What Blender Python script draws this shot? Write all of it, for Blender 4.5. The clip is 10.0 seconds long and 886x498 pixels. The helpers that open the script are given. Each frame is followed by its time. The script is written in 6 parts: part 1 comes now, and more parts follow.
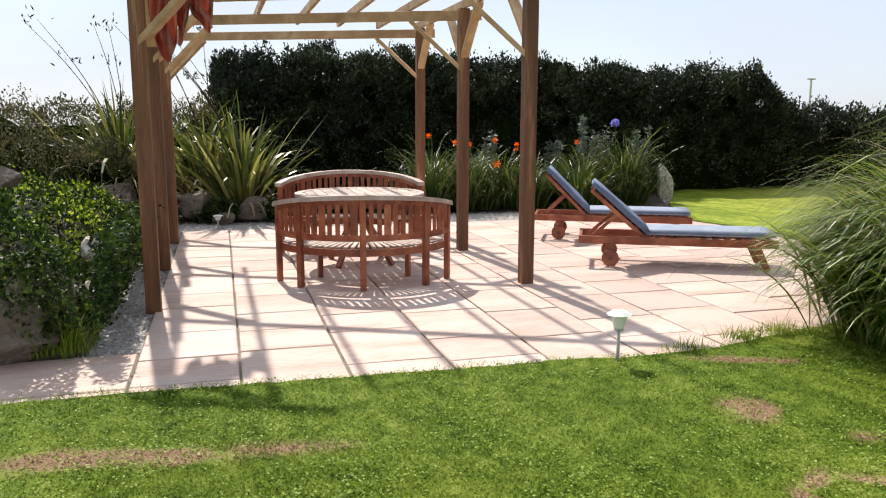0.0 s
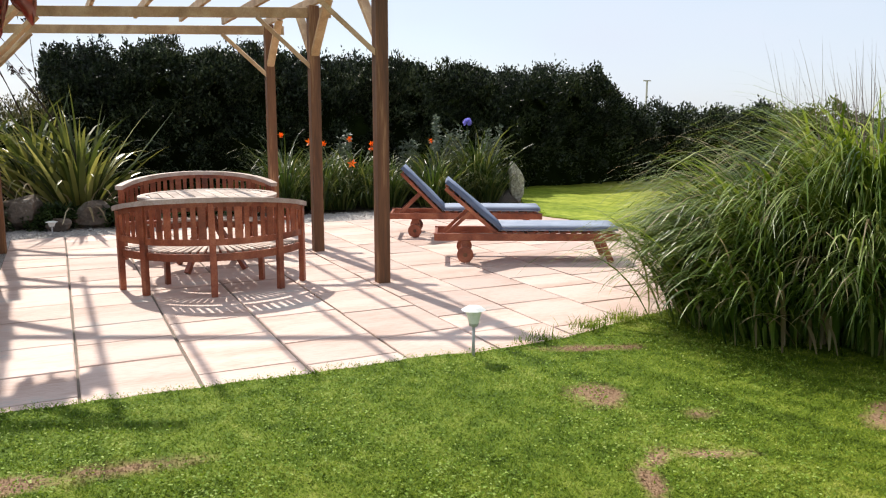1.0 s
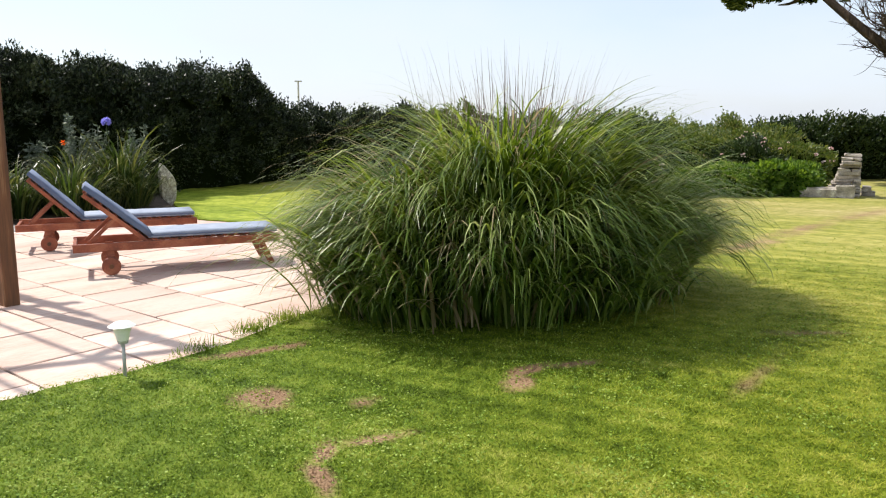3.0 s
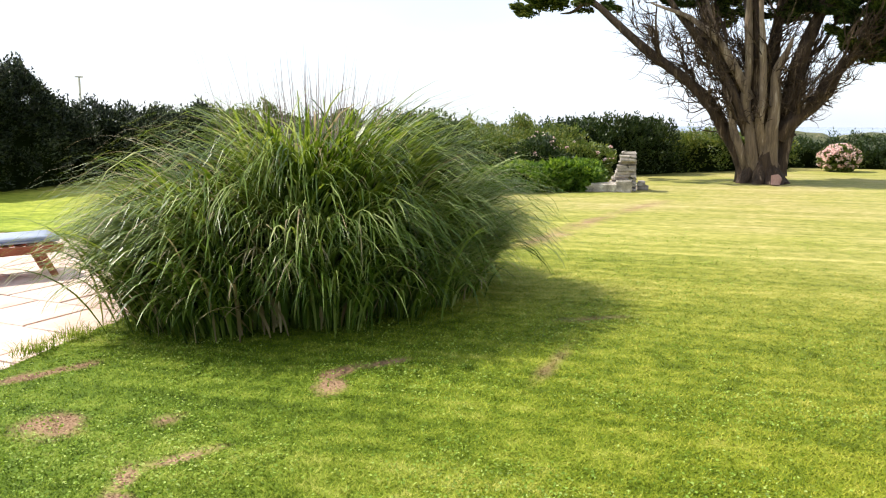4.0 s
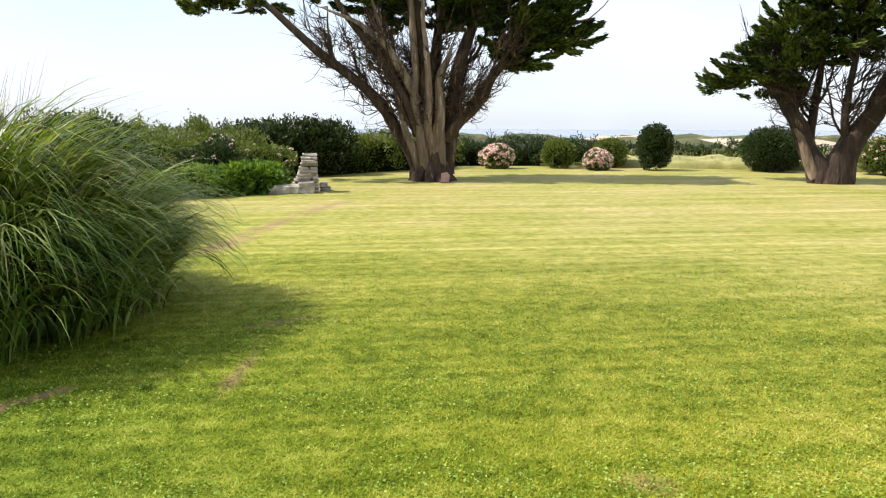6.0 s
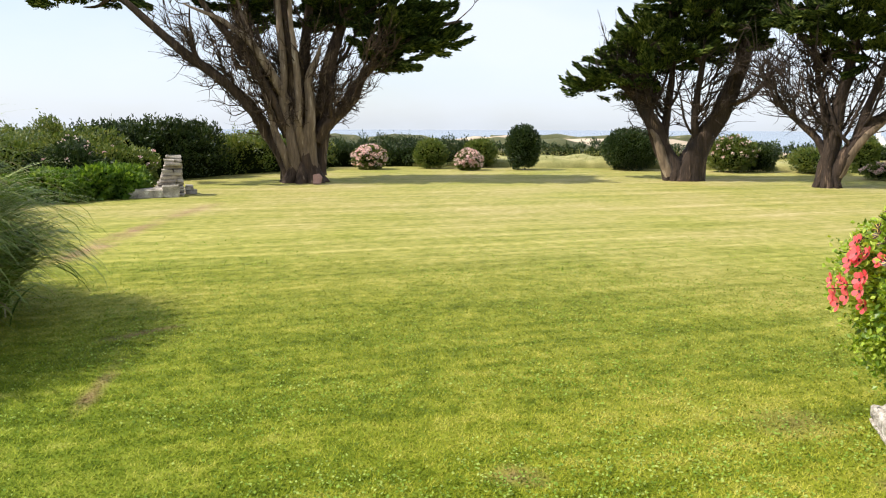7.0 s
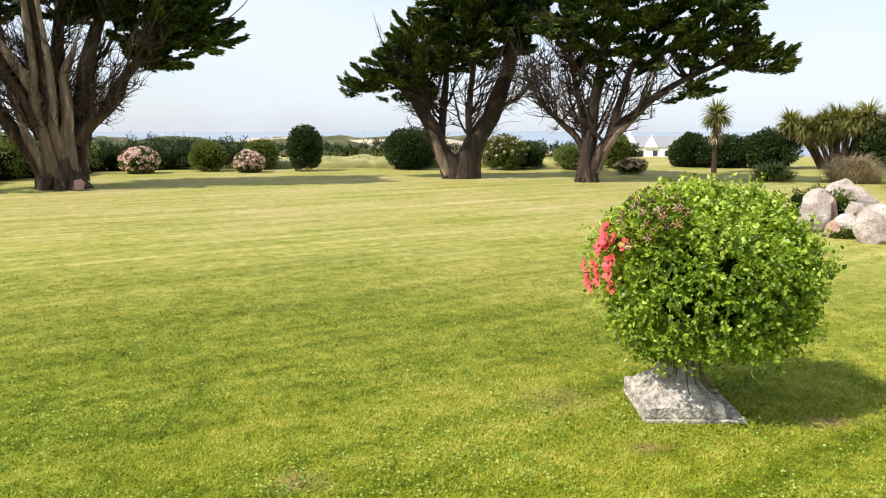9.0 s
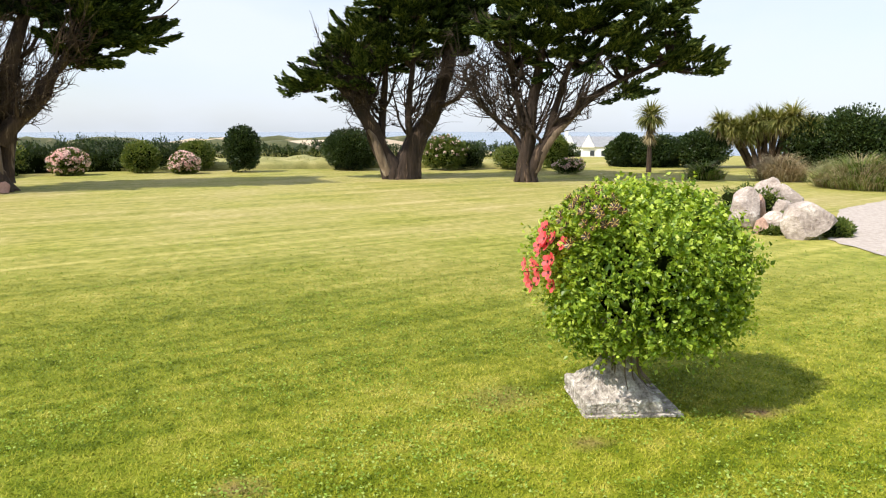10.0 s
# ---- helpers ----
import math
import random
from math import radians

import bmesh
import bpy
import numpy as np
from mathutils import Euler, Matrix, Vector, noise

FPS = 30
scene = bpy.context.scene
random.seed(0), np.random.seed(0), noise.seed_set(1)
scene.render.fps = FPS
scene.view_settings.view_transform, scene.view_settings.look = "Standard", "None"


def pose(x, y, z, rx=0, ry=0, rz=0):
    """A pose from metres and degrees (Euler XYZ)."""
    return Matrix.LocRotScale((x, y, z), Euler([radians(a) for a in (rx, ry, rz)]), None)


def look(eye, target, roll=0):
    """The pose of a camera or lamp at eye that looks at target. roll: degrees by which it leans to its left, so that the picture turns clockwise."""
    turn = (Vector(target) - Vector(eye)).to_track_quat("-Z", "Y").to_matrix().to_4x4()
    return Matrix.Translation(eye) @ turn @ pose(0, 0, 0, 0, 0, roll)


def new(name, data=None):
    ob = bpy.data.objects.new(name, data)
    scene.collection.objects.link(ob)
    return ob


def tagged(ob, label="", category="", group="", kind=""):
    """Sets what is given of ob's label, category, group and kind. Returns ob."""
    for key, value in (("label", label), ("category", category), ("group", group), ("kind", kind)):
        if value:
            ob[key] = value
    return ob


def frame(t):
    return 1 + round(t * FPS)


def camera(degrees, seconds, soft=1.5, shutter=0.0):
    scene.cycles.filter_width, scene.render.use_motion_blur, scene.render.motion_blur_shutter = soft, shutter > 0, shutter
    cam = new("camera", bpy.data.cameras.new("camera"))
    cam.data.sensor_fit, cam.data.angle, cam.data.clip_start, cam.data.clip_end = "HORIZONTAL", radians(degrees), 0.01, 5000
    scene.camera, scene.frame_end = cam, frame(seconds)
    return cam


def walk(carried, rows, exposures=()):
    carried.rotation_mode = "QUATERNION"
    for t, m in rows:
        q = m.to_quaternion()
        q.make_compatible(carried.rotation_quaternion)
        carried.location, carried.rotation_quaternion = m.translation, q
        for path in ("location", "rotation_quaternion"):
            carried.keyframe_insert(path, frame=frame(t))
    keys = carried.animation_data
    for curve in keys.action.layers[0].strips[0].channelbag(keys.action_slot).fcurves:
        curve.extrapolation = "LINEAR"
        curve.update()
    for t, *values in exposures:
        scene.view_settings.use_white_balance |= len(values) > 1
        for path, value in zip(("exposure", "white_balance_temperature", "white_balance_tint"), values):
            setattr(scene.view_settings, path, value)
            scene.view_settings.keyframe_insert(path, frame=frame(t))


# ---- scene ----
cam = camera(59.4, 10.0, soft=1.15)
PATH = [
    (0, (0.0, 0.0, 1.608), (-0.1, 1.971, 1.284), 0.1),
    (0.5, (0.022, 0.013, 1.61), (0.099, 1.985, 1.285), 0.1),
    (1, (0.038, 0.025, 1.61), (0.297, 1.981, 1.284), 0.1),
    (1.5, (0.064, 0.047, 1.604), (0.52, 1.967, 1.278), -0.0),
    (2, (0.09, 0.058, 1.599), (0.765, 1.912, 1.273), -0.1),
    (2.5, (0.106, 0.07, 1.592), (0.967, 1.846, 1.268), -0.1),
    (4, (0.111, 0.065, 1.612), (1.544, 1.422, 1.287), 0.2),
    (4.5, (0.139, 0.058, 1.602), (1.732, 1.224, 1.281), 0.0),
    (5, (0.165, 0.044, 1.594), (1.887, 1.009, 1.277), 0.0),
    (5.5, (0.173, 0.042, 1.6), (1.965, 0.871, 1.283), 0.1),
    (7, (0.206, 0.006, 1.609), (2.143, 0.394, 1.295), 0.2),
    (7.5, (0.199, -0.025, 1.616), (2.161, 0.205, 1.302), 0.1),
    (8, (0.237, -0.048, 1.599), (2.211, 0.021, 1.287), 0.1),
    (8.5, (0.243, -0.059, 1.594), (2.218, -0.089, 1.283), 0.1),
    (9, (0.258, -0.072, 1.587), (2.228, -0.221, 1.277), 0.0),
    (9.5, (0.261, -0.078, 1.58), (2.222, -0.319, 1.271), 0.0),
    (10, (0.263, -0.075, 1.587), (2.216, -0.374, 1.278), -0.0),
]
walk(cam, [(t, look(eye, target, roll)) for t, eye, target, roll in PATH],
     [(0, 0.33), (2.0, 0.33), (2.7, 0.4), (3.8, 0.78), (4.5, 0.92), (5.0, 0.92), (5.5, 0.82), (7.0, 0.55), (7.5, 0.52), (10, 0.52)])

# ---- light ----
SUN_AZ = math.atan2(-0.42, 0.91)      # the sun stands behind the pergola, to the west of it
SUN_EL = radians(50)
world = bpy.data.worlds.new("sky")
scene.world = world
world.use_nodes = True
wn = world.node_tree.nodes
sky = wn.new("ShaderNodeTexSky")
sky.sky_type = "NISHITA"
sky.sun_disc = False
sky.sun_elevation = SUN_EL
sky.sun_rotation = SUN_AZ
sky.air_density, sky.dust_density, sky.ozone_density = 1.0, 1.0, 1.5
# thin bright summer haze with a few blue gaps
wl = world.node_tree.links
wtc, wmp, wno = wn.new("ShaderNodeTexCoord"), wn.new("ShaderNodeMapping"), wn.new("ShaderNodeTexNoise")
wmp.inputs["Scale"].default_value = (1.0, 1.0, 2.6)
wno.inputs["Scale"].default_value, wno.inputs["Detail"].default_value = 2.2, 5
wl.new(wtc.outputs["Generated"], wmp.inputs[0])
wl.new(wmp.outputs[0], wno.inputs["Vector"])
wmr, wmix = wn.new("ShaderNodeMapRange"), wn.new("ShaderNodeMix")
wmr.inputs[1].default_value, wmr.inputs[2].default_value, wmr.inputs[3].default_value, wmr.inputs[4].default_value = 0.35, 0.65, 0.55, 0.95
wmix.data_type = "RGBA"
wmix.inputs[7].default_value = (5.25, 5.7, 6.55, 1)
wl.new(wno.outputs[0], wmr.inputs[0])
wl.new(wmr.outputs[0], wmix.inputs[0])
wl.new(sky.outputs[0], wmix.inputs[6])
wl.new(wmix.outputs[2], wn["Background"].inputs[0])
wn["Background"].inputs[1].default_value = 0.12
sun = new("sun", bpy.data.lights.new("sun", "SUN"))
sun.data.energy, sun.data.angle, sun.data.color = 4.6, radians(1.0), (1.0, 0.925, 0.835)
sun.matrix_world = look((0, 0, 0), (-math.sin(SUN_AZ) * math.cos(SUN_EL), -math.cos(SUN_AZ) * math.cos(SUN_EL), -math.sin(SUN_EL)))


# ---- materials ----
def nodes_of(name):
    m = bpy.data.materials.new(name)
    m.use_nodes = True
    return m, m.node_tree.nodes, m.node_tree.links, m.node_tree.nodes["Principled BSDF"]


def ramp_of(ns, stops):
    r = ns.new("ShaderNodeValToRGB")
    e = r.color_ramp.elements
    while len(e) < len(stops):
        e.new(0.5)
    for el, (p, c) in zip(e, stops):
        el.position, el.color = p, (*c, 1)
    return r


def surface(name, dark, light, rough=0.7, scale=6.0, fine=60.0, bump=0.3, stretch=(1, 1, 1), spot=None, metal=0.0, vary=0.0, bump_size=0.01, spec=0.5):
    """Two-scale noise between two colours, with bump, in metres of the object."""
    m, ns, ln, bs = nodes_of(name)
    tc, mp = ns.new("ShaderNodeTexCoord"), ns.new("ShaderNodeMapping")
    mp.inputs["Scale"].default_value = stretch
    ln.new(tc.outputs["Object"], mp.inputs[0])
    oi = ns.new("ShaderNodeObjectInfo")
    add = ns.new("ShaderNodeVectorMath")
    sc = ns.new("ShaderNodeVectorMath")
    sc.operation = "SCALE"
    sc.inputs[0].default_value = (37, 71, 13)
    ln.new(oi.outputs["Random"], sc.inputs["Scale"])
    ln.new(mp.outputs[0], add.inputs[0])
    ln.new(sc.outputs[0], add.inputs[1])
    a, b = ns.new("ShaderNodeTexNoise"), ns.new("ShaderNodeTexNoise")
    a.inputs["Scale"].default_value, a.inputs["Detail"].default_value = scale, 5
    b.inputs["Scale"].default_value, b.inputs["Detail"].default_value = fine, 4
    for t in (a, b):
        ln.new(add.outputs[0], t.inputs["Vector"])
    mix = ns.new("ShaderNodeMath")
    mix.operation = "MULTIPLY_ADD"
    ln.new(b.outputs[0], mix.inputs[0])
    mix.inputs[1].default_value = 0.5
    ln.new(a.outputs[0], mix.inputs[2])
    stops = [(0.5, dark), (1.0, light)] if not spot else [(0.45, dark), (0.85, light), (1.0, spot)]
    r = ramp_of(ns, stops)
    ln.new(mix.outputs[0], r.inputs[0])
    col = r.outputs[0]
    if vary:
        hs = ns.new("ShaderNodeHueSaturation")
        mr = ns.new("ShaderNodeMapRange")
        mr.inputs[3].default_value, mr.inputs[4].default_value = 1 - vary, 1 + vary
        ln.new(oi.outputs["Random"], mr.inputs[0])
        ln.new(mr.outputs[0], hs.inputs["Value"])
        ln.new(col, hs.inputs["Color"])
        col = hs.outputs[0]
    ln.new(col, bs.inputs["Base Color"])
    bs.inputs["Roughness"].default_value, bs.inputs["Metallic"].default_value = rough, metal
    bs.inputs["Specular IOR Level"].default_value = spec
    bp = ns.new("ShaderNodeBump")
    bp.inputs["Strength"].default_value, bp.inputs["Distance"].default_value = bump, bump_size
    ln.new(mix.outputs[0], bp.inputs["Height"])
    ln.new(bp.outputs[0], bs.inputs["Normal"])
    return m


def foliage(name, stops, through_light=0.35, rough=0.45, spec=0.4):
    """Leaves, each with a tone of its own; some light passes through."""
    m, ns, ln, bs = nodes_of(name)
    geo = ns.new("ShaderNodeNewGeometry")
    tc, no = ns.new("ShaderNodeTexCoord"), ns.new("ShaderNodeTexNoise")
    no.inputs["Scale"].default_value = 0.9
    ln.new(tc.outputs["Object"], no.inputs["Vector"])
    mix = ns.new("ShaderNodeMath")
    mix.operation = "MULTIPLY_ADD"
    mix.inputs[1].default_value = 0.55
    sub = ns.new("ShaderNodeMath")
    sub.operation = "MULTIPLY"
    sub.inputs[1].default_value = 0.6
    ln.new(no.outputs[0], sub.inputs[0])
    ln.new(geo.outputs["Random Per Island"], mix.inputs[0])
    ln.new(sub.outputs[0], mix.inputs[2])
    r = ramp_of(ns, stops)
    ln.new(mix.outputs[0], r.inputs[0])
    ln.new(r.outputs[0], bs.inputs["Base Color"])
    bs.inputs["Roughness"].default_value = rough
    bs.inputs["Specular IOR Level"].default_value = spec
    tr, ms = ns.new("ShaderNodeBsdfTranslucent"), ns.new("ShaderNodeMixShader")
    hs = ns.new("ShaderNodeHueSaturation")
    hs.inputs["Hue"].default_value, hs.inputs["Saturation"].default_value, hs.inputs["Value"].default_value = 0.48, 1.1, 1.5
    ln.new(r.outputs[0], hs.inputs["Color"])
    ln.new(hs.outputs[0], tr.inputs[0])
    ms.inputs[0].default_value = through_light
    ln.new(bs.outputs[0], ms.inputs[1])
    ln.new(tr.outputs[0], ms.inputs[2])
    ln.new(ms.outputs[0], ns["Material Output"].inputs[0])
    return m


def wood(name, dark, mid, light, rough=0.55, scale=1.0):
    """Wood with grain along each object's longest local axis (x)."""
    m, ns, ln, bs = nodes_of(name)
    tc, mp, oi = ns.new("ShaderNodeTexCoord"), ns.new("ShaderNodeMapping"), ns.new("ShaderNodeObjectInfo")
    mp.inputs["Scale"].default_value = (3 * scale, 3 * scale, 3 * scale)
    ln.new(tc.outputs["Object"], mp.inputs[0])
    cm = ns.new("ShaderNodeCombineXYZ")
    mu = ns.new("ShaderNodeMath")
    mu.operation = "MULTIPLY"
    mu.inputs[1].default_value = 40
    ln.new(oi.outputs["Random"], mu.inputs[0])
    for k in range(3):
        ln.new(mu.outputs[0], cm.inputs[k])
    ln.new(cm.outputs[0], mp.inputs["Location"])
    n1, n2, wv = ns.new("ShaderNodeTexNoise"), ns.new("ShaderNodeTexNoise"), ns.new("ShaderNodeTexNoise")
    n1.inputs["Scale"].default_value, n1.inputs["Detail"].default_value, n1.inputs["Distortion"].default_value = 1.3, 6, 0.6
    n2.inputs["Scale"].default_value, n2.inputs["Detail"].default_value = 22, 5
    for t in (n1, n2):
        ln.new(mp.outputs[0], t.inputs["Vector"])
    ad = ns.new("ShaderNodeMath")
    ad.operation = "MULTIPLY_ADD"
    ad.inputs[1].default_value = 0.45
    ln.new(n2.outputs[0], ad.inputs[0])
    ln.new(n1.outputs[0], ad.inputs[2])
    r = ramp_of(ns, [(0.45, dark), (0.72, mid), (0.95, light)])
    ln.new(ad.outputs[0], r.inputs[0])
    hs, mr = ns.new("ShaderNodeHueSaturation"), ns.new("ShaderNodeMapRange")
    mr.inputs[3].default_value, mr.inputs[4].default_value = 0.82, 1.18
    ln.new(oi.outputs["Random"], mr.inputs[0])
    ln.new(mr.outputs[0], hs.inputs["Value"])
    ln.new(r.outputs[0], hs.inputs["Color"])
    ln.new(hs.outputs[0], bs.inputs["Base Color"])
    bs.inputs["Roughness"].default_value = rough
    bp = ns.new("ShaderNodeBump")
    bp.inputs["Strength"].default_value, bp.inputs["Distance"].default_value = 0.25, 0.004
    ln.new(ad.outputs[0], bp.inputs["Height"])
    ln.new(bp.outputs[0], bs.inputs["Normal"])
    return m


# dry places in the lawn: x, y, half length, half width, turn in degrees, how dry
DRY = [(-2.0, 3.42, 0.42, 0.13, 18, 1.0), (-1.55, 3.5, 0.36, 0.12, 0, 1.0), (-0.98, 3.62, 0.34, 0.1, 12, 0.62), (1.53, 4.3, 0.17, 0.2, 0, 1.0), (1.40, 3.15, 0.07, 0.2, -12, 1.0), (1.52, 3.4, 0.14, 0.07, 50, 1.0), (1.82, 3.42, 0.22, 0.06, -8, 0.95),
       (2.96, 3.72, 0.1, 0.17, -35, 1.2), (3.2, 3.88, 0.2, 0.08, 12, 1.1), (3.48, 3.83, 0.2, 0.07, -12, 0.9), (1.8, 5.24, 0.36, 0.09, -4, 1.0), (5.55, 3.45, 0.4, 0.08, -30, 0.5), (4.3, 3.0, 0.5, 0.07, 20, 0.45),
       (8.9, 6.44, 1.0, 0.24, 14, 0.6), (10.8, 6.95, 1.3, 0.22, 12, 0.5), (13.4, 7.5, 1.8, 0.2, 10, 0.42), (4.58, -1.1, 0.2, 0.28, 20, 0.3), (3.87, -1.36, 0.1, 0.12, 0, 0.45), (4.13, -2.49, 0.09, 0.16, 0, 0.5), (3.6, 0.35, 0.12, 0.16, 0, 0.5), (2.0, 3.92, 0.1, 0.09, 0, 0.7)]


def lawn_material(name, blades):
    m, ns, ln, bs = nodes_of(name)
    geo, tc = ns.new("ShaderNodeNewGeometry"), ns.new("ShaderNodeTexCoord")
    pos = tc.outputs["Object"]

    def tex(scale, detail, src=pos, stretch=None):
        t = ns.new("ShaderNodeTexNoise")
        t.inputs["Scale"].default_value, t.inputs["Detail"].default_value = scale, detail
        if stretch:
            mp = ns.new("ShaderNodeMapping")
            mp.vector_type = "TEXTURE"
            mp.inputs["Rotation"].default_value = (0, 0, radians(stretch[2]))
            mp.inputs["Scale"].default_value = (1 / stretch[0], 1 / stretch[1], 1)
            ln.new(src, mp.inputs[0])
            src = mp.outputs[0]
        ln.new(src, t.inputs["Vector"])
        return t

    def op(kind, a, b=0.0, c=None):
        n = ns.new("ShaderNodeMath")
        n.operation = kind
        for k, v in enumerate((a, b, c)):
            if v is None:
                continue
            if isinstance(v, (int, float)):
                n.inputs[k].default_value = v
            else:
                ln.new(v, n.inputs[k])
        return n.outputs[0]

    big, mid, fine = tex(0.35, 3), tex(2.2, 5), tex(70, 3)
    stripe, line = tex(1.0, 2, stretch=(1.1, 0.05, 29)), tex(1.0, 2, stretch=(5.5, 0.14, 29))
    tone = op("ADD", op("MULTIPLY", big.outputs[0], 0.35), op("MULTIPLY", mid.outputs[0], 0.3))
    # lines left by the mower, a deck's width apart, clearer on the open lawn
    sx = ns.new("ShaderNodeSeparateXYZ")
    ln.new(pos, sx.inputs[0])
    run = op("ADD", op("MULTIPLY", sx.outputs["X"], math.cos(radians(29))), op("MULTIPLY", sx.outputs["Y"], math.sin(radians(29))))
    wob = tex(0.22, 2)
    rows = op("SINE", op("MULTIPLY", op("ADD", run, op("MULTIPLY", wob.outputs[0], 1.4)), 2 * math.pi / 0.95))
    rows = op("MULTIPLY", op("POWER", op("MULTIPLY_ADD", rows, 0.5, 0.5), 5.0), line.outputs[0])
    open_lawn = ns.new("ShaderNodeMapRange")
    open_lawn.inputs[1].default_value, open_lawn.inputs[2].default_value = 4.5, 8.0
    ln.new(sx.outputs["X"], open_lawn.inputs[0])
    tone = op("ADD", tone, op("MULTIPLY", op("MULTIPLY", rows, open_lawn.outputs[0]), 0.13))
    clump = tex(7.0, 4)
    tone = op("ADD", tone, op("MULTIPLY", op("SUBTRACT", clump.outputs[0], 0.5), 0.55))
    tone = op("ADD", tone, op("ADD", op("MULTIPLY", op("SUBTRACT", stripe.outputs[0], 0.25), 0.22), op("MULTIPLY", op("SUBTRACT", line.outputs[0], 0.42), 0.4)))
    if blades:
        tone = op("ADD", tone, op("MULTIPLY", geo.outputs["Random Per Island"], 0.3))
    else:
        tone = op("ADD", tone, op("MULTIPLY", fine.outputs[0], 0.3))
    r = ramp_of(ns, [(0.3, (0.08, 0.115, 0.006)), (0.5, (0.205, 0.256, 0.015)), (0.66, (0.36, 0.38, 0.034)), (0.85, (0.55, 0.50, 0.10))])
    ln.new(tone, r.inputs[0])
    # farther lawn is paler, along x from 3.5 to 13 m
    sep = ns.new("ShaderNodeSeparateXYZ")
    ln.new(pos, sep.inputs[0])
    dry = None
    warp, grain = tex(4.0, 4), tex(38.0, 2)
    for x, y, a, b, deg, much in DRY:
        mp = ns.new("ShaderNodeMapping")
        mp.vector_type = "TEXTURE"
        mp.inputs["Location"].default_value, mp.inputs["Rotation"].default_value, mp.inputs["Scale"].default_value = (x, y, 0), (0, 0, radians(deg)), (a, b, 50)
        ln.new(pos, mp.inputs[0])
        le = ns.new("ShaderNodeVectorMath")
        le.operation = "LENGTH"
        ln.new(mp.outputs[0], le.inputs[0])
        v = op("MULTIPLY", much, op("SUBTRACT", 2.2, op("ADD", op("MULTIPLY", le.outputs["Value"], 0.8), op("ADD", op("MULTIPLY", warp.outputs[0], 1.6), op("MULTIPLY", grain.outputs[0], 0.8)))))
        dry = v if dry is None else op("MAXIMUM", dry, v)
    mr = ns.new("ShaderNodeMapRange")
    mr.inputs[1].default_value, mr.inputs[2].default_value, mr.inputs[4].default_value = 0.0, 0.6, 0.95
    ln.new(dry, mr.inputs[0])
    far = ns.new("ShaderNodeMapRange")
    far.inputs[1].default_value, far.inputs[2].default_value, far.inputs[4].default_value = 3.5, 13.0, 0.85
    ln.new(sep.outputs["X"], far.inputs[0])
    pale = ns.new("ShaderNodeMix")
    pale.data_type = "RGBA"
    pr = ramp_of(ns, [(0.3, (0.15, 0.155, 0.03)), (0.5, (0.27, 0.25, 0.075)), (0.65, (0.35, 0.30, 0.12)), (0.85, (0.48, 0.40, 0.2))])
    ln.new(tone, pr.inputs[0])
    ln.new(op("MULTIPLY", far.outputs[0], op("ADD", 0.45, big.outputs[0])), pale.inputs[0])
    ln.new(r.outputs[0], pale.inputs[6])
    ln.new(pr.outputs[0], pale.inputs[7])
    # thicker, fresher turf on the damp side towards the patio
    lu, lv, lush = ns.new("ShaderNodeMapRange"), ns.new("ShaderNodeMapRange"), ns.new("ShaderNodeMix")
    lu.inputs[1].default_value, lu.inputs[2].default_value = 1.0, 4.6
    lv.inputs[1].default_value, lv.inputs[2].default_value, lv.inputs[3].default_value, lv.inputs[4].default_value = 1.5, 7.0, 1.0, 0.0
    ln.new(op("ADD", sep.outputs["Y"], op("MULTIPLY", big.outputs[0], 1.6)), lu.inputs[0])
    ln.new(sep.outputs["X"], lv.inputs[0])
    lush.data_type = "RGBA"
    fresh = ramp_of(ns, [(0.3, (0.048, 0.085, 0.006)), (0.5, (0.145, 0.226, 0.02)), (0.66, (0.265, 0.345, 0.045)), (0.85, (0.47, 0.50, 0.14))])
    ln.new(tone, fresh.inputs[0])
    ln.new(op("MULTIPLY", lu.outputs[0], lv.outputs[0]), lush.inputs[0])
    ln.new(pale.outputs[2], lush.inputs[6])
    ln.new(fresh.outputs[0], lush.inputs[7])
    mx = ns.new("ShaderNodeMix")
    mx.data_type = "RGBA"
    straw = ramp_of(ns, [(0.3, (0.12, 0.06, 0.036)), (0.55, (0.30, 0.185, 0.115)), (0.8, (0.50, 0.375, 0.245))])
    ln.new(op("ADD", op("MULTIPLY", fine.outputs[0], 0.6), op("MULTIPLY", mid.outputs[0], 0.4)), straw.inputs[0])
    ln.new(mr.outputs[0], mx.inputs[0])
    ln.new(lush.outputs[2], mx.inputs[6])
    ln.new(straw.outputs[0], mx.inputs[7])
    colour = mx.outputs[2]
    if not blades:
        # shade between near blades put into the turf colour, gone by 12 m
        rl, near, gap_shade = ns.new("ShaderNodeVectorMath"), ns.new("ShaderNodeMapRange"), ns.new("ShaderNodeMix")
        rl.operation, gap_shade.data_type, gap_shade.blend_type = "LENGTH", "RGBA", "MULTIPLY"
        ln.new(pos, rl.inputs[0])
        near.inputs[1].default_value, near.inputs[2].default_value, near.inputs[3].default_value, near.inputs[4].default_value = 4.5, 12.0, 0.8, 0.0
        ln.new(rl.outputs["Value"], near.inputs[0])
        ln.new(op("MULTIPLY", near.outputs[0], op("SUBTRACT", 1.0, mr.outputs[0])), gap_shade.inputs[0])
        ln.new(colour, gap_shade.inputs[6])
        gap_shade.inputs[7].default_value = (0.45, 0.5, 0.4, 1)
        colour = gap_shade.outputs[2]
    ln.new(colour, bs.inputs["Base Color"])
    bs.inputs["Roughness"].default_value = 0.7
    bs.inputs["Specular IOR Level"].default_value = 0.1
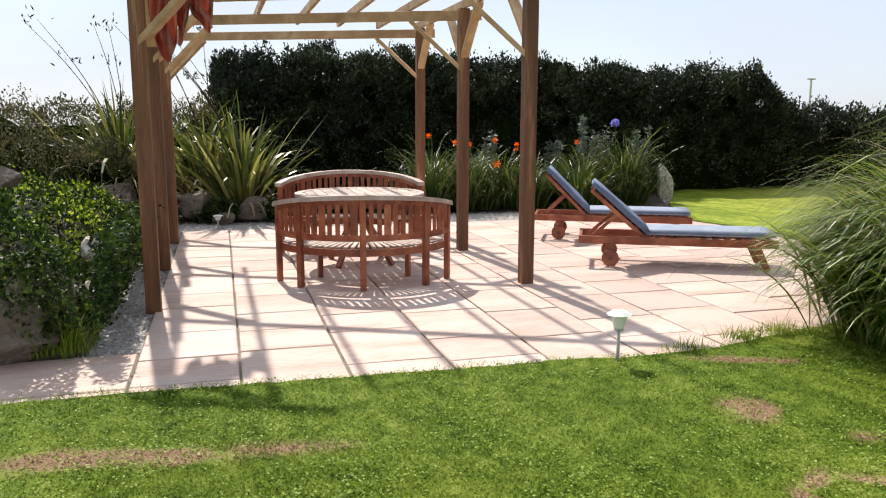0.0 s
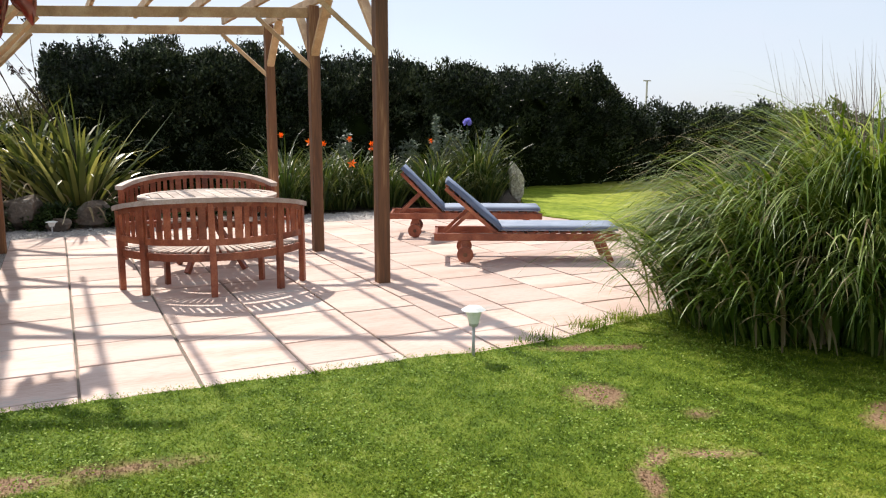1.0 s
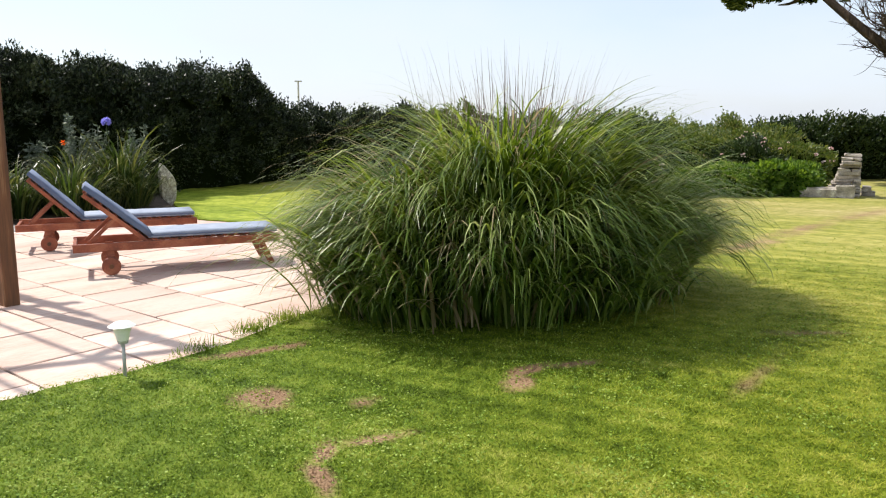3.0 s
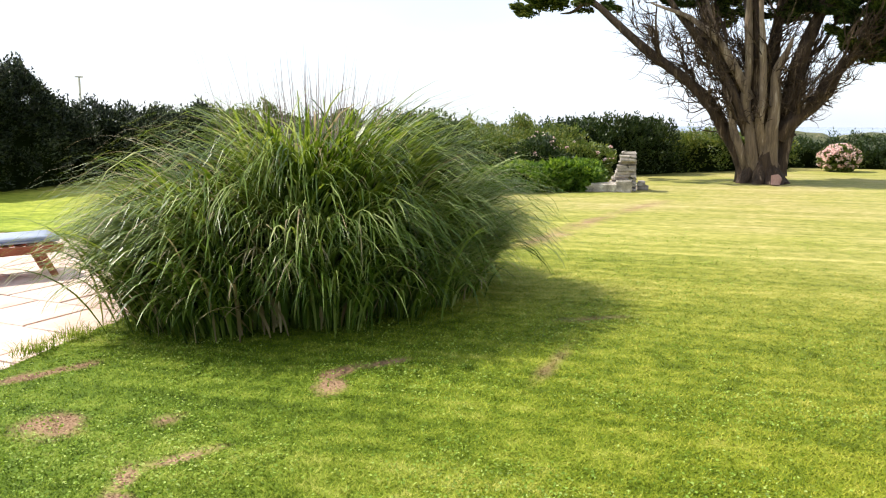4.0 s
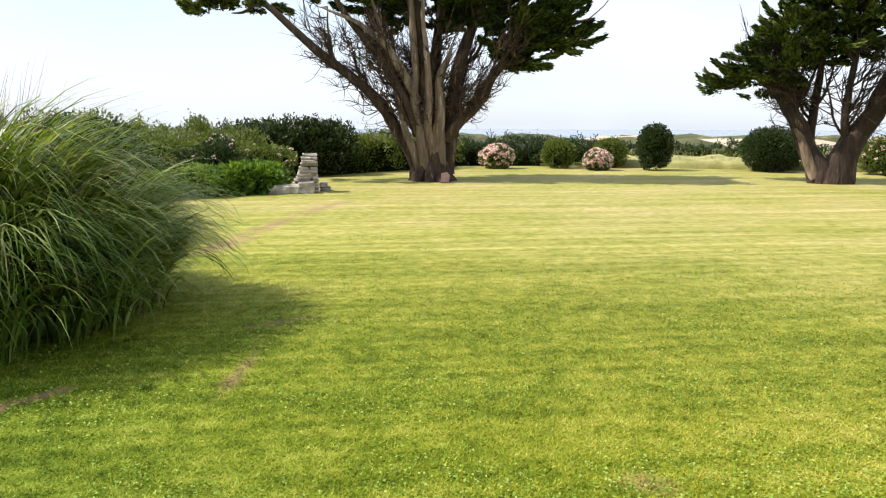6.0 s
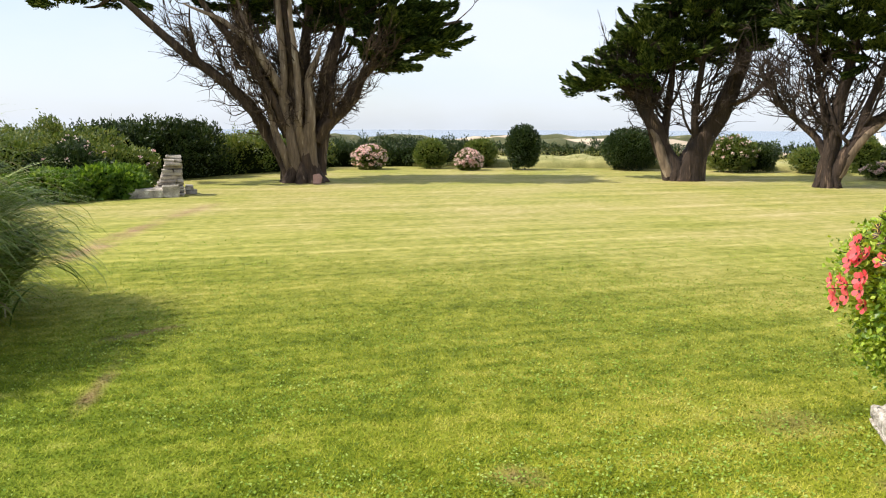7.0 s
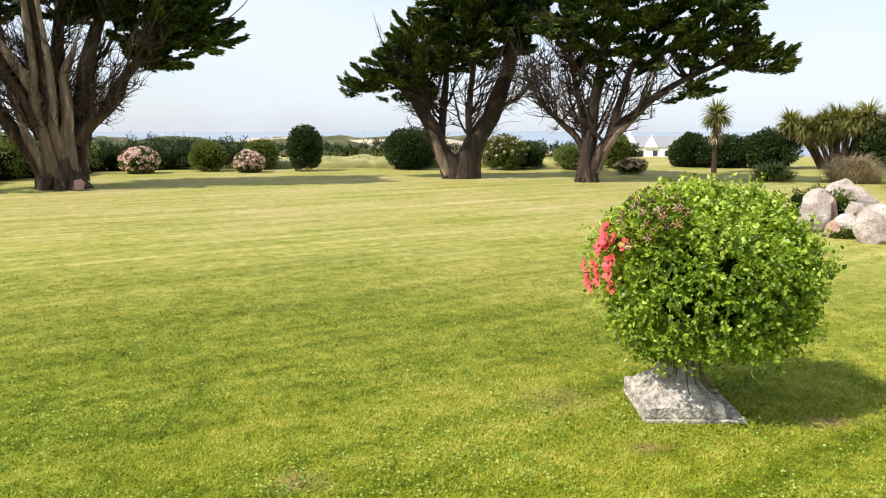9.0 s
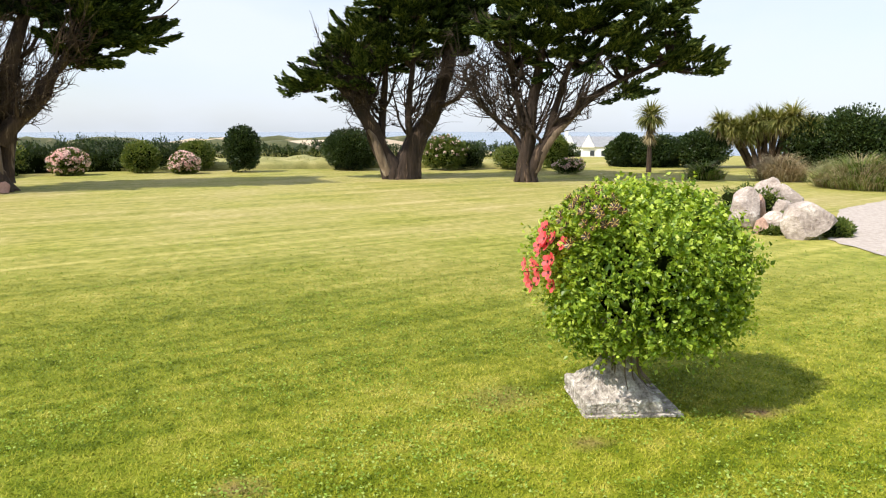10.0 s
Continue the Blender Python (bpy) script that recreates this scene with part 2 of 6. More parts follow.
    if blades:
        tr, ms = ns.new("ShaderNodeBsdfTranslucent"), ns.new("ShaderNodeMixShader")
        ln.new(mx.outputs[2], tr.inputs[0])
        ms.inputs[0].default_value = 0.4
        ln.new(bs.outputs[0], ms.inputs[1])
        ln.new(tr.outputs[0], ms.inputs[2])
        ln.new(ms.outputs[0], ns["Material Output"].inputs[0])
    else:
        bp = ns.new("ShaderNodeBump")
        bp.inputs["Strength"].default_value, bp.inputs["Distance"].default_value = 0.7, 0.02
        ln.new(op("ADD", fine.outputs[0], mid.outputs[0]), bp.inputs["Height"])
        ln.new(bp.outputs[0], bs.inputs["Normal"])
    return m


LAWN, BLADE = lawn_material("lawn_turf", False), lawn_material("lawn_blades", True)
SLAB = surface("sandstone", (0.43, 0.278, 0.212), (0.605, 0.455, 0.385), 0.66, 1.6, 20, 0.7, stretch=(0.6, 2.2, 1), spot=(0.46, 0.42, 0.37), vary=0.15)
JOINT = surface("mortar_bed", (0.13, 0.105, 0.085), (0.25, 0.21, 0.165), 0.95, 8, 90, 0.5)
SOIL = surface("bed_soil", (0.035, 0.025, 0.018), (0.10, 0.075, 0.05), 0.95, 5, 50, 0.8, bump_size=0.03)
GRAVEL = surface("gravel_stones", (0.24, 0.22, 0.20), (0.58, 0.54, 0.50), 0.85, 30, 120, 0.7)
DRIVE = surface("drive_gravel", (0.30, 0.255, 0.22), (0.48, 0.425, 0.38), 0.9, 12, 140, 0.5)
PINE = surface("treated_pine", (0.06, 0.024, 0.009), (0.19, 0.082, 0.032), 0.65, 2.2, 16, 0.5, stretch=(5, 5, 0.35), spot=(0.34, 0.185, 0.085), vary=0.15, bump_size=0.004)
PALE_PINE = wood("new_pine", (0.28, 0.17, 0.08), (0.46, 0.30, 0.16), (0.60, 0.44, 0.26), 0.6)
TEAK = wood("oiled_hardwood", (0.11, 0.025, 0.011), (0.26, 0.068, 0.029), (0.40, 0.145, 0.07), 0.4)
WEATHERED = wood("weathered_hardwood", (0.24, 0.17, 0.13), (0.42, 0.33, 0.27), (0.58, 0.50, 0.44), 0.6)
# one canvas, light painted in: paler on top, darker on back and edge
CUSHION_SHADED = surface("canvas_shaded", (0.085, 0.12, 0.20), (0.16, 0.20, 0.29), 0.9, 5, 300, 0.25, bump_size=0.003)
CUSHION_LIT = surface("canvas_lit", (0.22, 0.26, 0.345), (0.32, 0.365, 0.45), 0.85, 5, 300, 0.25, bump_size=0.003)
ROCK = surface("brown_granite", (0.055, 0.04, 0.03), (0.19, 0.15, 0.115), 0.9, 3, 25, 1.0, spot=(0.36, 0.33, 0.29), bump_size=0.04)
PALE_ROCK = surface("pale_granite", (0.17, 0.13, 0.105), (0.46, 0.395, 0.345), 0.85, 4, 25, 1.0, spot=(0.72, 0.68, 0.62), vary=0.15, bump_size=0.04)
LICHEN = surface("lichened_concrete", (0.13, 0.105, 0.08), (0.52, 0.47, 0.41), 0.9, 20, 70, 1.0, spot=(0.86, 0.83, 0.77), bump_size=0.03)
BARK = surface("cypress_bark", (0.009, 0.006, 0.004), (0.042, 0.026, 0.016), 0.95, 5, 26, 1.0, stretch=(1, 1, 0.15), spot=(0.15, 0.10, 0.065), bump_size=0.08)
OLD_BARK = surface("fissured_grey_bark", (0.012, 0.007, 0.004), (0.075, 0.047, 0.028), 0.95, 6, 28, 1.0, stretch=(1, 1, 0.13), spot=(0.27, 0.195, 0.125), bump_size=0.09)
DEAD = surface("bleached_deadwood", (0.05, 0.034, 0.022), (0.20, 0.145, 0.095), 0.95, 6, 26, 1.0, stretch=(1, 1, 0.13), spot=(0.40, 0.33, 0.25), bump_size=0.03)
# near-black fill for plant interiors, their shade put into the colour
CORE = surface("inner_shade", (0.004, 0.007, 0.002), (0.014, 0.02, 0.005), 1.0, 4, 30, 0.5, spec=0.0)
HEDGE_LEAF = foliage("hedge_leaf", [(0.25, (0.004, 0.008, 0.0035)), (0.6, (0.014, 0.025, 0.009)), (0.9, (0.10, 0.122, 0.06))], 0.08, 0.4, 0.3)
BUSH_LEAF = foliage("shrub_leaf", [(0.2, (0.035, 0.065, 0.01)), (0.55, (0.09, 0.135, 0.024)), (0.9, (0.20, 0.22, 0.05))], 0.32)
DARK_LEAF = foliage("dark_shrub_leaf", [(0.2, (0.009, 0.023, 0.005)), (0.6, (0.025, 0.05, 0.010)), (0.9, (0.07, 0.098, 0.021))], 0.18)
IVY_LEAF = foliage("ivy_leaf", [(0.25, (0.004, 0.011, 0.002)), (0.5, (0.015, 0.038, 0.006)), (0.72, (0.05, 0.10, 0.014)), (0.95, (0.19, 0.27, 0.04))], 0.12, 0.5, 0.25)
CHARD_LEAF = foliage("broad_green_leaf", [(0.2, (0.025, 0.065, 0.006)), (0.55, (0.075, 0.155, 0.018)), (0.9, (0.20, 0.30, 0.05))], 0.4)
MINT_LEAF = foliage("mint_green_leaf", [(0.2, (0.03, 0.07, 0.006)), (0.5, (0.17, 0.28, 0.022)), (0.78, (0.42, 0.53, 0.07)), (0.95, (0.62, 0.67, 0.16))], 0.32, 0.42, 0.4)
CYPRESS_LEAF = foliage("cypress_spray", [(0.2, (0.005, 0.011, 0.002)), (0.5, (0.026, 0.045, 0.009)), (0.74, (0.08, 0.112, 0.023)), (0.95, (0.21, 0.235, 0.052))], 0.08, 0.7, 0.08)
PAMPAS_LEAF = foliage("pampas_blade", [(0.2, (0.016, 0.036, 0.005)), (0.5, (0.078, 0.14, 0.016)), (0.75, (0.20, 0.27, 0.05)), (0.95, (0.48, 0.52, 0.24))], 0.36, 0.4, 0.45)
PLUME = foliage("old_plume", [(0.2, (0.07, 0.055, 0.05)), (0.8, (0.26, 0.21, 0.18))], 0.3, 0.7)
BANK_TURF = surface("bank_turf", (0.13, 0.14, 0.035), (0.30, 0.285, 0.10), 0.9, 1.5, 25, 0.8, spot=(0.42, 0.37, 0.18), bump_size=0.03)
BANK_GRASS = foliage("rough_grass", [(0.2, (0.10, 0.12, 0.03)), (0.55, (0.22, 0.23, 0.07)), (0.9, (0.40, 0.37, 0.17))], 0.3, 0.7, 0.1)
YELLOW = foliage("pale_yellow_petal", [(0.2, (0.55, 0.40, 0.06)), (0.8, (0.72, 0.56, 0.14))], 0.3)
WALL_STONE = surface("grey_wall_stone", (0.11, 0.095, 0.075), (0.36, 0.32, 0.27), 0.9, 6, 40, 0.9, spot=(0.58, 0.55, 0.49), vary=0.25, bump_size=0.012)
STRAW_LEAF = foliage("straw_blade", [(0.2, (0.16, 0.12, 0.06)), (0.6, (0.32, 0.26, 0.14)), (0.9, (0.48, 0.42, 0.27))], 0.3, 0.6)
FLAX_LEAF = foliage("flax_blade", [(0.2, (0.016, 0.028, 0.008)), (0.52, (0.06, 0.085, 0.02)), (0.75, (0.26, 0.27, 0.075)), (0.95, (0.52, 0.49, 0.18))], 0.3, 0.35, 0.5)
PALM_LEAF = foliage("palm_blade", [(0.2, (0.045, 0.06, 0.012)), (0.55, (0.15, 0.17, 0.04)), (0.85, (0.36, 0.34, 0.12))], 0.35, 0.5, 0.3)
LILY_LEAF = foliage("daylily_blade", [(0.2, (0.014, 0.03, 0.007)), (0.55, (0.045, 0.08, 0.016)), (0.85, (0.18, 0.19, 0.06))], 0.35, 0.4)
SCRUB_LEAF = foliage("scrub_leaf", [(0.2, (0.018, 0.022, 0.008)), (0.55, (0.055, 0.06, 0.02)), (0.9, (0.17, 0.15, 0.07))], 0.25)
GREY_LEAF = foliage("grey_green_leaf", [(0.2, (0.06, 0.085, 0.06)), (0.6, (0.12, 0.15, 0.11)), (0.9, (0.2, 0.23, 0.18))], 0.3)
CLOVER = foliage("clover_leaf", [(0.2, (0.11, 0.20, 0.02)), (0.6, (0.22, 0.33, 0.045)), (0.95, (0.40, 0.47, 0.14))], 0.2, 0.6, 0.2)
ORANGE = foliage("orange_petal", [(0.2, (0.65, 0.12, 0.02)), (0.8, (0.85, 0.26, 0.05))], 0.4)
BLUE_PETAL = foliage("violet_blue_petal", [(0.2, (0.26, 0.22, 0.58)), (0.8, (0.45, 0.40, 0.78))], 0.4)
PINK = foliage("pink_petal", [(0.2, (0.58, 0.30, 0.30)), (0.5, (0.80, 0.58, 0.55)), (0.9, (0.88, 0.79, 0.72))], 0.3, 0.6)
CORAL = foliage("coral_red_petal", [(0.15, (0.50, 0.012, 0.03)), (0.5, (0.78, 0.06, 0.075)), (0.9, (0.88, 0.24, 0.22))], 0.25)
DARK_PETAL = foliage("black_maroon_petal", [(0.2, (0.015, 0.006, 0.005)), (0.66, (0.04, 0.014, 0.009)), (0.7, (0.05, 0.018, 0.01))], 0.08)
METAL = surface("grey_plastic_metal", (0.34, 0.34, 0.33), (0.5, 0.49, 0.47), 0.45, 20, 80, 0.1, metal=0.1)
FROST = surface("frosted_cup", (0.74, 0.75, 0.70), (0.86, 0.86, 0.82), 0.4, 20, 80, 0.1)
CLOTH = foliage("rust_shade_cloth", [(0.2, (0.30, 0.11, 0.075)), (0.7, (0.56, 0.30, 0.22))], 0.4, 0.85, 0.2)
RENDER_WALL = surface("white_render", (0.72, 0.71, 0.68), (0.86, 0.85, 0.83), 0.9, 1, 20, 0.1)
SLATE = surface("slate_roof", (0.16, 0.17, 0.19), (0.3, 0.31, 0.33), 0.7, 3, 20, 0.3)
WINDOW = surface("window_glass", (0.03, 0.035, 0.045), (0.06, 0.07, 0.08), 0.08, 1, 5, 0.0)
SAND = surface("dune_sand", (0.32, 0.255, 0.18), (0.48, 0.40, 0.30), 0.95, 0.05, 1.0, 0.3)
SEA = surface("sea_water", (0.16, 0.21, 0.27), (0.22, 0.27, 0.33), 0.25, 0.02, 0.3, 0.4, bump_size=0.3)
SCRUB = surface("far_scrub", (0.022, 0.033, 0.012), (0.085, 0.09, 0.035), 0.95, 0.12, 1.5, 0.4, spot=(0.24, 0.20, 0.12))


# ---- building helpers ----
R = np.random.default_rng(7)


def thing(name, label, category, at=(0, 0, 0), turn=0.0, group="", kind=""):
    ob = new(name)
    ob.matrix_basis = pose(*at, 0, 0, turn)
    return tagged(ob, label, category, group, kind)


def link_mesh(name, me, material, parent=None, label="", kind="", m=None):
    if material is not None:
        me.materials.append(material)
    ob = new(name, me)
    if parent is not None:
        ob.parent = parent
    if m is not None:
        ob.matrix_basis = m
    return tagged(ob, label, "", "", kind)


def part(name, bm, material, parent=None, label="", kind="", m=None, smooth=False):
    me = bpy.data.meshes.new(name)
    bm.to_mesh(me)
    bm.free()
    if smooth:
        me.polygons.foreach_set("use_smooth", [True] * len(me.polygons))
    return link_mesh(name, me, material, parent, label, kind, m)


def raw(name, verts, faces, material, parent=None, label="", kind="", m=None, smooth=False):
    """A mesh from arrays: verts (n, 3) and faces (n, k)."""
    verts, faces = np.asarray(verts, np.float32), np.asarray(faces, np.int32)
    me = bpy.data.meshes.new(name)
    k = faces.shape[1]
    me.vertices.add(len(verts))
    me.vertices.foreach_set("co", verts.ravel())
    me.loops.add(faces.size)
    me.loops.foreach_set("vertex_index", faces.ravel())
    me.polygons.add(len(faces))
    me.polygons.foreach_set("loop_start", np.arange(0, faces.size, k, dtype=np.int32))
    me.polygons.foreach_set("use_smooth", np.full(len(faces), smooth))
    me.update(calc_edges=True)
    return link_mesh(name, me, material, parent, label, kind, m)


def unit(v):
    return v / np.maximum(np.linalg.norm(v, axis=-1, keepdims=True), 1e-9)


def waves(P, size, seed, octaves=3):
    """Smooth noise of about -1 to 1 from sums of sines."""
    g = np.random.default_rng(seed)
    out, amp, total = np.zeros(len(P)), 1.0, 0.0
    for o in range(octaves):
        for _ in range(5):
            d = g.normal(size=3)
            d *= 2 * math.pi / (size / 2**o) / np.linalg.norm(d) * g.uniform(0.6, 1.3)
            out += amp * np.sin(P @ d + g.uniform(0, 6.3))
        total += amp * 2.2
        amp *= 0.55
    return out / total


def leaf_mesh(P, D, L, W, g, fold=0.25):
    """Folded pointed leaves at P along D."""
    n = len(P)
    D = unit(D)
    side = unit(np.cross(D, g.normal(size=(n, 3))))
    up = np.cross(side, D)
    L, W = np.broadcast_to(L, n)[:, None], np.broadcast_to(W, n)[:, None]
    mid = P + D * L * 0.45 + up * W * fold
    V = np.stack([P, mid + side * W / 2, P + D * L, mid - side * W / 2], 1).reshape(-1, 3)
    k = np.arange(n)[:, None] * 4
    F = np.concatenate([k + [0, 1, 2], k + [0, 2, 3]], 1).reshape(-1, 3)
    return V, F


def strap_mesh(P, az, e0, droop, L, W, seg=6, power=1.3, twist=0.0):
    """Blades that rise at the angle e0 and arch over by droop (radians)."""
    n = len(P)
    V = np.zeros((n, 2 * seg + 1, 3))
    pos = P.astype(float).copy()
    hx = np.stack([np.cos(az), np.sin(az), 0 * az], 1)
    side = np.stack([-np.sin(az + twist), np.cos(az + twist), 0 * az], 1)
    for k in range(seg + 1):
        f = k / seg
        w = (W * (0.35 + 0.65 * min(1, f * 4)) * (1 - f**2.2))[:, None] / 2
        if k == seg:
            V[:, 2 * k] = pos
        else:
            V[:, 2 * k], V[:, 2 * k + 1] = pos - side * w, pos + side * w
        e = e0 - droop * (f + 0.5 / seg) ** power
        step = (hx * np.cos(e)[:, None] + np.array([0, 0, 1]) * np.sin(e)[:, None]) * (L / seg)[:, None]
        pos = pos + step * ((pos[:, 2] > 0.02) | (k < 2))[:, None]
    f = []
    for k in range(seg - 1):
        a = 2 * k
        f += [[a, a + 1, a + 3], [a, a + 3, a + 2]]
    f += [[2 * seg - 2, 2 * seg - 1, 2 * seg]]
    F = (np.arange(n)[:, None, None] * (2 * seg + 1) + np.array(f)[None]).reshape(-1, 3)
    V[..., 2] = np.maximum(V[..., 2], 0.01)
    return V.reshape(-1, 3), F


def tubes(limbs, sides=8, rough=0.08, seed=1, waver=0.0):
    """Tapered limbs: each a list of points and a list of radii."""
    VS, FS, base = [], [], 0
    g = np.random.default_rng(seed)
    for pts, rad in limbs:
        pts = np.array(pts, float)
        # smooth the line
        t = np.linspace(0, len(pts) - 1, max(4, 4 * (len(pts) - 1) + 1))
        i = np.clip(t.astype(int), 0, len(pts) - 2)
        f = (t - i)[:, None]
        p0, p1, p2, p3 = pts[np.maximum(i - 1, 0)], pts[i], pts[i + 1], pts[np.minimum(i + 2, len(pts) - 1)]
        line = 0.5 * (2 * p1 + (p2 - p0) * f + (2 * p0 - 5 * p1 + 4 * p2 - p3) * f**2 + (3 * p1 - p0 - 3 * p2 + p3) * f**3)
        rr = np.interp(t, np.arange(len(rad)), rad)
        if waver:
            line = line + np.stack([np.convolve(np.pad(g.normal(0, 1, len(t)), 1, "edge"), [0.3, 0.4, 0.3], "valid") for _ in range(3)], 1) * (waver * rr[:, None] * np.minimum(1, t / 1.5)[:, None])
        d = unit(np.gradient(line, axis=0))
        ref = np.linalg.svd(line - line.mean(0))[2][2]      # the normal of the plane in which the limb bends
        u = unit(np.cross(d, ref[None]))
        w = np.cross(d, u)
        a = np.linspace(0, 2 * math.pi, sides, endpoint=False)
        flute = 1 + rough * np.sin(a * 3 + g.uniform(0, 6)) + rough * np.sin(a * 5 + g.uniform(0, 6))
        jit = flute[None] * (1 + g.normal(0, rough * 0.5, (len(t), sides)))
        ring = line[:, None] + (u[:, None] * np.cos(a)[None, :, None] + w[:, None] * np.sin(a)[None, :, None]) * (rr[:, None] * jit)[..., None]
        n = len(t)
        VS.append(ring.reshape(-1, 3))
        q = np.arange(n - 1)[:, None] * sides + np.arange(sides)[None]
        q2 = np.arange(n - 1)[:, None] * sides + (np.arange(sides)[None] + 1) % sides
        FS.append(np.stack([q, q2, q2 + sides, q + sides], -1).reshape(-1, 4) + base)
        base += n * sides
    return np.concatenate(VS), np.concatenate(FS)


def sphere_dirs(n, g, low=-1.0):
    z = g.uniform(low, 1, n)
    a = g.uniform(0, 2 * math.pi, n)
    r = np.sqrt(1 - z * z)
    return np.stack([r * np.cos(a), r * np.sin(a), z], 1)


def blob(radii, seed, lump=0.18, size=0.8, div=3, flat=True):
    """A lumpy ball as arrays, its base near z = 0 when flat."""
    bm = bmesh.new()
    bmesh.ops.create_icosphere(bm, subdivisions=div, radius=1)
    V = np.array([v.co[:] for v in bm.verts])
    F = np.array([[v.index for v in f.verts] for f in bm.faces])
    bm.free()
    V = V * radii
    V = V * (1 + lump * waves(V + seed * 3.1, size, seed))[:, None]
    return V, F


def shrub(name, label, category, at, radii, leaves, size, material, seed, lump=0.2, lump_size=0.7, flowers=None, group="", floor=True, aspect=0.55, core=0.8, up=0.3):
    """A shrub: a near-black core, inner shade put into its colour, inside a shell of leaves. radii: half width x, y and
    height above the ground.
    """
    g = np.random.default_rng(seed)
    ob = thing(name, label, category, at, 0, group)
    rx, ry, h = radii
    cz = h * 0.5
    rad = np.array([rx, ry, h * 0.5])
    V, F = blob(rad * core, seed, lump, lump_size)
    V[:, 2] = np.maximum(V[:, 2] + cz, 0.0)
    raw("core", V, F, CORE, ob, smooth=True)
    d = sphere_dirs(leaves, g, -0.9)
    P = d * rad
    P = P * (1 + lump * waves(P + seed * 3.1, lump_size, seed))[:, None] * g.uniform(0.8, 1.06, leaves)[:, None]
    P[:, 2] = np.maximum(P[:, 2] + cz, 0.02)
    D = d + g.normal(0, 0.6, (leaves, 3)) + [0, 0, up]
    V, F = leaf_mesh(P, D, size * g.uniform(0.6, 1.3, leaves), size * aspect * g.uniform(0.7, 1.2, leaves), g)
    raw("leaves", V, F, material, ob, kind="stuff")
    if flowers:
        flower_heads(ob, rad, cz, g, seed, lump, lump_size, *flowers)
    return ob


def flower_heads(ob, rad, cz, g, seed, lump, lump_size, count, head, petals, material, low=-0.3):
    d = sphere_dirs(count, g, low)
    C = d * rad
    C = C * (1.02 + lump * waves(C + seed * 3.1, lump_size, seed))[:, None] + [0, 0, cz]
    q = sphere_dirs(count * petals, g, -0.2).reshape(count, petals, 3)
    P = (C[:, None] + q * head * 0.75).reshape(-1, 3)
    P[:, 2] = np.maximum(P[:, 2], 0.04)
    V, F = leaf_mesh(P, np.cross(q.reshape(-1, 3), g.normal(size=(count * petals, 3))), head * 0.7, head * 0.6, g)
    raw("blossom", V, F, material, ob, kind="stuff")


def hedge(name, label, category, line, leaves, size, material, seed, lump=0.28, lump_size=1.6, core_in=0.25, kind="", core_mat=None):
    """A hedge along a line of (x, y, height, half thickness), leafy on top and both faces."""
    g = np.random.default_rng(seed)
    ob = thing(name, label, category, kind=kind)
    line = np.array(line, float)
    cum = np.r_[0, np.cumsum(np.hypot(*np.diff(line[:, :2], axis=0).T))]

    def place(s, phi, inset):
        x, y, h, w = (np.interp(s, cum, line[:, k]) for k in range(4))
        dx, dy = np.interp(s + 0.05, cum, line[:, 0]) - np.interp(s - 0.05, cum, line[:, 0]), np.interp(s + 0.05, cum, line[:, 1]) - np.interp(s - 0.05, cum, line[:, 1])
        n = unit(np.stack([dy, -dx], 1))
        c, sn = np.cos(phi), np.sin(phi)
        px = np.sign(c) * np.abs(c) ** 0.55 * (w - inset)
        pz = np.abs(sn) ** 0.5 * (h - inset)
        P = np.stack([x + n[:, 0] * px, y + n[:, 1] * px, pz], 1)
        nor = np.stack([n[:, 0] * c, n[:, 1] * c, sn], 1)
        k = lump * waves(P, lump_size, seed)
        P = P + nor * k[:, None]
        P[:, 2] = np.maximum(P[:, 2], 0.0)
        return P, nor

    ns, nf = max(8, int(cum[-1] / 0.35)), 17
    S, A = np.meshgrid(np.linspace(0, cum[-1], ns), np.linspace(0, math.pi, nf), indexing="ij")
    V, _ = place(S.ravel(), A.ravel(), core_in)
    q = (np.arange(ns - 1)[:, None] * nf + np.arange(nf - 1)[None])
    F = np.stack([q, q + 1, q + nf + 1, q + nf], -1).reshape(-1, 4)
    # by default the core is near-black, painted as the hedge's inner shade
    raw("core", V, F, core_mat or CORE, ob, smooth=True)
    s, phi = g.uniform(0, cum[-1], leaves), g.uniform(0.0, math.pi, leaves)
    P, nor = place(s, phi, g.uniform(-0.12, 0.22, leaves))
    P = P + g.normal(0, 0.05, (leaves, 3))
    P[:, 2] = np.maximum(P[:, 2], 0.03)
    # the foliage grows in bunches, with gaps between them that show the core
    bunch = waves(P, 0.75, seed + 5, 2)
    keep = bunch + g.normal(0, 0.22, leaves) > -0.12
    P, nor = P[keep] + nor[keep] * (0.16 * bunch[keep])[:, None], nor[keep]
    P[:, 2] = np.maximum(P[:, 2], 0.03)
    leaves = len(P)
    D = nor + g.normal(0, 0.65, (leaves, 3)) + [0, 0, 0.3]
    V, F = leaf_mesh(P, D, size * g.uniform(0.6, 1.4, leaves), size * 0.5 * g.uniform(0.7, 1.2, leaves), g)
    raw("leaves", V, F, material, ob, kind="stuff")
    # young shoots that break the outline
    k = leaves // 14
    s, phi = g.uniform(0, cum[-1], k), g.uniform(0.7, math.pi - 0.7, k)
    P, nor = place(s, phi, np.zeros(k))
    n = 7
    Q = (P[:, None] + (nor * [0.3, 0.3, 1] + g.normal(0, 0.25, (k, 3)))[:, None] * np.linspace(0, 0.24, n)[None, :, None] * g.uniform(0.4, 1.2, k)[:, None, None]).reshape(-1, 3)
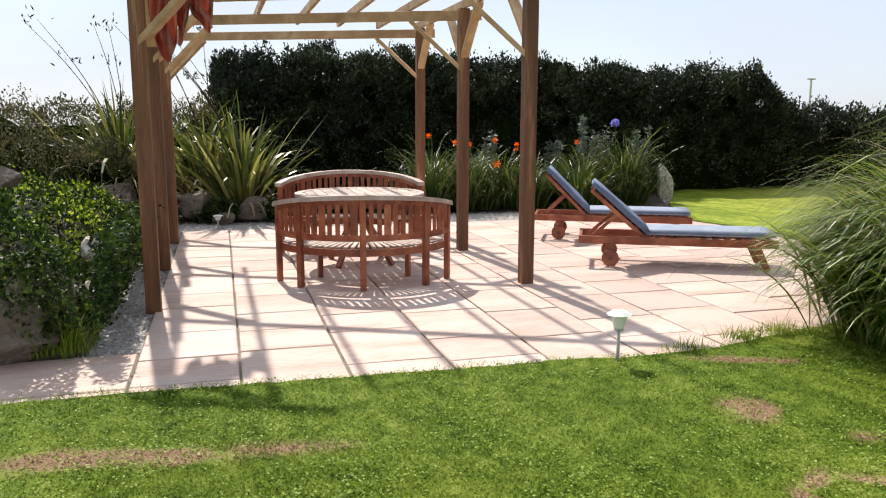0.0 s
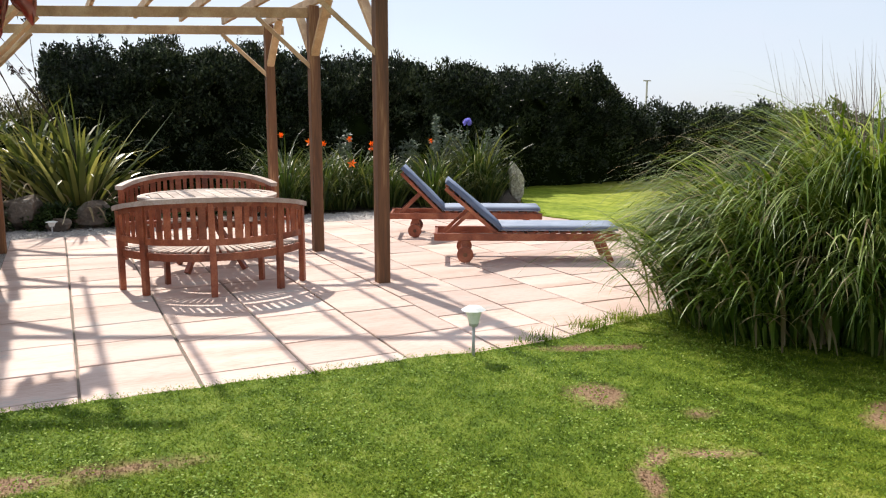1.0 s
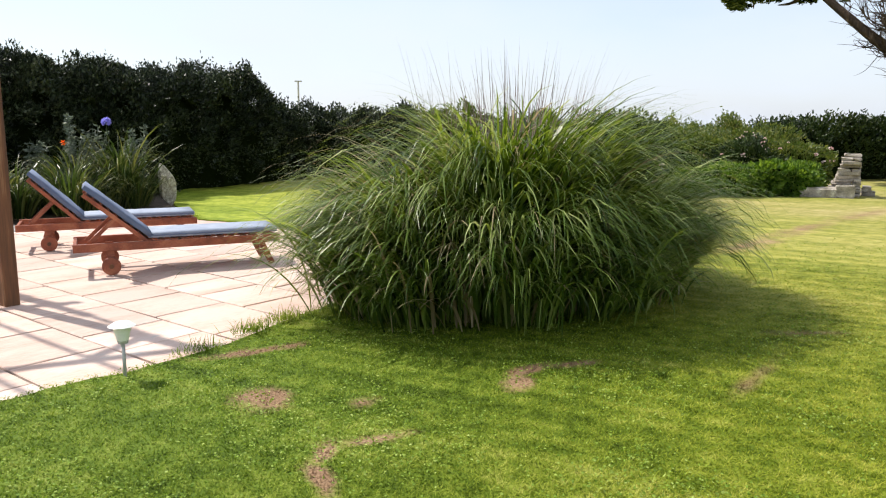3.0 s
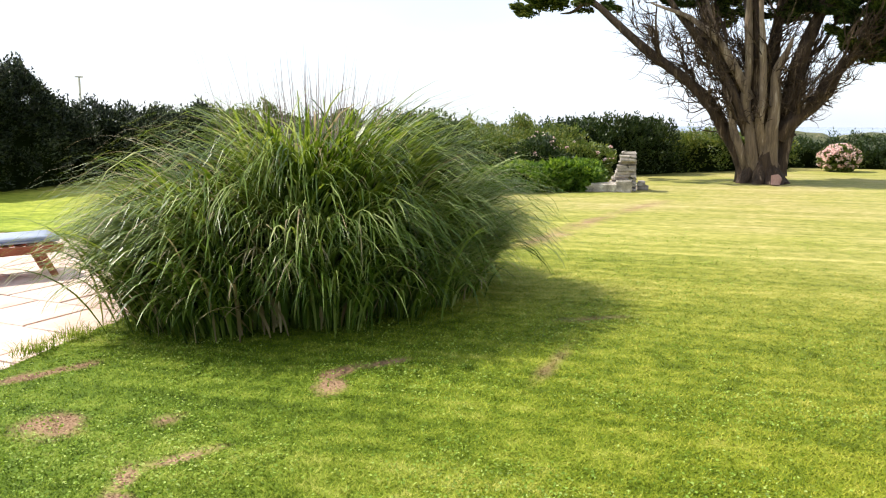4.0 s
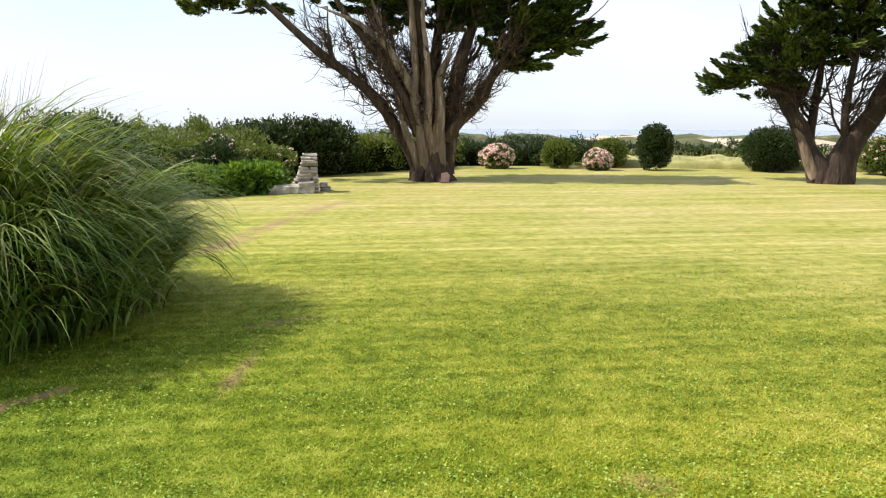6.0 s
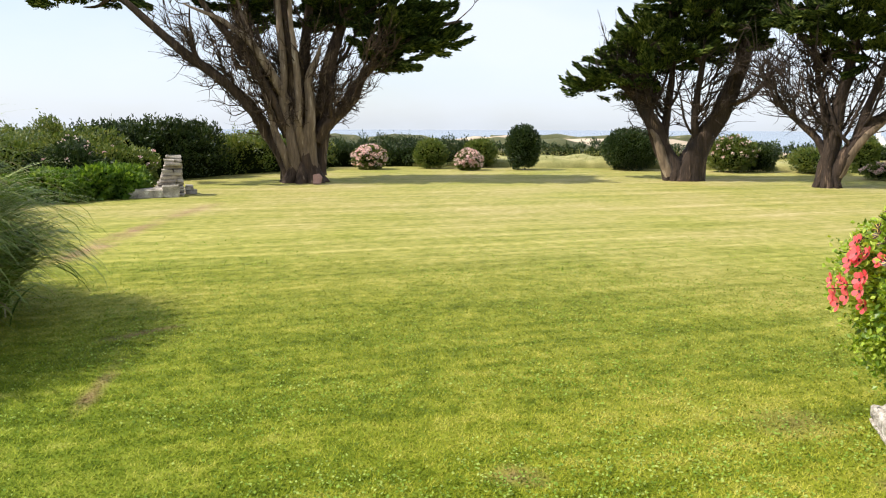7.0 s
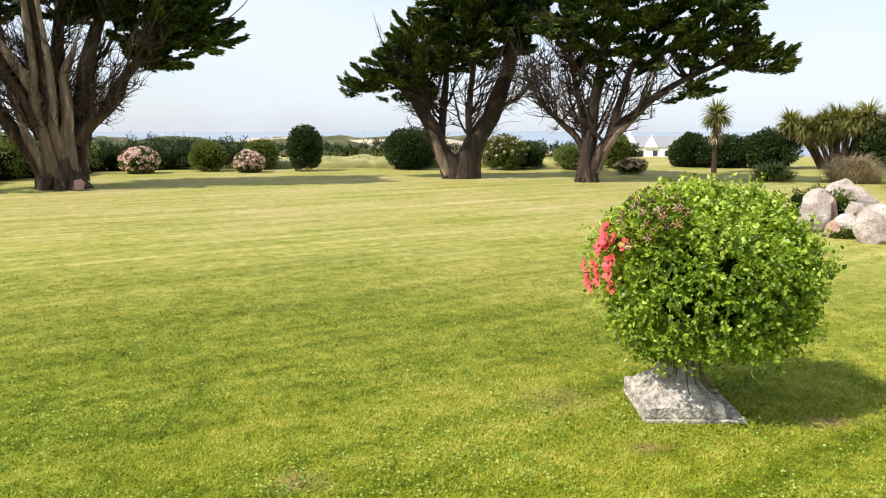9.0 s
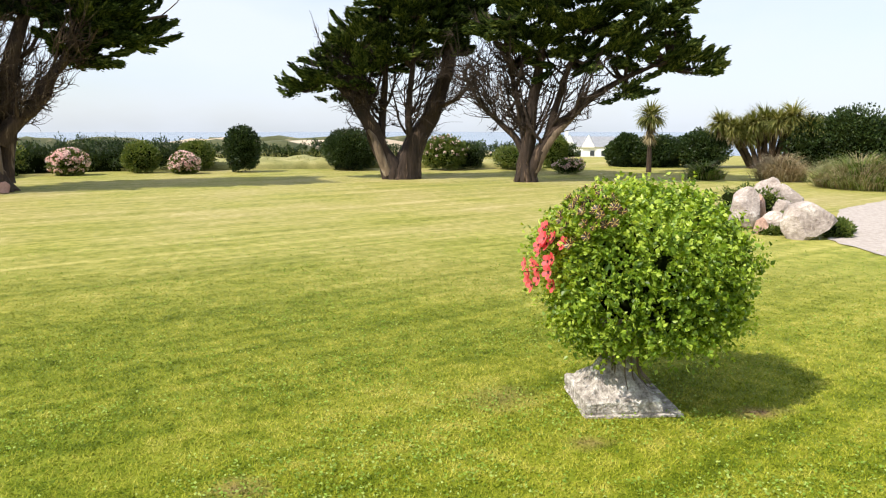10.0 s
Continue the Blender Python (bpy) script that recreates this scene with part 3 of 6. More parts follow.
    V, F = leaf_mesh(Q, g.normal(0, 1, (k * n, 3)) + [0, 0, 0.6], size * 0.8, size * 0.4, g)
    raw("top_leaves", V, F, material, ob, kind="stuff")
    return ob


def bar(bm, a, b, w, h, bevel=0.004, up=(0, 0, 1)):
    """A square-edged bar from a to b, w wide and h deep, into bm; edges slightly eased."""
    a, b = Vector(a), Vector(b)
    x = (b - a).normalized()
    y = Vector(up).cross(x)
    y = y.normalized() if y.length > 1e-4 else Vector((0, 1, 0))
    z = x.cross(y)
    tmp = bmesh.new()
    bmesh.ops.create_cube(tmp, size=1)
    m = Matrix((x, y, z)).transposed().to_4x4()
    m.translation = (a + b) / 2
    bmesh.ops.scale(tmp, vec=((b - a).length, w, h), verts=tmp.verts)
    if bevel:
        bmesh.ops.bevel(tmp, geom=list(tmp.edges), offset=bevel, segments=1, affect="EDGES")
    bmesh.ops.transform(tmp, matrix=m, verts=tmp.verts)
    me = bpy.data.meshes.new("t")
    tmp.to_mesh(me)
    tmp.free()
    bm.from_mesh(me)
    bpy.data.meshes.remove(me)
    return bm


def one_bar(name, a, b, w, h, material, parent, label="", bevel=0.004, up=(0, 0, 1)):
    return part(name, bar(bmesh.new(), a, b, w, h, bevel, up), material, parent, label)


def rock_mesh(radii, seed, div=3, lump=0.22):
    g = np.random.default_rng(seed)
    V, F = blob(np.ones(3), seed, lump, 1.6, div)
    # flatten by a few planes, as split stone is
    for _ in range(15):
        d = unit(g.normal(size=3))
        k = g.uniform(0.55, 0.86)
        over = np.maximum(V @ d - k, 0)
        V = V - over[:, None] * d * 0.95
    V = V * radii
    return V, F


def rock(name, label, at, radii, seed, material, turn=0, group="", category="rock"):
    V, F = rock_mesh(radii, seed)
    V[:, 2] -= V[:, 2].min()
    ob = raw(name, V, F, material, None, smooth=False)
    ob.matrix_basis = pose(*at, 0, 0, turn)
    return tagged(ob, label, category, group)


# ---- the ground ----
NA, UA = np.array([0.947, 0.321]), np.array([-0.321, 0.947])     # the patio's own axes: across, and away


def pt(a, b, z=0.0):
    """A place on the patio: a across, b away, in metres."""
    return (NA[0] * a + UA[0] * b, NA[1] * a + UA[1] * b, z)


TURN = math.degrees(math.atan2(NA[1], NA[0]))
# the edge of the lawn round the patio and the beds, cut a little unevenly
EDGE = [(-14, 2.2), (-6, 3.35), (-2.75, 4.13), (-1.5, 4.54), (-0.15, 4.93), (0.5, 5.15), (1.15, 5.3), (1.7, 5.52), (2.2, 5.85), (3.3, 6.6), (4.3, 7.8),
        (4.7, 9.6), (4.4, 11.6), (3.5, 13.0), (3.7, 15.5), (4.2, 17.6), (4.6, 20.5), (-14, 20.5)]


def dense(poly, step, g, amount):
    out = []
    for (x0, y0), (x1, y1) in zip(poly, poly[1:] + poly[:1]):
        n = max(1, int(math.hypot(x1 - x0, y1 - y0) / step))
        for k in range(n):
            f = k / n
            out.append((x0 + (x1 - x0) * f + g.normal(0, amount), y0 + (y1 - y0) * f + g.normal(0, amount)))
    return out


HOLE = dense(EDGE, 0.12, R, 0.012)


def inside(P, poly):
    x, y = P[:, 0], P[:, 1]
    hit = np.zeros(len(P), bool)
    for (x0, y0), (x1, y1) in zip(poly, poly[1:] + poly[:1]):
        if y0 == y1:
            continue
        hit ^= ((y0 > y) != (y1 > y)) & (x < (x1 - x0) * (y - y0) / (y1 - y0) + x0)
    return hit


def land_height(r, a):
    """The garden is level; beyond it the land falls towards the sea."""
    east = max(0.0, math.cos(a))
    return -0.045 * max(0.0, r - 46) * (0.25 + 0.75 * east) + (0.6 * math.sin(a * 9) if r > 100 else 0)


bm = bmesh.new()
inner = [bm.verts.new((x, y, 0)) for x, y in HOLE]
edges = [bm.edges.new((inner[k], inner[k - 1])) for k in range(len(inner))]
SEG = 120
ring = [bm.verts.new((44 * math.cos(2 * math.pi * k / SEG), 44 * math.sin(2 * math.pi * k / SEG), 0)) for k in range(SEG)]
edges += [bm.edges.new((ring[k], ring[k - 1])) for k in range(SEG)]
bmesh.ops.triangle_fill(bm, use_beauty=True, use_dissolve=False, edges=edges)
# the cut edge of the turf
low = [bm.verts.new((v.co.x, v.co.y, -0.08)) for v in inner]
for k in range(len(inner)):
    bm.faces.new((inner[k - 1], inner[k], low[k], low[k - 1]))
last = ring
for r in (60, 85, 120, 180, 260, 380, 560):
    nxt = [bm.verts.new((r * math.cos(2 * math.pi * k / SEG), r * math.sin(2 * math.pi * k / SEG), land_height(r, 2 * math.pi * k / SEG))) for k in range(SEG)]
    for k in range(SEG):
        bm.faces.new((last[k - 1], last[k], nxt[k], nxt[k - 1]))
    last = nxt
bmesh.ops.recalc_face_normals(bm, faces=bm.faces)
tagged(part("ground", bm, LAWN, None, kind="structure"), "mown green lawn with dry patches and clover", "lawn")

bm = bmesh.new()
bmesh.ops.create_circle(bm, cap_ends=True, radius=4800, segments=96)
tagged(part("water", bm, SEA, None, kind="structure", m=pose(0, 0, -24)), "pale blue-grey sea beyond the fields", "sea")

bm = bmesh.new()
vs = [bm.verts.new((x, y, -0.06)) for x, y in EDGE]
bm.faces.new(vs)
bmesh.ops.triangulate(bm, faces=bm.faces)
bmesh.ops.recalc_face_normals(bm, faces=bm.faces)
tagged(part("bed_soil", bm, SOIL, None, kind="structure"), "dark garden soil under the planted beds", "soil")

bm = bmesh.new()
vs = [bm.verts.new(pt(a, b, -0.045)) for a, b in [(-1.7, 5.4), (-0.5, 5.4), (-0.5, 11.6), (5.2, 12.0), (5.4, 13.2), (1.5, 13.6), (-2.6, 13.0)]]
bm.faces.new(vs)
tagged(part("gravel_strip", bm, GRAVEL, None, kind="structure"), "grey gravel strip edging the paved patio", "gravel")

bm = bmesh.new()
vs = [bm.verts.new(pt(a, b, -0.032)) for a, b in [(-9, 2.0), (8.2, 2.0), (8.2, 12.1), (-0.62, 12.1), (-0.62, 5.72), (-9, 5.72)]]
bm.faces.new(vs)
patio = tagged(part("pavement", bm, JOINT, None, kind="structure"), "sandstone slab patio with dark joints", "patio")


# ---- pergola ----
def pergola():
    ob = thing("pergola", "treated timber pergola with open rafters and braces", "pergola")
    left = [pt(-0.62, 7.0), pt(-0.66, 9.02), pt(-0.67, 11.02), (-4.95, 12.15, 0)]
    right = [pt(2.93, 7.25), pt(2.92, 9.4), pt(2.9, 11.5)]
    top = 2.77
    s = 0.125
    for k, (x, y, _) in enumerate(left + right):
        one_bar("post", (x, y, -0.03), (x, y, top + 0.2), s, s, PINE, ob, "reddish-brown treated post", up=(NA[0], NA[1], 0))
    for row in (left, right):
        a, b = np.array(row[0][:2]), np.array(row[-1][:2])
        d = unit(b - a)
        p, q = a - d * 0.06, b + d * 0.3
        one_bar("beam", (*p, top + 0.245), (*q, top + 0.245), 0.045, 0.10, PALE_PINE, ob)
    # cross beams at each pair of posts, and rafters over them
    stub = (left[0][0] + 0.80, left[0][1] - 0.09, 0)
    for l, r in ((left[0], stub), (left[1], right[0]), (left[2], right[1]), (left[3], right[2])):
        l, r = np.array(l[:2]), np.array(r[:2])
        d = unit(r - l)
        p, q = l - d * 0.22, r + d * 0.22
        one_bar("cross_beam", (*p, top + 0.12), (*q, top + 0.12), 0.05, 0.12, PALE_PINE, ob)
        # knee braces in the plane of the cross beam
        for e, sg in ((l, 1), (r, -1))[: 1 if abs(r[0] - stub[0]) < 0.01 else 2]:
            one_bar("brace", (*e, top - 0.55), (*(e + d * sg * 0.66), top + 0.06), 0.05, 0.11, PALE_PINE, ob, up=(d[1], -d[0], 0))
    for row in (left, right):
        a, b = np.array(row[0][:2]), np.array(row[2][:2])
        d = unit(b - a)
        for e, sg in ((a, 1), (np.array(row[1][:2]), 1), (np.array(row[1][:2]), -1), (b, -1)):
            one_bar("brace", (*e, top - 0.42), (*(e + d * sg * 0.6), top + 0.2), 0.05, 0.10, PALE_PINE, ob, up=(-d[1], d[0], 0))
    a0, a1 = np.array(left[0][:2]), np.array(left[2][:2])
    b0, b1 = np.array(right[0][:2]), np.array(right[2][:2])
    for k in range(5):
        f = (k + 1) / 6
        p, q = a0 + (b0 - a0) * f, a1 + (b1 - a1) * f
        d = unit(q - p)
        one_bar("rafter", (*(p - d * 0.06), top + 0.24), (*(q + d * 0.3), top + 0.24), 0.045, 0.10, PALE_PINE, ob)
    return ob


pergola()


def shade_cloth():
    """The furled cloth bunched at the top of the corner posts."""
    g = np.random.default_rng(4)
    x, y, _ = pt(-0.52, 7.05)
    ob = thing("shade_cloth", "rust-red shade cloth bunched and hanging from the pergola", "cloth", (x, y, 0), TURN)
    n, m = 90, 26
    U, V = np.meshgrid(np.linspace(0, 1, n), np.linspace(0, 1, m), indexing="ij")
    # three gathered swags between the hooks, pinched together at the foot of the bunch
    swag = np.abs(np.sin(U * math.pi * 3)) ** 0.6
    sag = 0.22 + 0.62 * (1 - 0.6 * U) * swag
    fold = np.sin(U * 47 + 5 * np.sin(V * 3)) * 0.035 + np.sin(U * 83 + V * 7) * 0.02
    X = 0.02 + U * 0.46 + 0.05 * np.sin(V * 5 + U * 11) * V
    Y = 0.06 + 1.5 * fold * (0.5 + V) + U * 0.42 + 0.06 * np.sin(V * 6 + U * 23)
    Z = 2.92 - V * sag - 0.035 * np.sin(V * 11 + U * 17) * V
    P = np.stack([X, Y, Z], -1).reshape(-1, 3)
    q = np.arange(n - 1)[:, None] * m + np.arange(m - 1)[None]
    F = np.stack([q, q + 1, q + m + 1, q + m], -1).reshape(-1, 4)
    c = raw("cloth", P, F, CLOTH, ob, smooth=True)
    md = c.modifiers.new("thick", "SOLIDIFY")
    md.thickness = 0.006
    return ob


shade_cloth()


# ---- garden furniture ----
def arc_board(name, r, half, z, w, h, material, parent, label="", n=18, wave=0.0):
    """A board bent round the middle, between -half and half (radians)."""
    V, F = [], []
    for k in range(n + 1):
        t = -half + 2 * half * k / n
        zz = z + wave * (1 - (t / half) ** 2)
        for dr, dz in ((-w / 2, -h / 2), (w / 2, -h / 2), (w / 2, h / 2), (-w / 2, h / 2)):
            V.append(((r + dr) * math.sin(t), -(r + dr) * math.cos(t), zz + dz))
    for k in range(n):
        for e in range(4):
            F.append((4 * k + e, 4 * k + (e + 1) % 4, 4 * k + 4 + (e + 1) % 4, 4 * k + 4 + e))
    F += [(3, 2, 1, 0), (4 * n, 4 * n + 1, 4 * n + 2, 4 * n + 3)]
    return raw(name, V, F, material, parent, label)


def curved_bench(at, turn, lift=0.0):
    """A banana bench round a table: curved back with slats, five back legs, slatted seat."""
    ob = thing("curved_bench", "curved hardwood bench with slatted back and seat", "bench", at, turn, "benches round the table")
    R1, half = 0.94, 1.16
    R0 = R1 - 0.43
    leg_t = [-half, -half * 0.62, 0.0, half * 0.62, half]
    for t in leg_t:
        sx, cy = math.sin(t), -math.cos(t)
        part("leg", bar(bmesh.new(), (R1 * sx, R1 * cy, -0.015), (R1 * sx, R1 * cy, 0.76 + lift + 0.12 * (1 - (t / half) ** 2)), 0.06, 0.055, 0.005, up=(sx, cy, 0)), TEAK, ob)
    for t in (-half * 0.97, 0.0, half * 0.97):
        sx, cy = math.sin(t), -math.cos(t)
        part("leg", bar(bmesh.new(), (R0 * sx, R0 * cy, -0.015), (R0 * sx, R0 * cy, 0.40), 0.055, 0.05, 0.005, up=(sx, cy, 0)), TEAK, ob)
    arc_board("top_rail", R1 + 0.005, half + 0.05, 0.775 + lift, 0.085, 0.045, WEATHERED, ob, "weathered grey-brown top rail", wave=0.12)
    arc_board("back_rail", R1, half, 0.50, 0.03, 0.06, TEAK, ob)
    arc_board("upper_rail", R1, half, 0.735 + lift, 0.03, 0.05, TEAK, ob, wave=0.12)
    arc_board("seat_rail", R1 - 0.02, half, 0.355, 0.03, 0.07, TEAK, ob)
    arc_board("seat_rail", R0 + 0.02, half, 0.355, 0.03, 0.07, TEAK, ob)
    n = 27
    for k in range(n):
        t = -half + 2 * half * (k + 0.5) / n
        if min(abs(t - q) for q in leg_t) < 0.03:
            continue
        sx, cy = math.sin(t), -math.cos(t)
        w = 0.045 if k % 4 else 0.07
        part("slat", bar(bmesh.new(), (R1 * sx, R1 * cy, 0.52), (R1 * sx, R1 * cy, 0.73 + lift + 0.12 * (1 - (t / half) ** 2)), w, 0.016, 0.003, up=(-sx, -cy, 0)), TEAK, ob)
    n = 30
    for k in range(n):
        t = -half + 2 * half * (k + 0.5) / n
        sx, cy = math.sin(t), -math.cos(t)
        part("seat_slat", bar(bmesh.new(), ((R0 - 0.02) * sx, (R0 - 0.02) * cy, 0.405), ((R1 - 0.035) * sx, (R1 - 0.035) * cy, 0.40), 0.042, 0.02, 0.003), WEATHERED, ob)
    for sg in (-1, 1):
        t = half * sg
        sx, cy = math.sin(t), -math.cos(t)
        part("armrest", bar(bmesh.new(), ((R0 + 0.02) * sx, (R0 + 0.02) * cy, 0.62), ((R1 + 0.02) * sx, (R1 + 0.02) * cy, 0.63), 0.07, 0.03, 0.006), TEAK, ob)
        part("arm_post", bar(bmesh.new(), ((R0 + 0.05) * sx, (R0 + 0.05) * cy, 0.38), ((R0 + 0.05) * sx, (R0 + 0.05) * cy, 0.61), 0.05, 0.05, 0.005, up=(sx, cy, 0)), TEAK, ob)
    return ob


TABLE = np.array([-1.41, 8.87])
curved_bench((-1.27, 8.24, 0), 8)
curved_bench((-1.58, 9.25, 0), 10 + 180, 0.06)


def oval_table():
    ob = thing("garden_table", "round weathered hardwood table with slatted top", "table", (*TABLE, 0), TURN)
    r = 0.72
    n = 13
    for k in range(n):
        x = -r + 2 * r * (k + 0.5) / n
        half = math.sqrt(max(0.02, (r - 0.05) ** 2 - x * x))
        part("tabletop_slat", bar(bmesh.new(), (x, -half, 0.785), (x, half, 0.785), 2 * r / n - 0.008, 0.024, 0.003), WEATHERED, ob)
    V, F, m = [], [], 40
    for k in range(m):
        a = 2 * math.pi * k / m
        for rr, z in ((r - 0.06, 0.772), (r + 0.02, 0.772), (r + 0.02, 0.802), (r - 0.06, 0.802)):
            V.append((rr * math.cos(a), rr * math.sin(a), z))
    for k in range(m):
        for e in range(4):
            F.append((4 * k + e, 4 * k + (e + 1) % 4, 4 * ((k + 1) % m) + (e + 1) % 4, 4 * ((k + 1) % m) + e))
    raw("rim", V, F, WEATHERED, ob)
    for k in range(4):
        a = math.pi / 4 + k * math.pi / 2
        c, s = math.cos(a), math.sin(a)
        part("leg", bar(bmesh.new(), (-0.1 * c, -0.1 * s, 0.75), (0.44 * c, 0.44 * s, -0.01), 0.06, 0.05, 0.005), TEAK, ob)
    part("apron", bar(bmesh.new(), (-0.55, 0, 0.74), (0.55, 0, 0.74), 0.05, 0.05), TEAK, ob)
    part("apron", bar(bmesh.new(), (0, -0.55, 0.735), (0, 0.55, 0.735), 0.05, 0.05), TEAK, ob)
    return ob


oval_table()


def wheel(parent, x, y, r=0.095):
    bm = bmesh.new()
    m = Matrix.Translation((x, y, r - 0.015)) @ Matrix.Rotation(math.pi / 2, 4, "X")
    bmesh.ops.create_cone(bm, cap_ends=True, segments=28, radius1=r, radius2=r, depth=0.045, matrix=m)
    bmesh.ops.bevel(bm, geom=[e for e in bm.edges if len(e.link_faces) == 2 and any(len(f.verts) > 4 for f in e.link_faces)], offset=0.008, segments=2, affect="EDGES")
    w = part("wheel", bm, TEAK, parent)
    bm = bmesh.new()
    bmesh.ops.create_cone(bm, cap_ends=True, segments=16, radius1=0.028, radius2=0.024, depth=0.06, matrix=m)
    part("hub", bm, PINE, w, "dark wheel hub")
    return w


def cushion_mesh(L, W, T):
    """A piped pad, slightly puffed."""
    bm = bmesh.new()
    bmesh.ops.create_cube(bm, size=1)
    bmesh.ops.scale(bm, vec=(L, W, T), verts=bm.verts)
    bmesh.ops.subdivide_edges(bm, edges=bm.edges, cuts=5, use_grid_fill=True)
    for v in bm.verts:
        fx, fy = 1 - abs(2 * v.co.x / L) ** 4, 1 - abs(2 * v.co.y / W) ** 4
        v.co.z *= 0.72 + 0.4 * fx * fy
        v.co.z += 0.004 * math.sin(v.co.x * 13) * math.sin(v.co.y * 9)
    return bm


def sun_lounger(at, turn, lean=41):
    """Head end at -x with wheels, back raised; foot end at +x on two legs."""
    ob = thing("sun_lounger", "reddish hardwood sun lounger with raised back and blue-grey cushion", "sun lounger", at, turn, "loungers on the patio")
    L, W, zt = 2.15, 0.64, 0.335
    for y in (-W / 2, W / 2):
        part("side_rail", bar(bmesh.new(), (-L / 2, y, zt - 0.05), (L / 2, y, zt - 0.05), 0.035, 0.085, 0.005), TEAK, ob)
        part("leg", bar(bmesh.new(), (L / 2 - 0.22, y * 0.9, zt - 0.07), (L / 2 - 0.09, y * 0.9, -0.015), 0.045, 0.07, 0.005), TEAK, ob)
        part("wheel_leg", bar(bmesh.new(), (-L / 2 + 0.36, y * 0.86, zt - 0.07), (-L / 2 + 0.36, y * 0.86, 0.07), 0.04, 0.09, 0.005), TEAK, ob)
        wheel(ob, -L / 2 + 0.36, y * 1.02)
    part("axle", bar(bmesh.new(), (-L / 2 + 0.36, -W / 2, 0.08), (-L / 2 + 0.36, W / 2, 0.08), 0.02, 0.02), TEAK, ob)
    for x in (-L / 2 + 0.02, L / 2 - 0.03, 0.0):
        part("cross_rail", bar(bmesh.new(), (x, -W / 2, zt - 0.05), (x, W / 2, zt - 0.05), 0.035, 0.06, 0.004), TEAK, ob)
    for k in range(11):
        x = -0.32 + k * (L / 2 + 0.28) / 11
        part("slat", bar(bmesh.new(), (x, -W / 2 + 0.02, zt - 0.004), (x, W / 2 - 0.02, zt - 0.004), 0.07, 0.016, 0.003), TEAK, ob)
    # raised back
    hx, ang, BL = -0.34, radians(lean), 0.80
    dx, dz = -math.cos(ang), math.sin(ang)
    for y in (-W / 2 + 0.05, W / 2 - 0.05):
        part("back_frame", bar(bmesh.new(), (hx, y, zt - 0.02), (hx + dx * BL, y, zt - 0.02 + dz * BL), 0.03, 0.045, 0.004), TEAK, ob)
        part("prop", bar(bmesh.new(), (hx + dx * 0.42, y * 0.9, zt + dz * 0.40 - 0.03), (-L / 2 + 0.12, y * 0.9, zt - 0.05), 0.022, 0.04, 0.003), TEAK, ob)
    for k in range(8):
        f = 0.06 + k * 0.095
        part("back_slat", bar(bmesh.new(), (hx + dx * f, -W / 2 + 0.04, zt + dz * f), (hx + dx * f, W / 2 - 0.04, zt + dz * f), 0.07, 0.014, 0.003, up=(math.sin(ang), 0, math.cos(ang))), TEAK, ob)
    cu = part("seat_cushion", cushion_mesh(1.38, 0.60, 0.07), CUSHION_LIT, ob, "blue canvas seat pad", m=pose(0.36, 0, zt + 0.045), smooth=True)
    part("piping", bar(bmesh.new(), (-0.68, -0.303, 0), (0.68, -0.303, 0), 0.012, 0.014, 0.004), CUSHION_SHADED, cu)
    part("back_cushion", cushion_mesh(0.84, 0.60, 0.07), CUSHION_SHADED, ob, "blue canvas back pad",
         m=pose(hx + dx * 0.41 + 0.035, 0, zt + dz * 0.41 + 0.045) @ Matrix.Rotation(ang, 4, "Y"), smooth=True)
    return ob


sun_lounger((2.21, 9.0, 0), -8)
sun_lounger((1.82, 11.05, 0), -8, 45)


def solar_light(at, h, group, lean=0):
    ob = thing("solar_light", "small solar garden light with frosted cup on a thin stake", "garden light", at, 0, group)
    bm = bmesh.new()
    bmesh.ops.create_cone(bm, cap_ends=True, segments=14, radius1=0.011, radius2=0.011, depth=h * 0.66 + 0.05, matrix=Matrix.Translation((0, 0, h * 0.33 - 0.025)))
    part("stake", bm, METAL, ob, smooth=True)
    bm = bmesh.new()
    bmesh.ops.create_cone(bm, cap_ends=True, segments=24, radius1=0.034, radius2=0.058, depth=h * 0.28, matrix=Matrix.Translation((0, 0, h * 0.80)))
    part("cup", bm, FROST, ob, "frosted white cup")
    bm = bmesh.new()
    bmesh.ops.create_cone(bm, cap_ends=True, segments=24, radius1=0.084, radius2=0.05, depth=h * 0.06, matrix=Matrix.Translation((0, 0, h * 0.965)))
    part("cap", bm, FROST, ob, "pale plastic cap")
    bm = bmesh.new()
    bmesh.ops.create_cone(bm, cap_ends=True, segments=20, radius1=0.03, radius2=0.036, depth=0.02, matrix=Matrix.Translation((0, 0, h * 0.65)))
    part("collar", bm, METAL, ob)
    return ob


solar_light((0.925, 5.12, 0), 0.36, "solar lights")
solar_light((*pt(-0.1, 12.4)[:2], -0.04), 0.22, "solar lights")
solar_light((-3.28, 4.95, -0.02), 0.17, "solar lights")


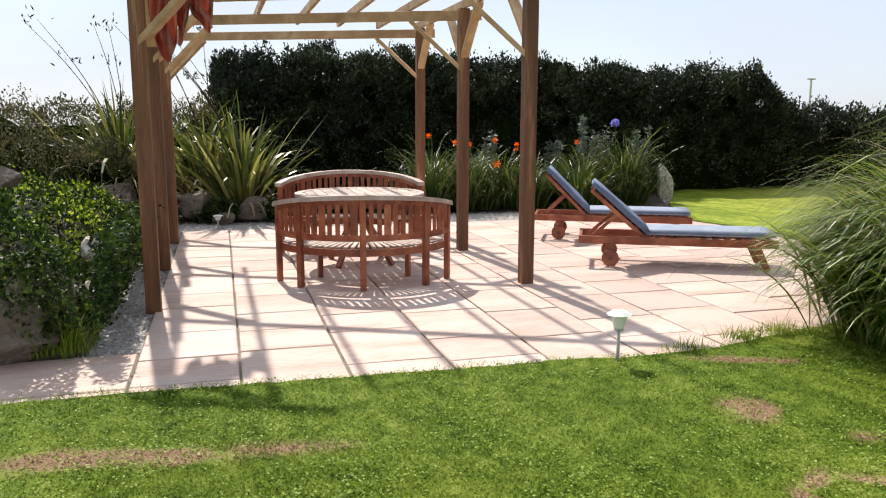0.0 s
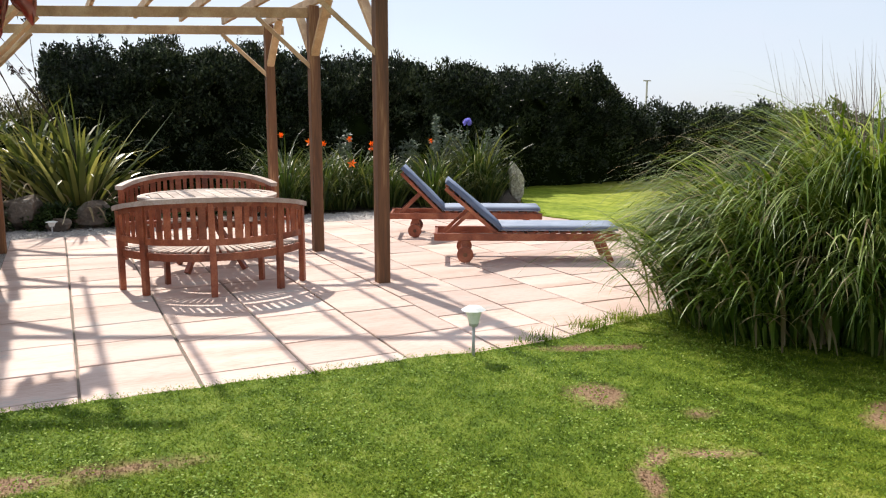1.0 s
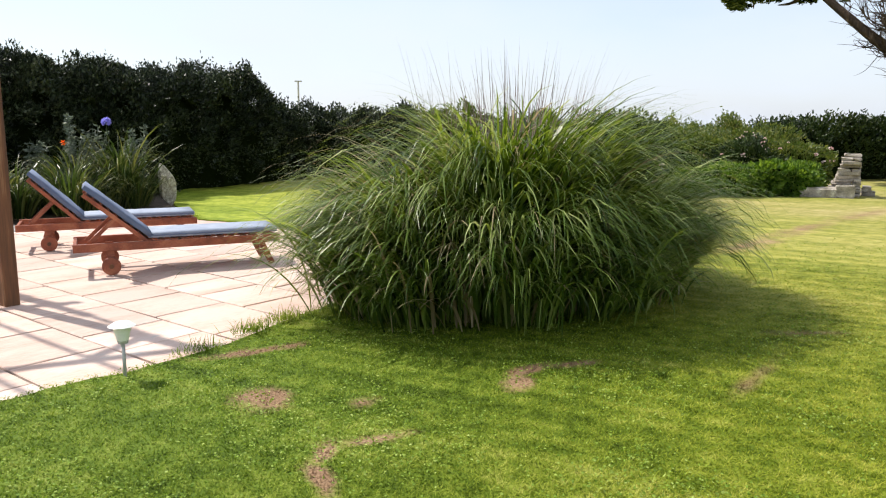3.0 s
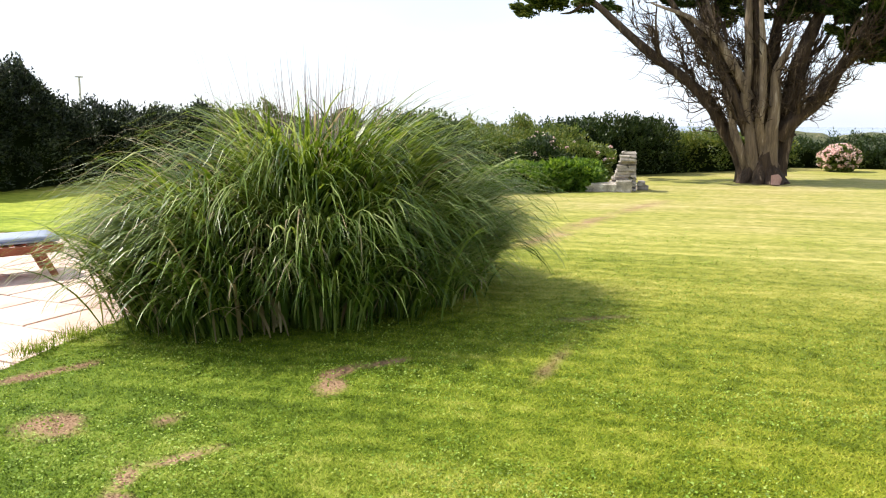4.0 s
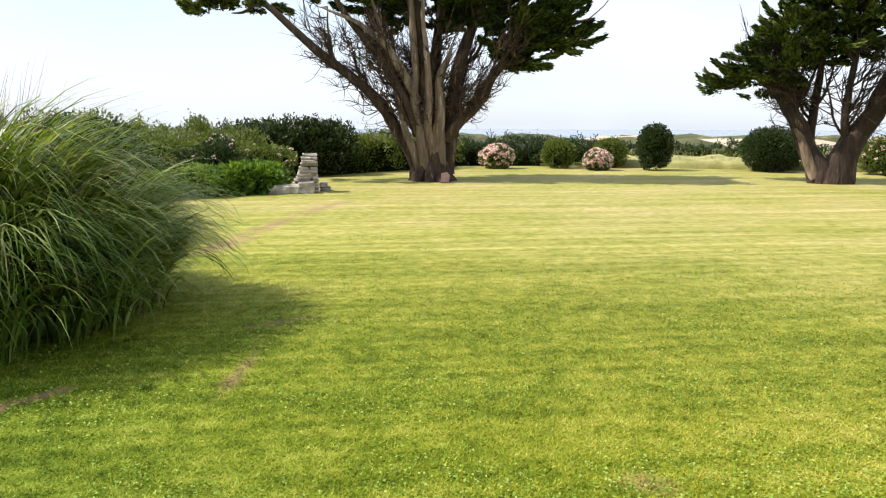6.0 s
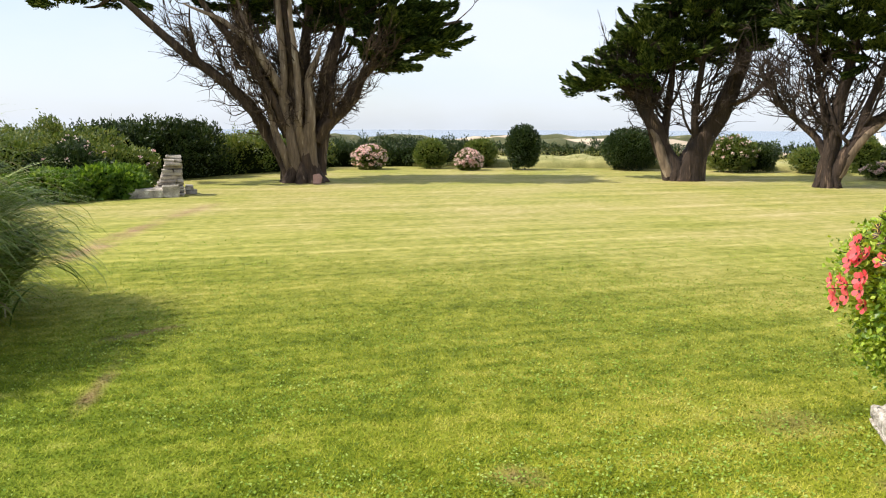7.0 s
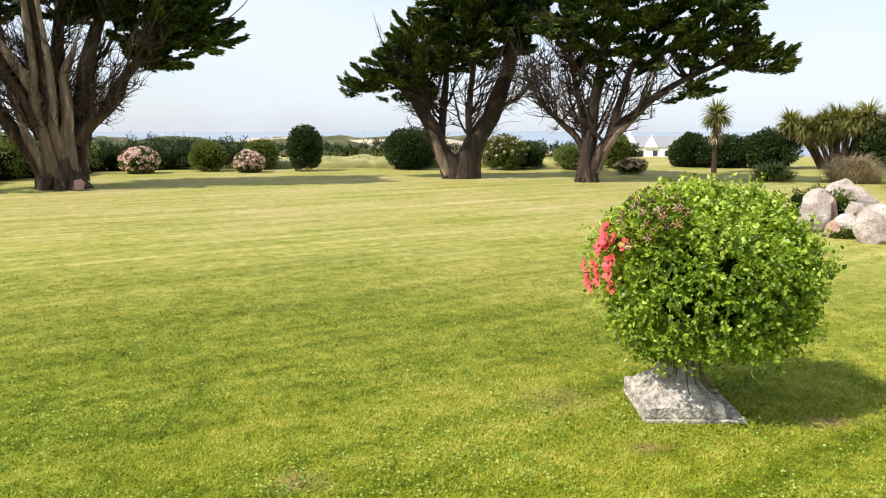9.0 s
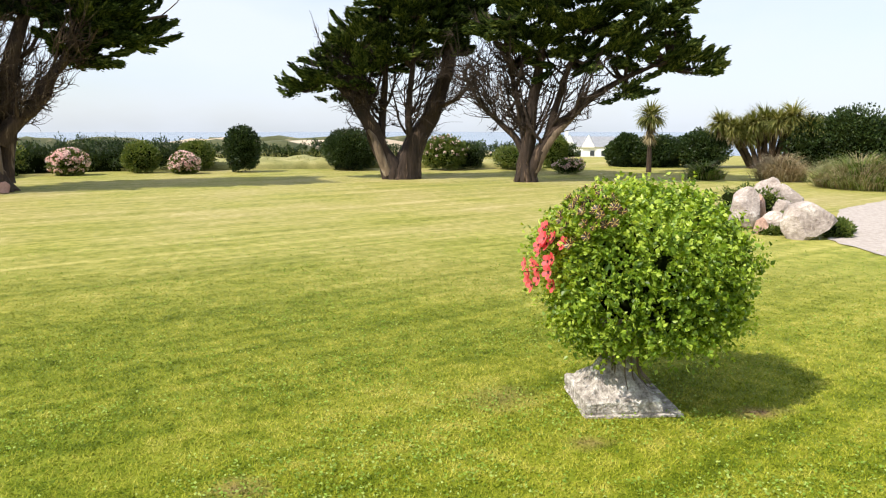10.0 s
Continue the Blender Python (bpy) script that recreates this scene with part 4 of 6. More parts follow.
# ---- planting round the patio ----
def pampas(at, spread, height, count, seed, name="pampas_grass", label="large green pampas grass clump with arching blades", dry=0.06, plume=True, wmax=0.014, mat=None):
    """Blades spring from a broad crown and arch outwards; the outer ones sweep to the ground."""
    g = np.random.default_rng(seed)
    ob = thing(name, label, "grass clump", at)
    rx, ry = spread
    mat = mat or PAMPAS_LEAF
    for part_name, n, m in (("blades", count, mat), ("dry_blades", int(count * dry), STRAW_LEAF)):
        # the crown is made of tufts; the blades of one rise together and hook over on the same side
        k = 420
        ta, tq, tl, td = g.uniform(0, 2 * math.pi, k), np.sqrt(g.uniform(0, 1, k)), g.uniform(0, 1, k), g.uniform(1.9, 2.6, k)
        tq = np.where(g.uniform(0, 1, k) < 0.45, 0.72 + 0.28 * tq, tq)
        lean = g.normal(0, 0.45, k)
        i = g.integers(k, size=n)
        q = tq[i]
        base = np.stack([np.cos(ta[i]) * q * rx * 0.64, np.sin(ta[i]) * q * ry * 0.66, 0 * q], 1)
        base[:, :2] += g.normal(0, 0.05, (n, 2))
        az2 = np.arctan2(base[:, 1] / ry, base[:, 0] / rx) + lean[i] + g.normal(0, 0.22, n)
        e0 = np.clip(1.54 - 0.22 * q**2 + g.normal(0, 0.08, n), 0.7, 1.57)
        L = height * (1.44 - q**2 * (0.40 + 0.55 * tl[i])) * g.uniform(0.74, 1.0, n)
        droop = td[i] + g.normal(0, 0.2, n)
        # shorter outer tufts at every height of the skirt
        low = (g.uniform(0, 1, k) < 0.45)[i]
        out = (g.uniform(0.9, 1.26, k) / np.maximum(tq, 0.3))[i]
        base[low, :2] *= out[low, None]
        L = np.where(low, height * (0.28 + 0.5 * tl[i]) * g.uniform(0.8, 1.1, n), L)
        e0 = np.where(low, np.clip(g.normal(1.36, 0.12, n), 0.8, 1.57), e0)
        droop = np.where(low, td[i] - 0.2 + g.normal(0, 0.2, n), droop)
        # stiffer young blades stand straight out round the sides
        stiff = (g.uniform(0, 1, k) < 0.15)[i] & (q > 0.55)
        e0 = np.where(stiff, np.clip(g.normal(1.0, 0.16, n), 0.75, 1.4), e0)
        droop = np.where(stiff, g.uniform(0.5, 1.5, n), droop)
        L = np.where(stiff, height * g.uniform(0.4, 0.66, n), L)
        V, F = strap_mesh(base, az2, e0, droop, L, np.full(n, wmax) * g.uniform(0.5, 1.3, n), seg=11, power=np.where(low, 1.6, 2.0), twist=g.normal(0, 0.6, n))
        raw(part_name, V, F, m, ob, kind="stuff")
    # near-black body whose colour stands in for shade inside the clump
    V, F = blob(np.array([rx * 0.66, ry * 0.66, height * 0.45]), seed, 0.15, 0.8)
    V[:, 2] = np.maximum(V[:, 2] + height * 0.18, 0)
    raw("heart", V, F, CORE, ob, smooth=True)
    if plume:
        n = 190
        az = g.uniform(0, 2 * math.pi, n)
        q = np.sqrt(g.uniform(0, 1, n)) * 0.75
        base = np.stack([np.cos(az) * q * rx * 0.6, np.sin(az) * q * ry * 0.6, 0 * az + height * 0.6], 1)
        V, F = strap_mesh(base, az, g.normal(1.42, 0.12, n), g.uniform(0, 0.45, n), height * g.uniform(0.3, 0.62, n), np.full(n, 0.0075), seg=5)
        raw("plume_stems", V, F, PLUME, ob, kind="stuff")
    return ob


pampas((4.46, 5.72, 0), (2.15, 1.35), 1.92, 11500, 11, wmax=0.031, dry=0.06)


def flax(at, count, length, seed):
    g = np.random.default_rng(seed)
    ob = thing("flax_plant", "variegated yellow-green flax with tall stiff sword leaves", "flax", at, 0, "flax clumps")
    n = count
    az = g.uniform(0, 2 * math.pi, n)
    q = g.uniform(0, 1, n)
    base = np.stack([np.cos(az) * 0.3 * q, np.sin(az) * 0.3 * q, 0 * az], 1)
    e0 = 1.5 - 0.62 * q + g.normal(0, 0.1, n)
    droop = np.where(g.uniform(0, 1, n) < 0.68, g.uniform(0.9, 2.3, n), g.uniform(0.05, 0.5, n))
    V, F = strap_mesh(base, az, e0, droop, length * g.uniform(0.55, 1.1, n), g.uniform(0.06, 0.115, n), seg=8, power=2.2, twist=g.normal(0, 0.7, n))
    raw("leaves", V, F, FLAX_LEAF, ob, kind="stuff")
    n = count // 4
    az = g.uniform(0, 2 * math.pi, n)
    base = np.stack([np.cos(az) * 0.25, np.sin(az) * 0.25, 0 * az], 1)
    V, F = strap_mesh(base, az, g.normal(1.0, 0.3, n), g.uniform(1.2, 2.4, n), length * g.uniform(0.35, 0.8, n), g.uniform(0.03, 0.06, n), seg=7, power=1.6, twist=g.normal(0, 0.8, n))
    raw("dead_leaves", V, F, STRAW_LEAF, ob, kind="stuff")
    # flower stalks with dark pods
    k = 4
    limbs, pods = [], []
    for i in range(k):
        a = g.uniform(1.6, 4.2)
        p = np.array([0.1, 0, 0.2])
        line = [p]
        for s in range(4):
            p = p + np.array([math.cos(a) * 0.16 * (s + 1), math.sin(a) * 0.1, length * 0.34])
            line.append(p)
            if s > 1:
                pods += [p + g.normal(0, 0.07, 3) for _ in range(5)]
        limbs.append((line, [0.014, 0.011, 0.008, 0.006, 0.003]))
    for one in limbs:
        V, F = tubes([one], 6, 0.02, seed)
        raw("flower_stalk", V, F, BARK, ob)
    V, F = leaf_mesh(np.array(pods), g.normal(size=(len(pods), 3)) + [0, 0, 1], 0.11, 0.03, g)
    raw("seed_pods", V, F, BARK, ob, kind="stuff")
    return ob


flax((-4.1, 13.1, 0.1), 120, 2.0, 21)
flax((-4.9, 13.6, 0.2), 90, 2.1, 23)
flax((-6.1, 12.9, 0.45), 130, 1.9, 22)


def daylilies(at, count, length, seed, bloom=2):
    g = np.random.default_rng(seed)
    ob = thing("daylily_clump", "clump of arching daylily leaves with orange flowers" if bloom else "clump of arching green strap leaves", "daylily", at, 0, "daylily bed")
    n = count
    az = g.uniform(0, 2 * math.pi, n)
    q = g.uniform(0, 1, n)
    base = np.stack([np.cos(az) * 0.28 * q, np.sin(az) * 0.28 * q, 0 * az], 1)
    V, F = strap_mesh(base, az, 1.5 - 0.35 * q + g.normal(0, 0.1, n), g.uniform(1.2, 3.0, n), length * g.uniform(0.5, 1.2, n), g.uniform(0.02, 0.04, n), seg=7, power=2.4, twist=g.normal(0, 0.5, n))
    raw("leaves", V, F, LILY_LEAF, ob, kind="stuff")
    for _ in range(bloom):
        a, r = g.uniform(0, 6.28), g.uniform(0.05, 0.4)
        top = np.array([r * math.cos(a), r * math.sin(a), length * g.uniform(0.95, 1.15)])
        V, F = tubes([([(0, 0, 0.1), top * [0.5, 0.5, 0.6], top], [0.007, 0.006, 0.004])], 5, 0.0, seed)
        st = raw("flower_stem", V, F, LILY_LEAF, ob)
        k = 6
        aa = np.linspace(0, 6.28, k, endpoint=False)
        face = g.normal(0, 0.5, 3) + [0, -0.5, 0.2]
        D = np.stack([np.cos(aa), 0 * aa, np.sin(aa)], 1) + face
        V, F = leaf_mesh(np.repeat(top[None], k, 0), D, 0.095, 0.045, g, 0.15)
        raw("flower", V, F, ORANGE, st, "bright orange petals")
    return ob


k = 0
for a in np.arange(0, 1.0001, 0.125):
    for row, (dy, ln) in enumerate(((0, 1.15), (0.6, 1.45))):
        x, y = -1.0 + a * 4.2 + R.normal(0, 0.12), 14.3 + a * 1.4 + dy + R.normal(0, 0.1)
        daylilies((x, y, -0.04), int(R.uniform(150, 300)), ln * R.uniform(0.66, 1.2), 40 + k, bloom=[1, 0, 2, 1, 1, 0, 2, 1, 0, 0, 1, 0][k % 12] if a < 0.65 else 0)
        k += 1


def tall_spires(at, seed, h, bloom=None):
    """Grey-green upright stems, whorled with small leaves."""
    g = np.random.default_rng(seed)
    ob = thing("tall_perennial", "tall grey-green leafy flower stems in the border", "perennial", at, 0, "border perennials")
    limbs, P, D = [], [], []
    for i in range(7):
        x, y = g.normal(0, 0.16, 2)
        hh = h * g.uniform(0.7, 1.05)
        limbs.append(([(x * 0.4, y * 0.4, 0), (x * 0.8, y * 0.8, hh * 0.5), (x, y, hh)], [0.009, 0.007, 0.004]))
        n = 55
        f = g.uniform(0.35, 1.0, n)
        P.append(np.stack([x * f, y * f, hh * f], 1))
        D.append(np.concatenate([g.normal(size=(n, 2)), g.uniform(-0.2, 0.9, (n, 1))], 1))
    for one in limbs:
        V, F = tubes([one], 5, 0.0, seed)
        raw("stem", V, F, GREY_LEAF, ob)
    V, F = leaf_mesh(np.concatenate(P), np.concatenate(D), 0.11, 0.04, g)
    raw("leaves", V, F, GREY_LEAF, ob, kind="stuff")
    return ob


for i, (x, y, h) in enumerate([(2.0, 15.9, 1.75), (2.45, 16.3, 1.5), (0.2, 15.8, 1.45), (3.2, 16.2, 1.6), (1.5, 16.2, 1.3)]):
    tall_spires((x, y, -0.04), 70 + i, h)


def globe_flower(at, h):
    g = np.random.default_rng(5)
    ob = thing("agapanthus", "single violet-blue globe flower on a tall stem", "flower", at)
    V, F = tubes([([(0, 0, 0), (0.03, 0, h * 0.5), (0, 0, h)], [0.011, 0.009, 0.007])], 6, 0.0, 1)
    raw("stem", V, F, LILY_LEAF, ob)
    d = sphere_dirs(160, g, -0.7)
    V, F = leaf_mesh(d * 0.04 + [0, 0, h], d + g.normal(0, 0.25, d.shape), 0.06, 0.028, g)
    raw("flower", V, F, BLUE_PETAL, ob)
    return ob


globe_flower((2.62, 15.8, -0.04), 1.62)

# a leaning pale stone at the end of the border
V, F = rock_mesh((0.22, 0.09, 0.5), 31)
V[:, 2] -= V[:, 2].min()
ob = raw("standing_stone", V, F, LICHEN)
ob.matrix_basis = pose(3.72, 15.8, -0.06, 0, -12, 10)
tagged(ob, "upright grey weathered stone slab by the border", "stone")

# ---- the bank with rocks and ivy beside the patio ----
def ivy_bank():
    g = np.random.default_rng(90)
    ob = thing("ivy_bank", "raised rockery bank overgrown with glossy green ivy", "ivy", (0, 0, 0))
    n = 46000
    a = g.uniform(-5.5, -1.02, n)
    b = g.uniform(5.85, 11.0, n)

    def top(a, b):
        P = np.stack([a, b, 0 * a], 1)
        edge = np.minimum(np.clip((-0.98 - a) / 0.45, 0, 1), np.clip((b - 5.72) / 0.5, 0, 1))
        back = np.clip((b - 7.5) / 3.5, 0, 1)
        return (0.80 - 0.22 * back + 0.24 * waves(P, 1.1, 3) + 0.08 * np.clip(-2 - a, 0, 2)) * edge**0.45

    A, B = np.meshgrid(np.linspace(-5.6, -0.98, 48), np.linspace(5.72, 11.2, 56), indexing="ij")
    Z = top(A.ravel(), B.ravel()) * 0.9 - 0.05
    V = np.stack([NA[0] * A.ravel() + UA[0] * B.ravel(), NA[1] * A.ravel() + UA[1] * B.ravel(), Z], 1)
    q = np.arange(47)[:, None] * 56 + np.arange(55)[None]
    raw("earth", V, np.stack([q, q + 56, q + 57, q + 1], -1).reshape(-1, 4), SOIL, ob, smooth=True)
    z = top(a, b)
    # leaves over the top
    P = np.stack([NA[0] * a + UA[0] * b, NA[1] * a + UA[1] * b, z + np.abs(g.normal(0, 0.06, n))], 1)
    # leaves hanging down the two faces
    m = 27000
    s = g.uniform(0, 1, m)
    front = s < 0.55
    a2 = np.where(front, g.uniform(-5.0, -1.0, m), -0.98 + g.normal(0, 0.05, m))
    b2 = np.where(front, 5.72 + g.normal(0, 0.05, m), g.uniform(5.7, 10.8, m))
    gap = waves(np.stack([a2, b2, 0 * a2], 1), 0.9, 8) 
    zz = g.uniform(0.02, 1, m) ** 0.8 * (0.80 + 0.1 * gap)
    keep = (zz > 0.22 + 0.42 * gap) | (g.uniform(0, 1, m) < 0.2)
    bulge = 0.22 * np.clip(zz, 0, 1) * np.sin(np.clip(zz, 0, 1) * 2.6)
    a2, b2 = np.where(front, a2, a2 + bulge), np.where(front, b2 - bulge, b2)
    P2 = np.stack([NA[0] * a2 + UA[0] * b2, NA[1] * a2 + UA[1] * b2, zz], 1)[keep]
    out = np.where(front[:, None], [[-UA[0], -UA[1], 0.3]], [[NA[0], NA[1], 0.3]])[keep]
    PP = np.concatenate([P, P2])
    D = np.concatenate([g.normal(0, 0.7, (n, 3)) + [0, -0.2, 0.55], out + g.normal(0, 0.6, out.shape)])
    V, F = leaf_mesh(PP, D, g.uniform(0.025, 0.058, len(PP)), g.uniform(0.02, 0.042, len(PP)), g)
    raw("leaves", V, F, IVY_LEAF, ob, kind="stuff")
    # yellow-green leaves over the top, denser away from the front edge
    m = 15000
    a, b = g.uniform(-5.4, -1.15, m), g.uniform(6.1, 10.6, m)
    keep = waves(np.stack([a, b, 0 * a], 1), 0.7, 14) + 0.25 * np.clip(b - 6.3, 0, 1.2) + g.normal(0, 0.25, m) > 0.12
    a, b = a[keep], b[keep]
    P = np.stack([NA[0] * a + UA[0] * b, NA[1] * a + UA[1] * b, top(a, b) + np.abs(g.normal(0.05, 0.05, len(a)))], 1)
    V, F = leaf_mesh(P, g.normal(0, 0.7, (len(a), 3)) + [0, 0, 0.8], g.uniform(0.025, 0.06, len(a)), g.uniform(0.018, 0.04, len(a)), g)
    raw("top_leaves", V, F, MINT_LEAF, ob, "yellow-green leaves over the top", kind="stuff")
    return ob


ivy_bank()
for i, (a, b, z, r, t, mt) in enumerate([(-1.45, 5.72, -0.05, (0.42, 0.24, 0.24), 5, ROCK), (-2.3, 5.75, -0.05, (0.40, 0.22, 0.2), -12, ROCK), (-1.0, 6.15, 0.28, (0.09, 0.14, 0.09), 20, PALE_ROCK),
                                         (-0.98, 7.1, 0.42, (0.12, 0.2, 0.12), 0, PALE_ROCK), (-1.75, 6.3, 0.82, (0.14, 0.1, 0.09), 30, PALE_ROCK), (-2.9, 7.6, 0.75, (0.3, 0.26, 0.22), 10, ROCK),
                                         (-1.15, 8.6, -0.05, (0.2, 0.3, 0.3), 0, ROCK), (-1.9, 5.70, 0.28, (0.16, 0.1, 0.12), 10, PALE_ROCK), (-3.1, 5.72, -0.05, (0.5, 0.25, 0.34), 4, ROCK), (-2.6, 6.1, 0.72, (0.2, 0.16, 0.12), 25, PALE_ROCK), (-2.55, 6.6, 0.8, (0.2, 0.16, 0.16), 45, ROCK), (-1.35, 5.62, 0.40, (0.1, 0.07, 0.14), 10, PALE_ROCK), (-1.05, 6.6, 0.5, (0.08, 0.13, 0.16), 0, PALE_ROCK), (-1.5, 5.66, 0.0, (0.3, 0.2, 0.3), 12, ROCK), (-1.6, 7.2, 0.78, (0.18, 0.12, 0.12), 30, PALE_ROCK), (-2.2, 8.6, 0.8, (0.34, 0.25, 0.2), 30, ROCK)]):
    rock("rock", "weathered rock bedded in the ivy bank", pt(a, b, z), r, 200 + i, mt, TURN + t, "rockery stones")
for i, (x, y, r) in enumerate([(-4.75, 12.45, (0.42, 0.3, 0.34)), (-3.75, 12.65, (0.36, 0.28, 0.26)), (-5.7, 11.9, (0.45, 0.35, 0.4)), (-2.95, 12.75, (0.2, 0.2, 0.17)), (-4.2, 12.3, (0.26, 0.2, 0.14)), (-5.2, 12.0, (0.3, 0.25, 0.2)), (-3.2, 12.95, (0.3, 0.2, 0.2))]):
    rock("rock", "rounded brown boulder edging the flower bed", (x, y, -0.06), r, 230 + i, ROCK, 40 * i, "rockery stones")
for i, (x, y, r, h) in enumerate([(-4.35, 12.6, 0.4, 0.35), (-3.3, 12.75, 0.4, 0.4), (-5.3, 12.3, 0.45, 0.45), (-2.4, 13.3, 0.6, 0.5), (-6.3, 11.6, 0.5, 0.5), (-1.7, 14.0, 0.6, 0.55)]):
    shrub("low_plant", "low dark leafy plant between the boulders", "plant", (x, y, -0.05), (r, r, h), 900, 0.08, DARK_LEAF, 260 + i, 0.25, 0.4, group="rockery plants")
g2 = np.random.default_rng(33)
n = 400
az = g2.uniform(0, 6.28, n)
base = np.array(pt(-1.15, 5.75, 0.0))[None] + np.stack([g2.normal(0, 0.1, n), g2.normal(0, 0.07, n), 0 * az], 1)
V, F = strap_mesh(base, az, g2.normal(1.35, 0.15, n), g2.uniform(0.4, 1.5, n), g2.uniform(0.15, 0.42, n), np.full(n, 0.008), seg=5)
tagged(raw("grass_tuft", V, F, BLADE), "fresh green tuft of long grass by the rocks", "grass")

for tx, ty, tn in ((1.95, 5.72, 160), (2.3, 5.9, 220), (1.45, 5.42, 90)):
    az = g2.uniform(0, 6.28, tn)
    base = np.array([tx, ty, 0.0])[None] + np.stack([g2.normal(0, 0.09, tn), g2.normal(0, 0.04, tn), 0 * az], 1)
    V, F = strap_mesh(base, az, g2.normal(1.3, 0.2, tn), g2.uniform(0.4, 1.5, tn), g2.uniform(0.06, 0.16, tn), np.full(tn, 0.006), seg=4)
    tagged(raw("grass_tuft", V, F, BLADE), "longer grass tuft at the corner of the paving", "grass", "edge tufts")

# dry shrubby slope behind the rockery, and fallen leaves of the flax
hedge("heather_bank", "low tangled bank of scrub and heather", "scrub", [(-16, 15.5, 1.8, 1.6), (-11, 15.0, 1.75, 1.7), (-7.4, 15.6, 1.7, 1.5), (-5.5, 16.6, 1.75, 1.0)], 30000, 0.075, SCRUB_LEAF, 101)
hedge("scrub", "brown-green low scrub between the boulders", "scrub", [(-9.5, 10.2, 1.25, 1.0), (-7.2, 11.4, 1.2, 1.0), (-5.9, 13.0, 0.95, 0.8)], 16000, 0.065, SCRUB_LEAF, 102, lump=0.4, lump_size=1.0)

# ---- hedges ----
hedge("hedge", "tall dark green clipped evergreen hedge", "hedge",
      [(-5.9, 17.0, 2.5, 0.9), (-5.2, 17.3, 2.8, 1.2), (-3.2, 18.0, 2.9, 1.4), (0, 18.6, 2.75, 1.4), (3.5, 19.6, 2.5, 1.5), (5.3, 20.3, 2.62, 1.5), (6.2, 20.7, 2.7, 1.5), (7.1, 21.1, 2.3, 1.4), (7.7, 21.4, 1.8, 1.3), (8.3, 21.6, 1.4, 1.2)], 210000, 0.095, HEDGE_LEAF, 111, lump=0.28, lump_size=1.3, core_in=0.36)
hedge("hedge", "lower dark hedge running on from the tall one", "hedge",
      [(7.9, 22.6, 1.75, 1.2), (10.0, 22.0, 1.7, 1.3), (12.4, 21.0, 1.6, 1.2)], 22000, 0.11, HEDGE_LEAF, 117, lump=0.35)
hedge("hedge", "long uneven green hedge closing the lawn", "hedge",
      [(12.2, 21.1, 1.65, 1.3), (16.5, 18.8, 1.45, 1.3), (20.5, 16.4, 1.3, 1.3), (23.2, 14.8, 1.2, 1.2)], 40000, 0.11, BUSH_LEAF, 112, lump=0.35)
hedge("hedge", "dark clipped hedge end beside the old cypress", "hedge",
      [(19.6, 14.4, 1.35, 0.9), (22.0, 13.0, 1.42, 0.9), (23.3, 12.2, 1.38, 0.8)], 14000, 0.12, DARK_LEAF, 113)
hedge("hedge", "tan-green loose hedge behind the cypress", "hedge", [(23.6, 12.6, 1.15, 0.8), (26.0, 11.3, 1.05, 0.8), (28.2, 10.4, 0.8, 0.7)], 12000, 0.11, BUSH_LEAF, 114)
hedge("hedge", "low clipped hedge at the end of the lawn", "hedge", [(28.6, 11.5, 0.8, 0.7), (30.6, 9.0, 0.8, 0.7), (31.0, 6.5, 0.76, 0.7), (31.3, 4.6, 0.7, 0.6)], 15000, 0.10, DARK_LEAF, 115)
hedge("hedge", "distant low field hedge", "hedge", [(39, 14, 0.55, 0.6), (41, 6, 0.5, 0.6), (42, -3, 0.45, 0.6), (42, -14, 0.45, 0.6)], 16000, 0.16, DARK_LEAF, 116)
hedge("rough_bank", "low bank of rough tan-green grass past the lawn", "grass bank", [(32.0, 7.5, 0.25, 1.6), (32.2, 4.2, 0.4, 1.7), (32.7, 1, 0.42, 1.8), (32.8, -3, 0.4, 1.8), (32.4, -6, 0.38, 1.6), (31.8, -9, 0.3, 1.5)], 9000, 0.05, BANK_GRASS, 119, lump=0.1, core_in=0.03, core_mat=BANK_TURF)

# loose shrubs before the long hedge
SH = [(10.2, 13.8, 1.5, 1.3, 1.25), (12.0, 14.6, 1.6, 1.3, 1.45), (14.0, 14.2, 1.8, 1.3, 1.75), (15.8, 13.4, 1.2, 1.0, 1.35), (17.4, 12.9, 1.3, 1.0, 1.3), (12.6, 12.4, 0.9, 0.8, 0.8), (18.6, 13.3, 1.1, 0.9, 1.35), (17.2, 11.5, 0.95, 0.8, 1.0), (16.2, 12.0, 0.9, 0.8, 1.1)]
for i, (x, y, rx, ry, h) in enumerate(SH):
    shrub("shrub", "loose green flowering shrub in the lawn border", "shrub", (x, y, 0), (rx, ry, h), 6500, 0.10, [BUSH_LEAF, BUSH_LEAF, DARK_LEAF][i % 3], 120 + i, 0.28, 0.9,
          flowers=(26, 0.07, 8, PINK) if i in (1, 4, 5, 7, 8) else None, group="border shrubs")
for i, (x, y, r, h) in enumerate([(14.6, 11.2, 0.75, 0.62), (15.4, 10.8, 0.7, 0.66), (13.8, 11.7, 0.6, 0.5), (15.75, 10.4, 0.5, 0.55), (16.3, 10.7, 0.6, 0.62), (15.1, 10.75, 0.5, 0.45)]):
    shrub("leafy_plant", "bright green broad-leaved plant at the lawn edge", "plant", (x, y, 0), (r, r * 0.8, h), 2600, 0.13, CHARD_LEAF, 140 + i, 0.2, 0.5, aspect=0.7, group="leafy plants")


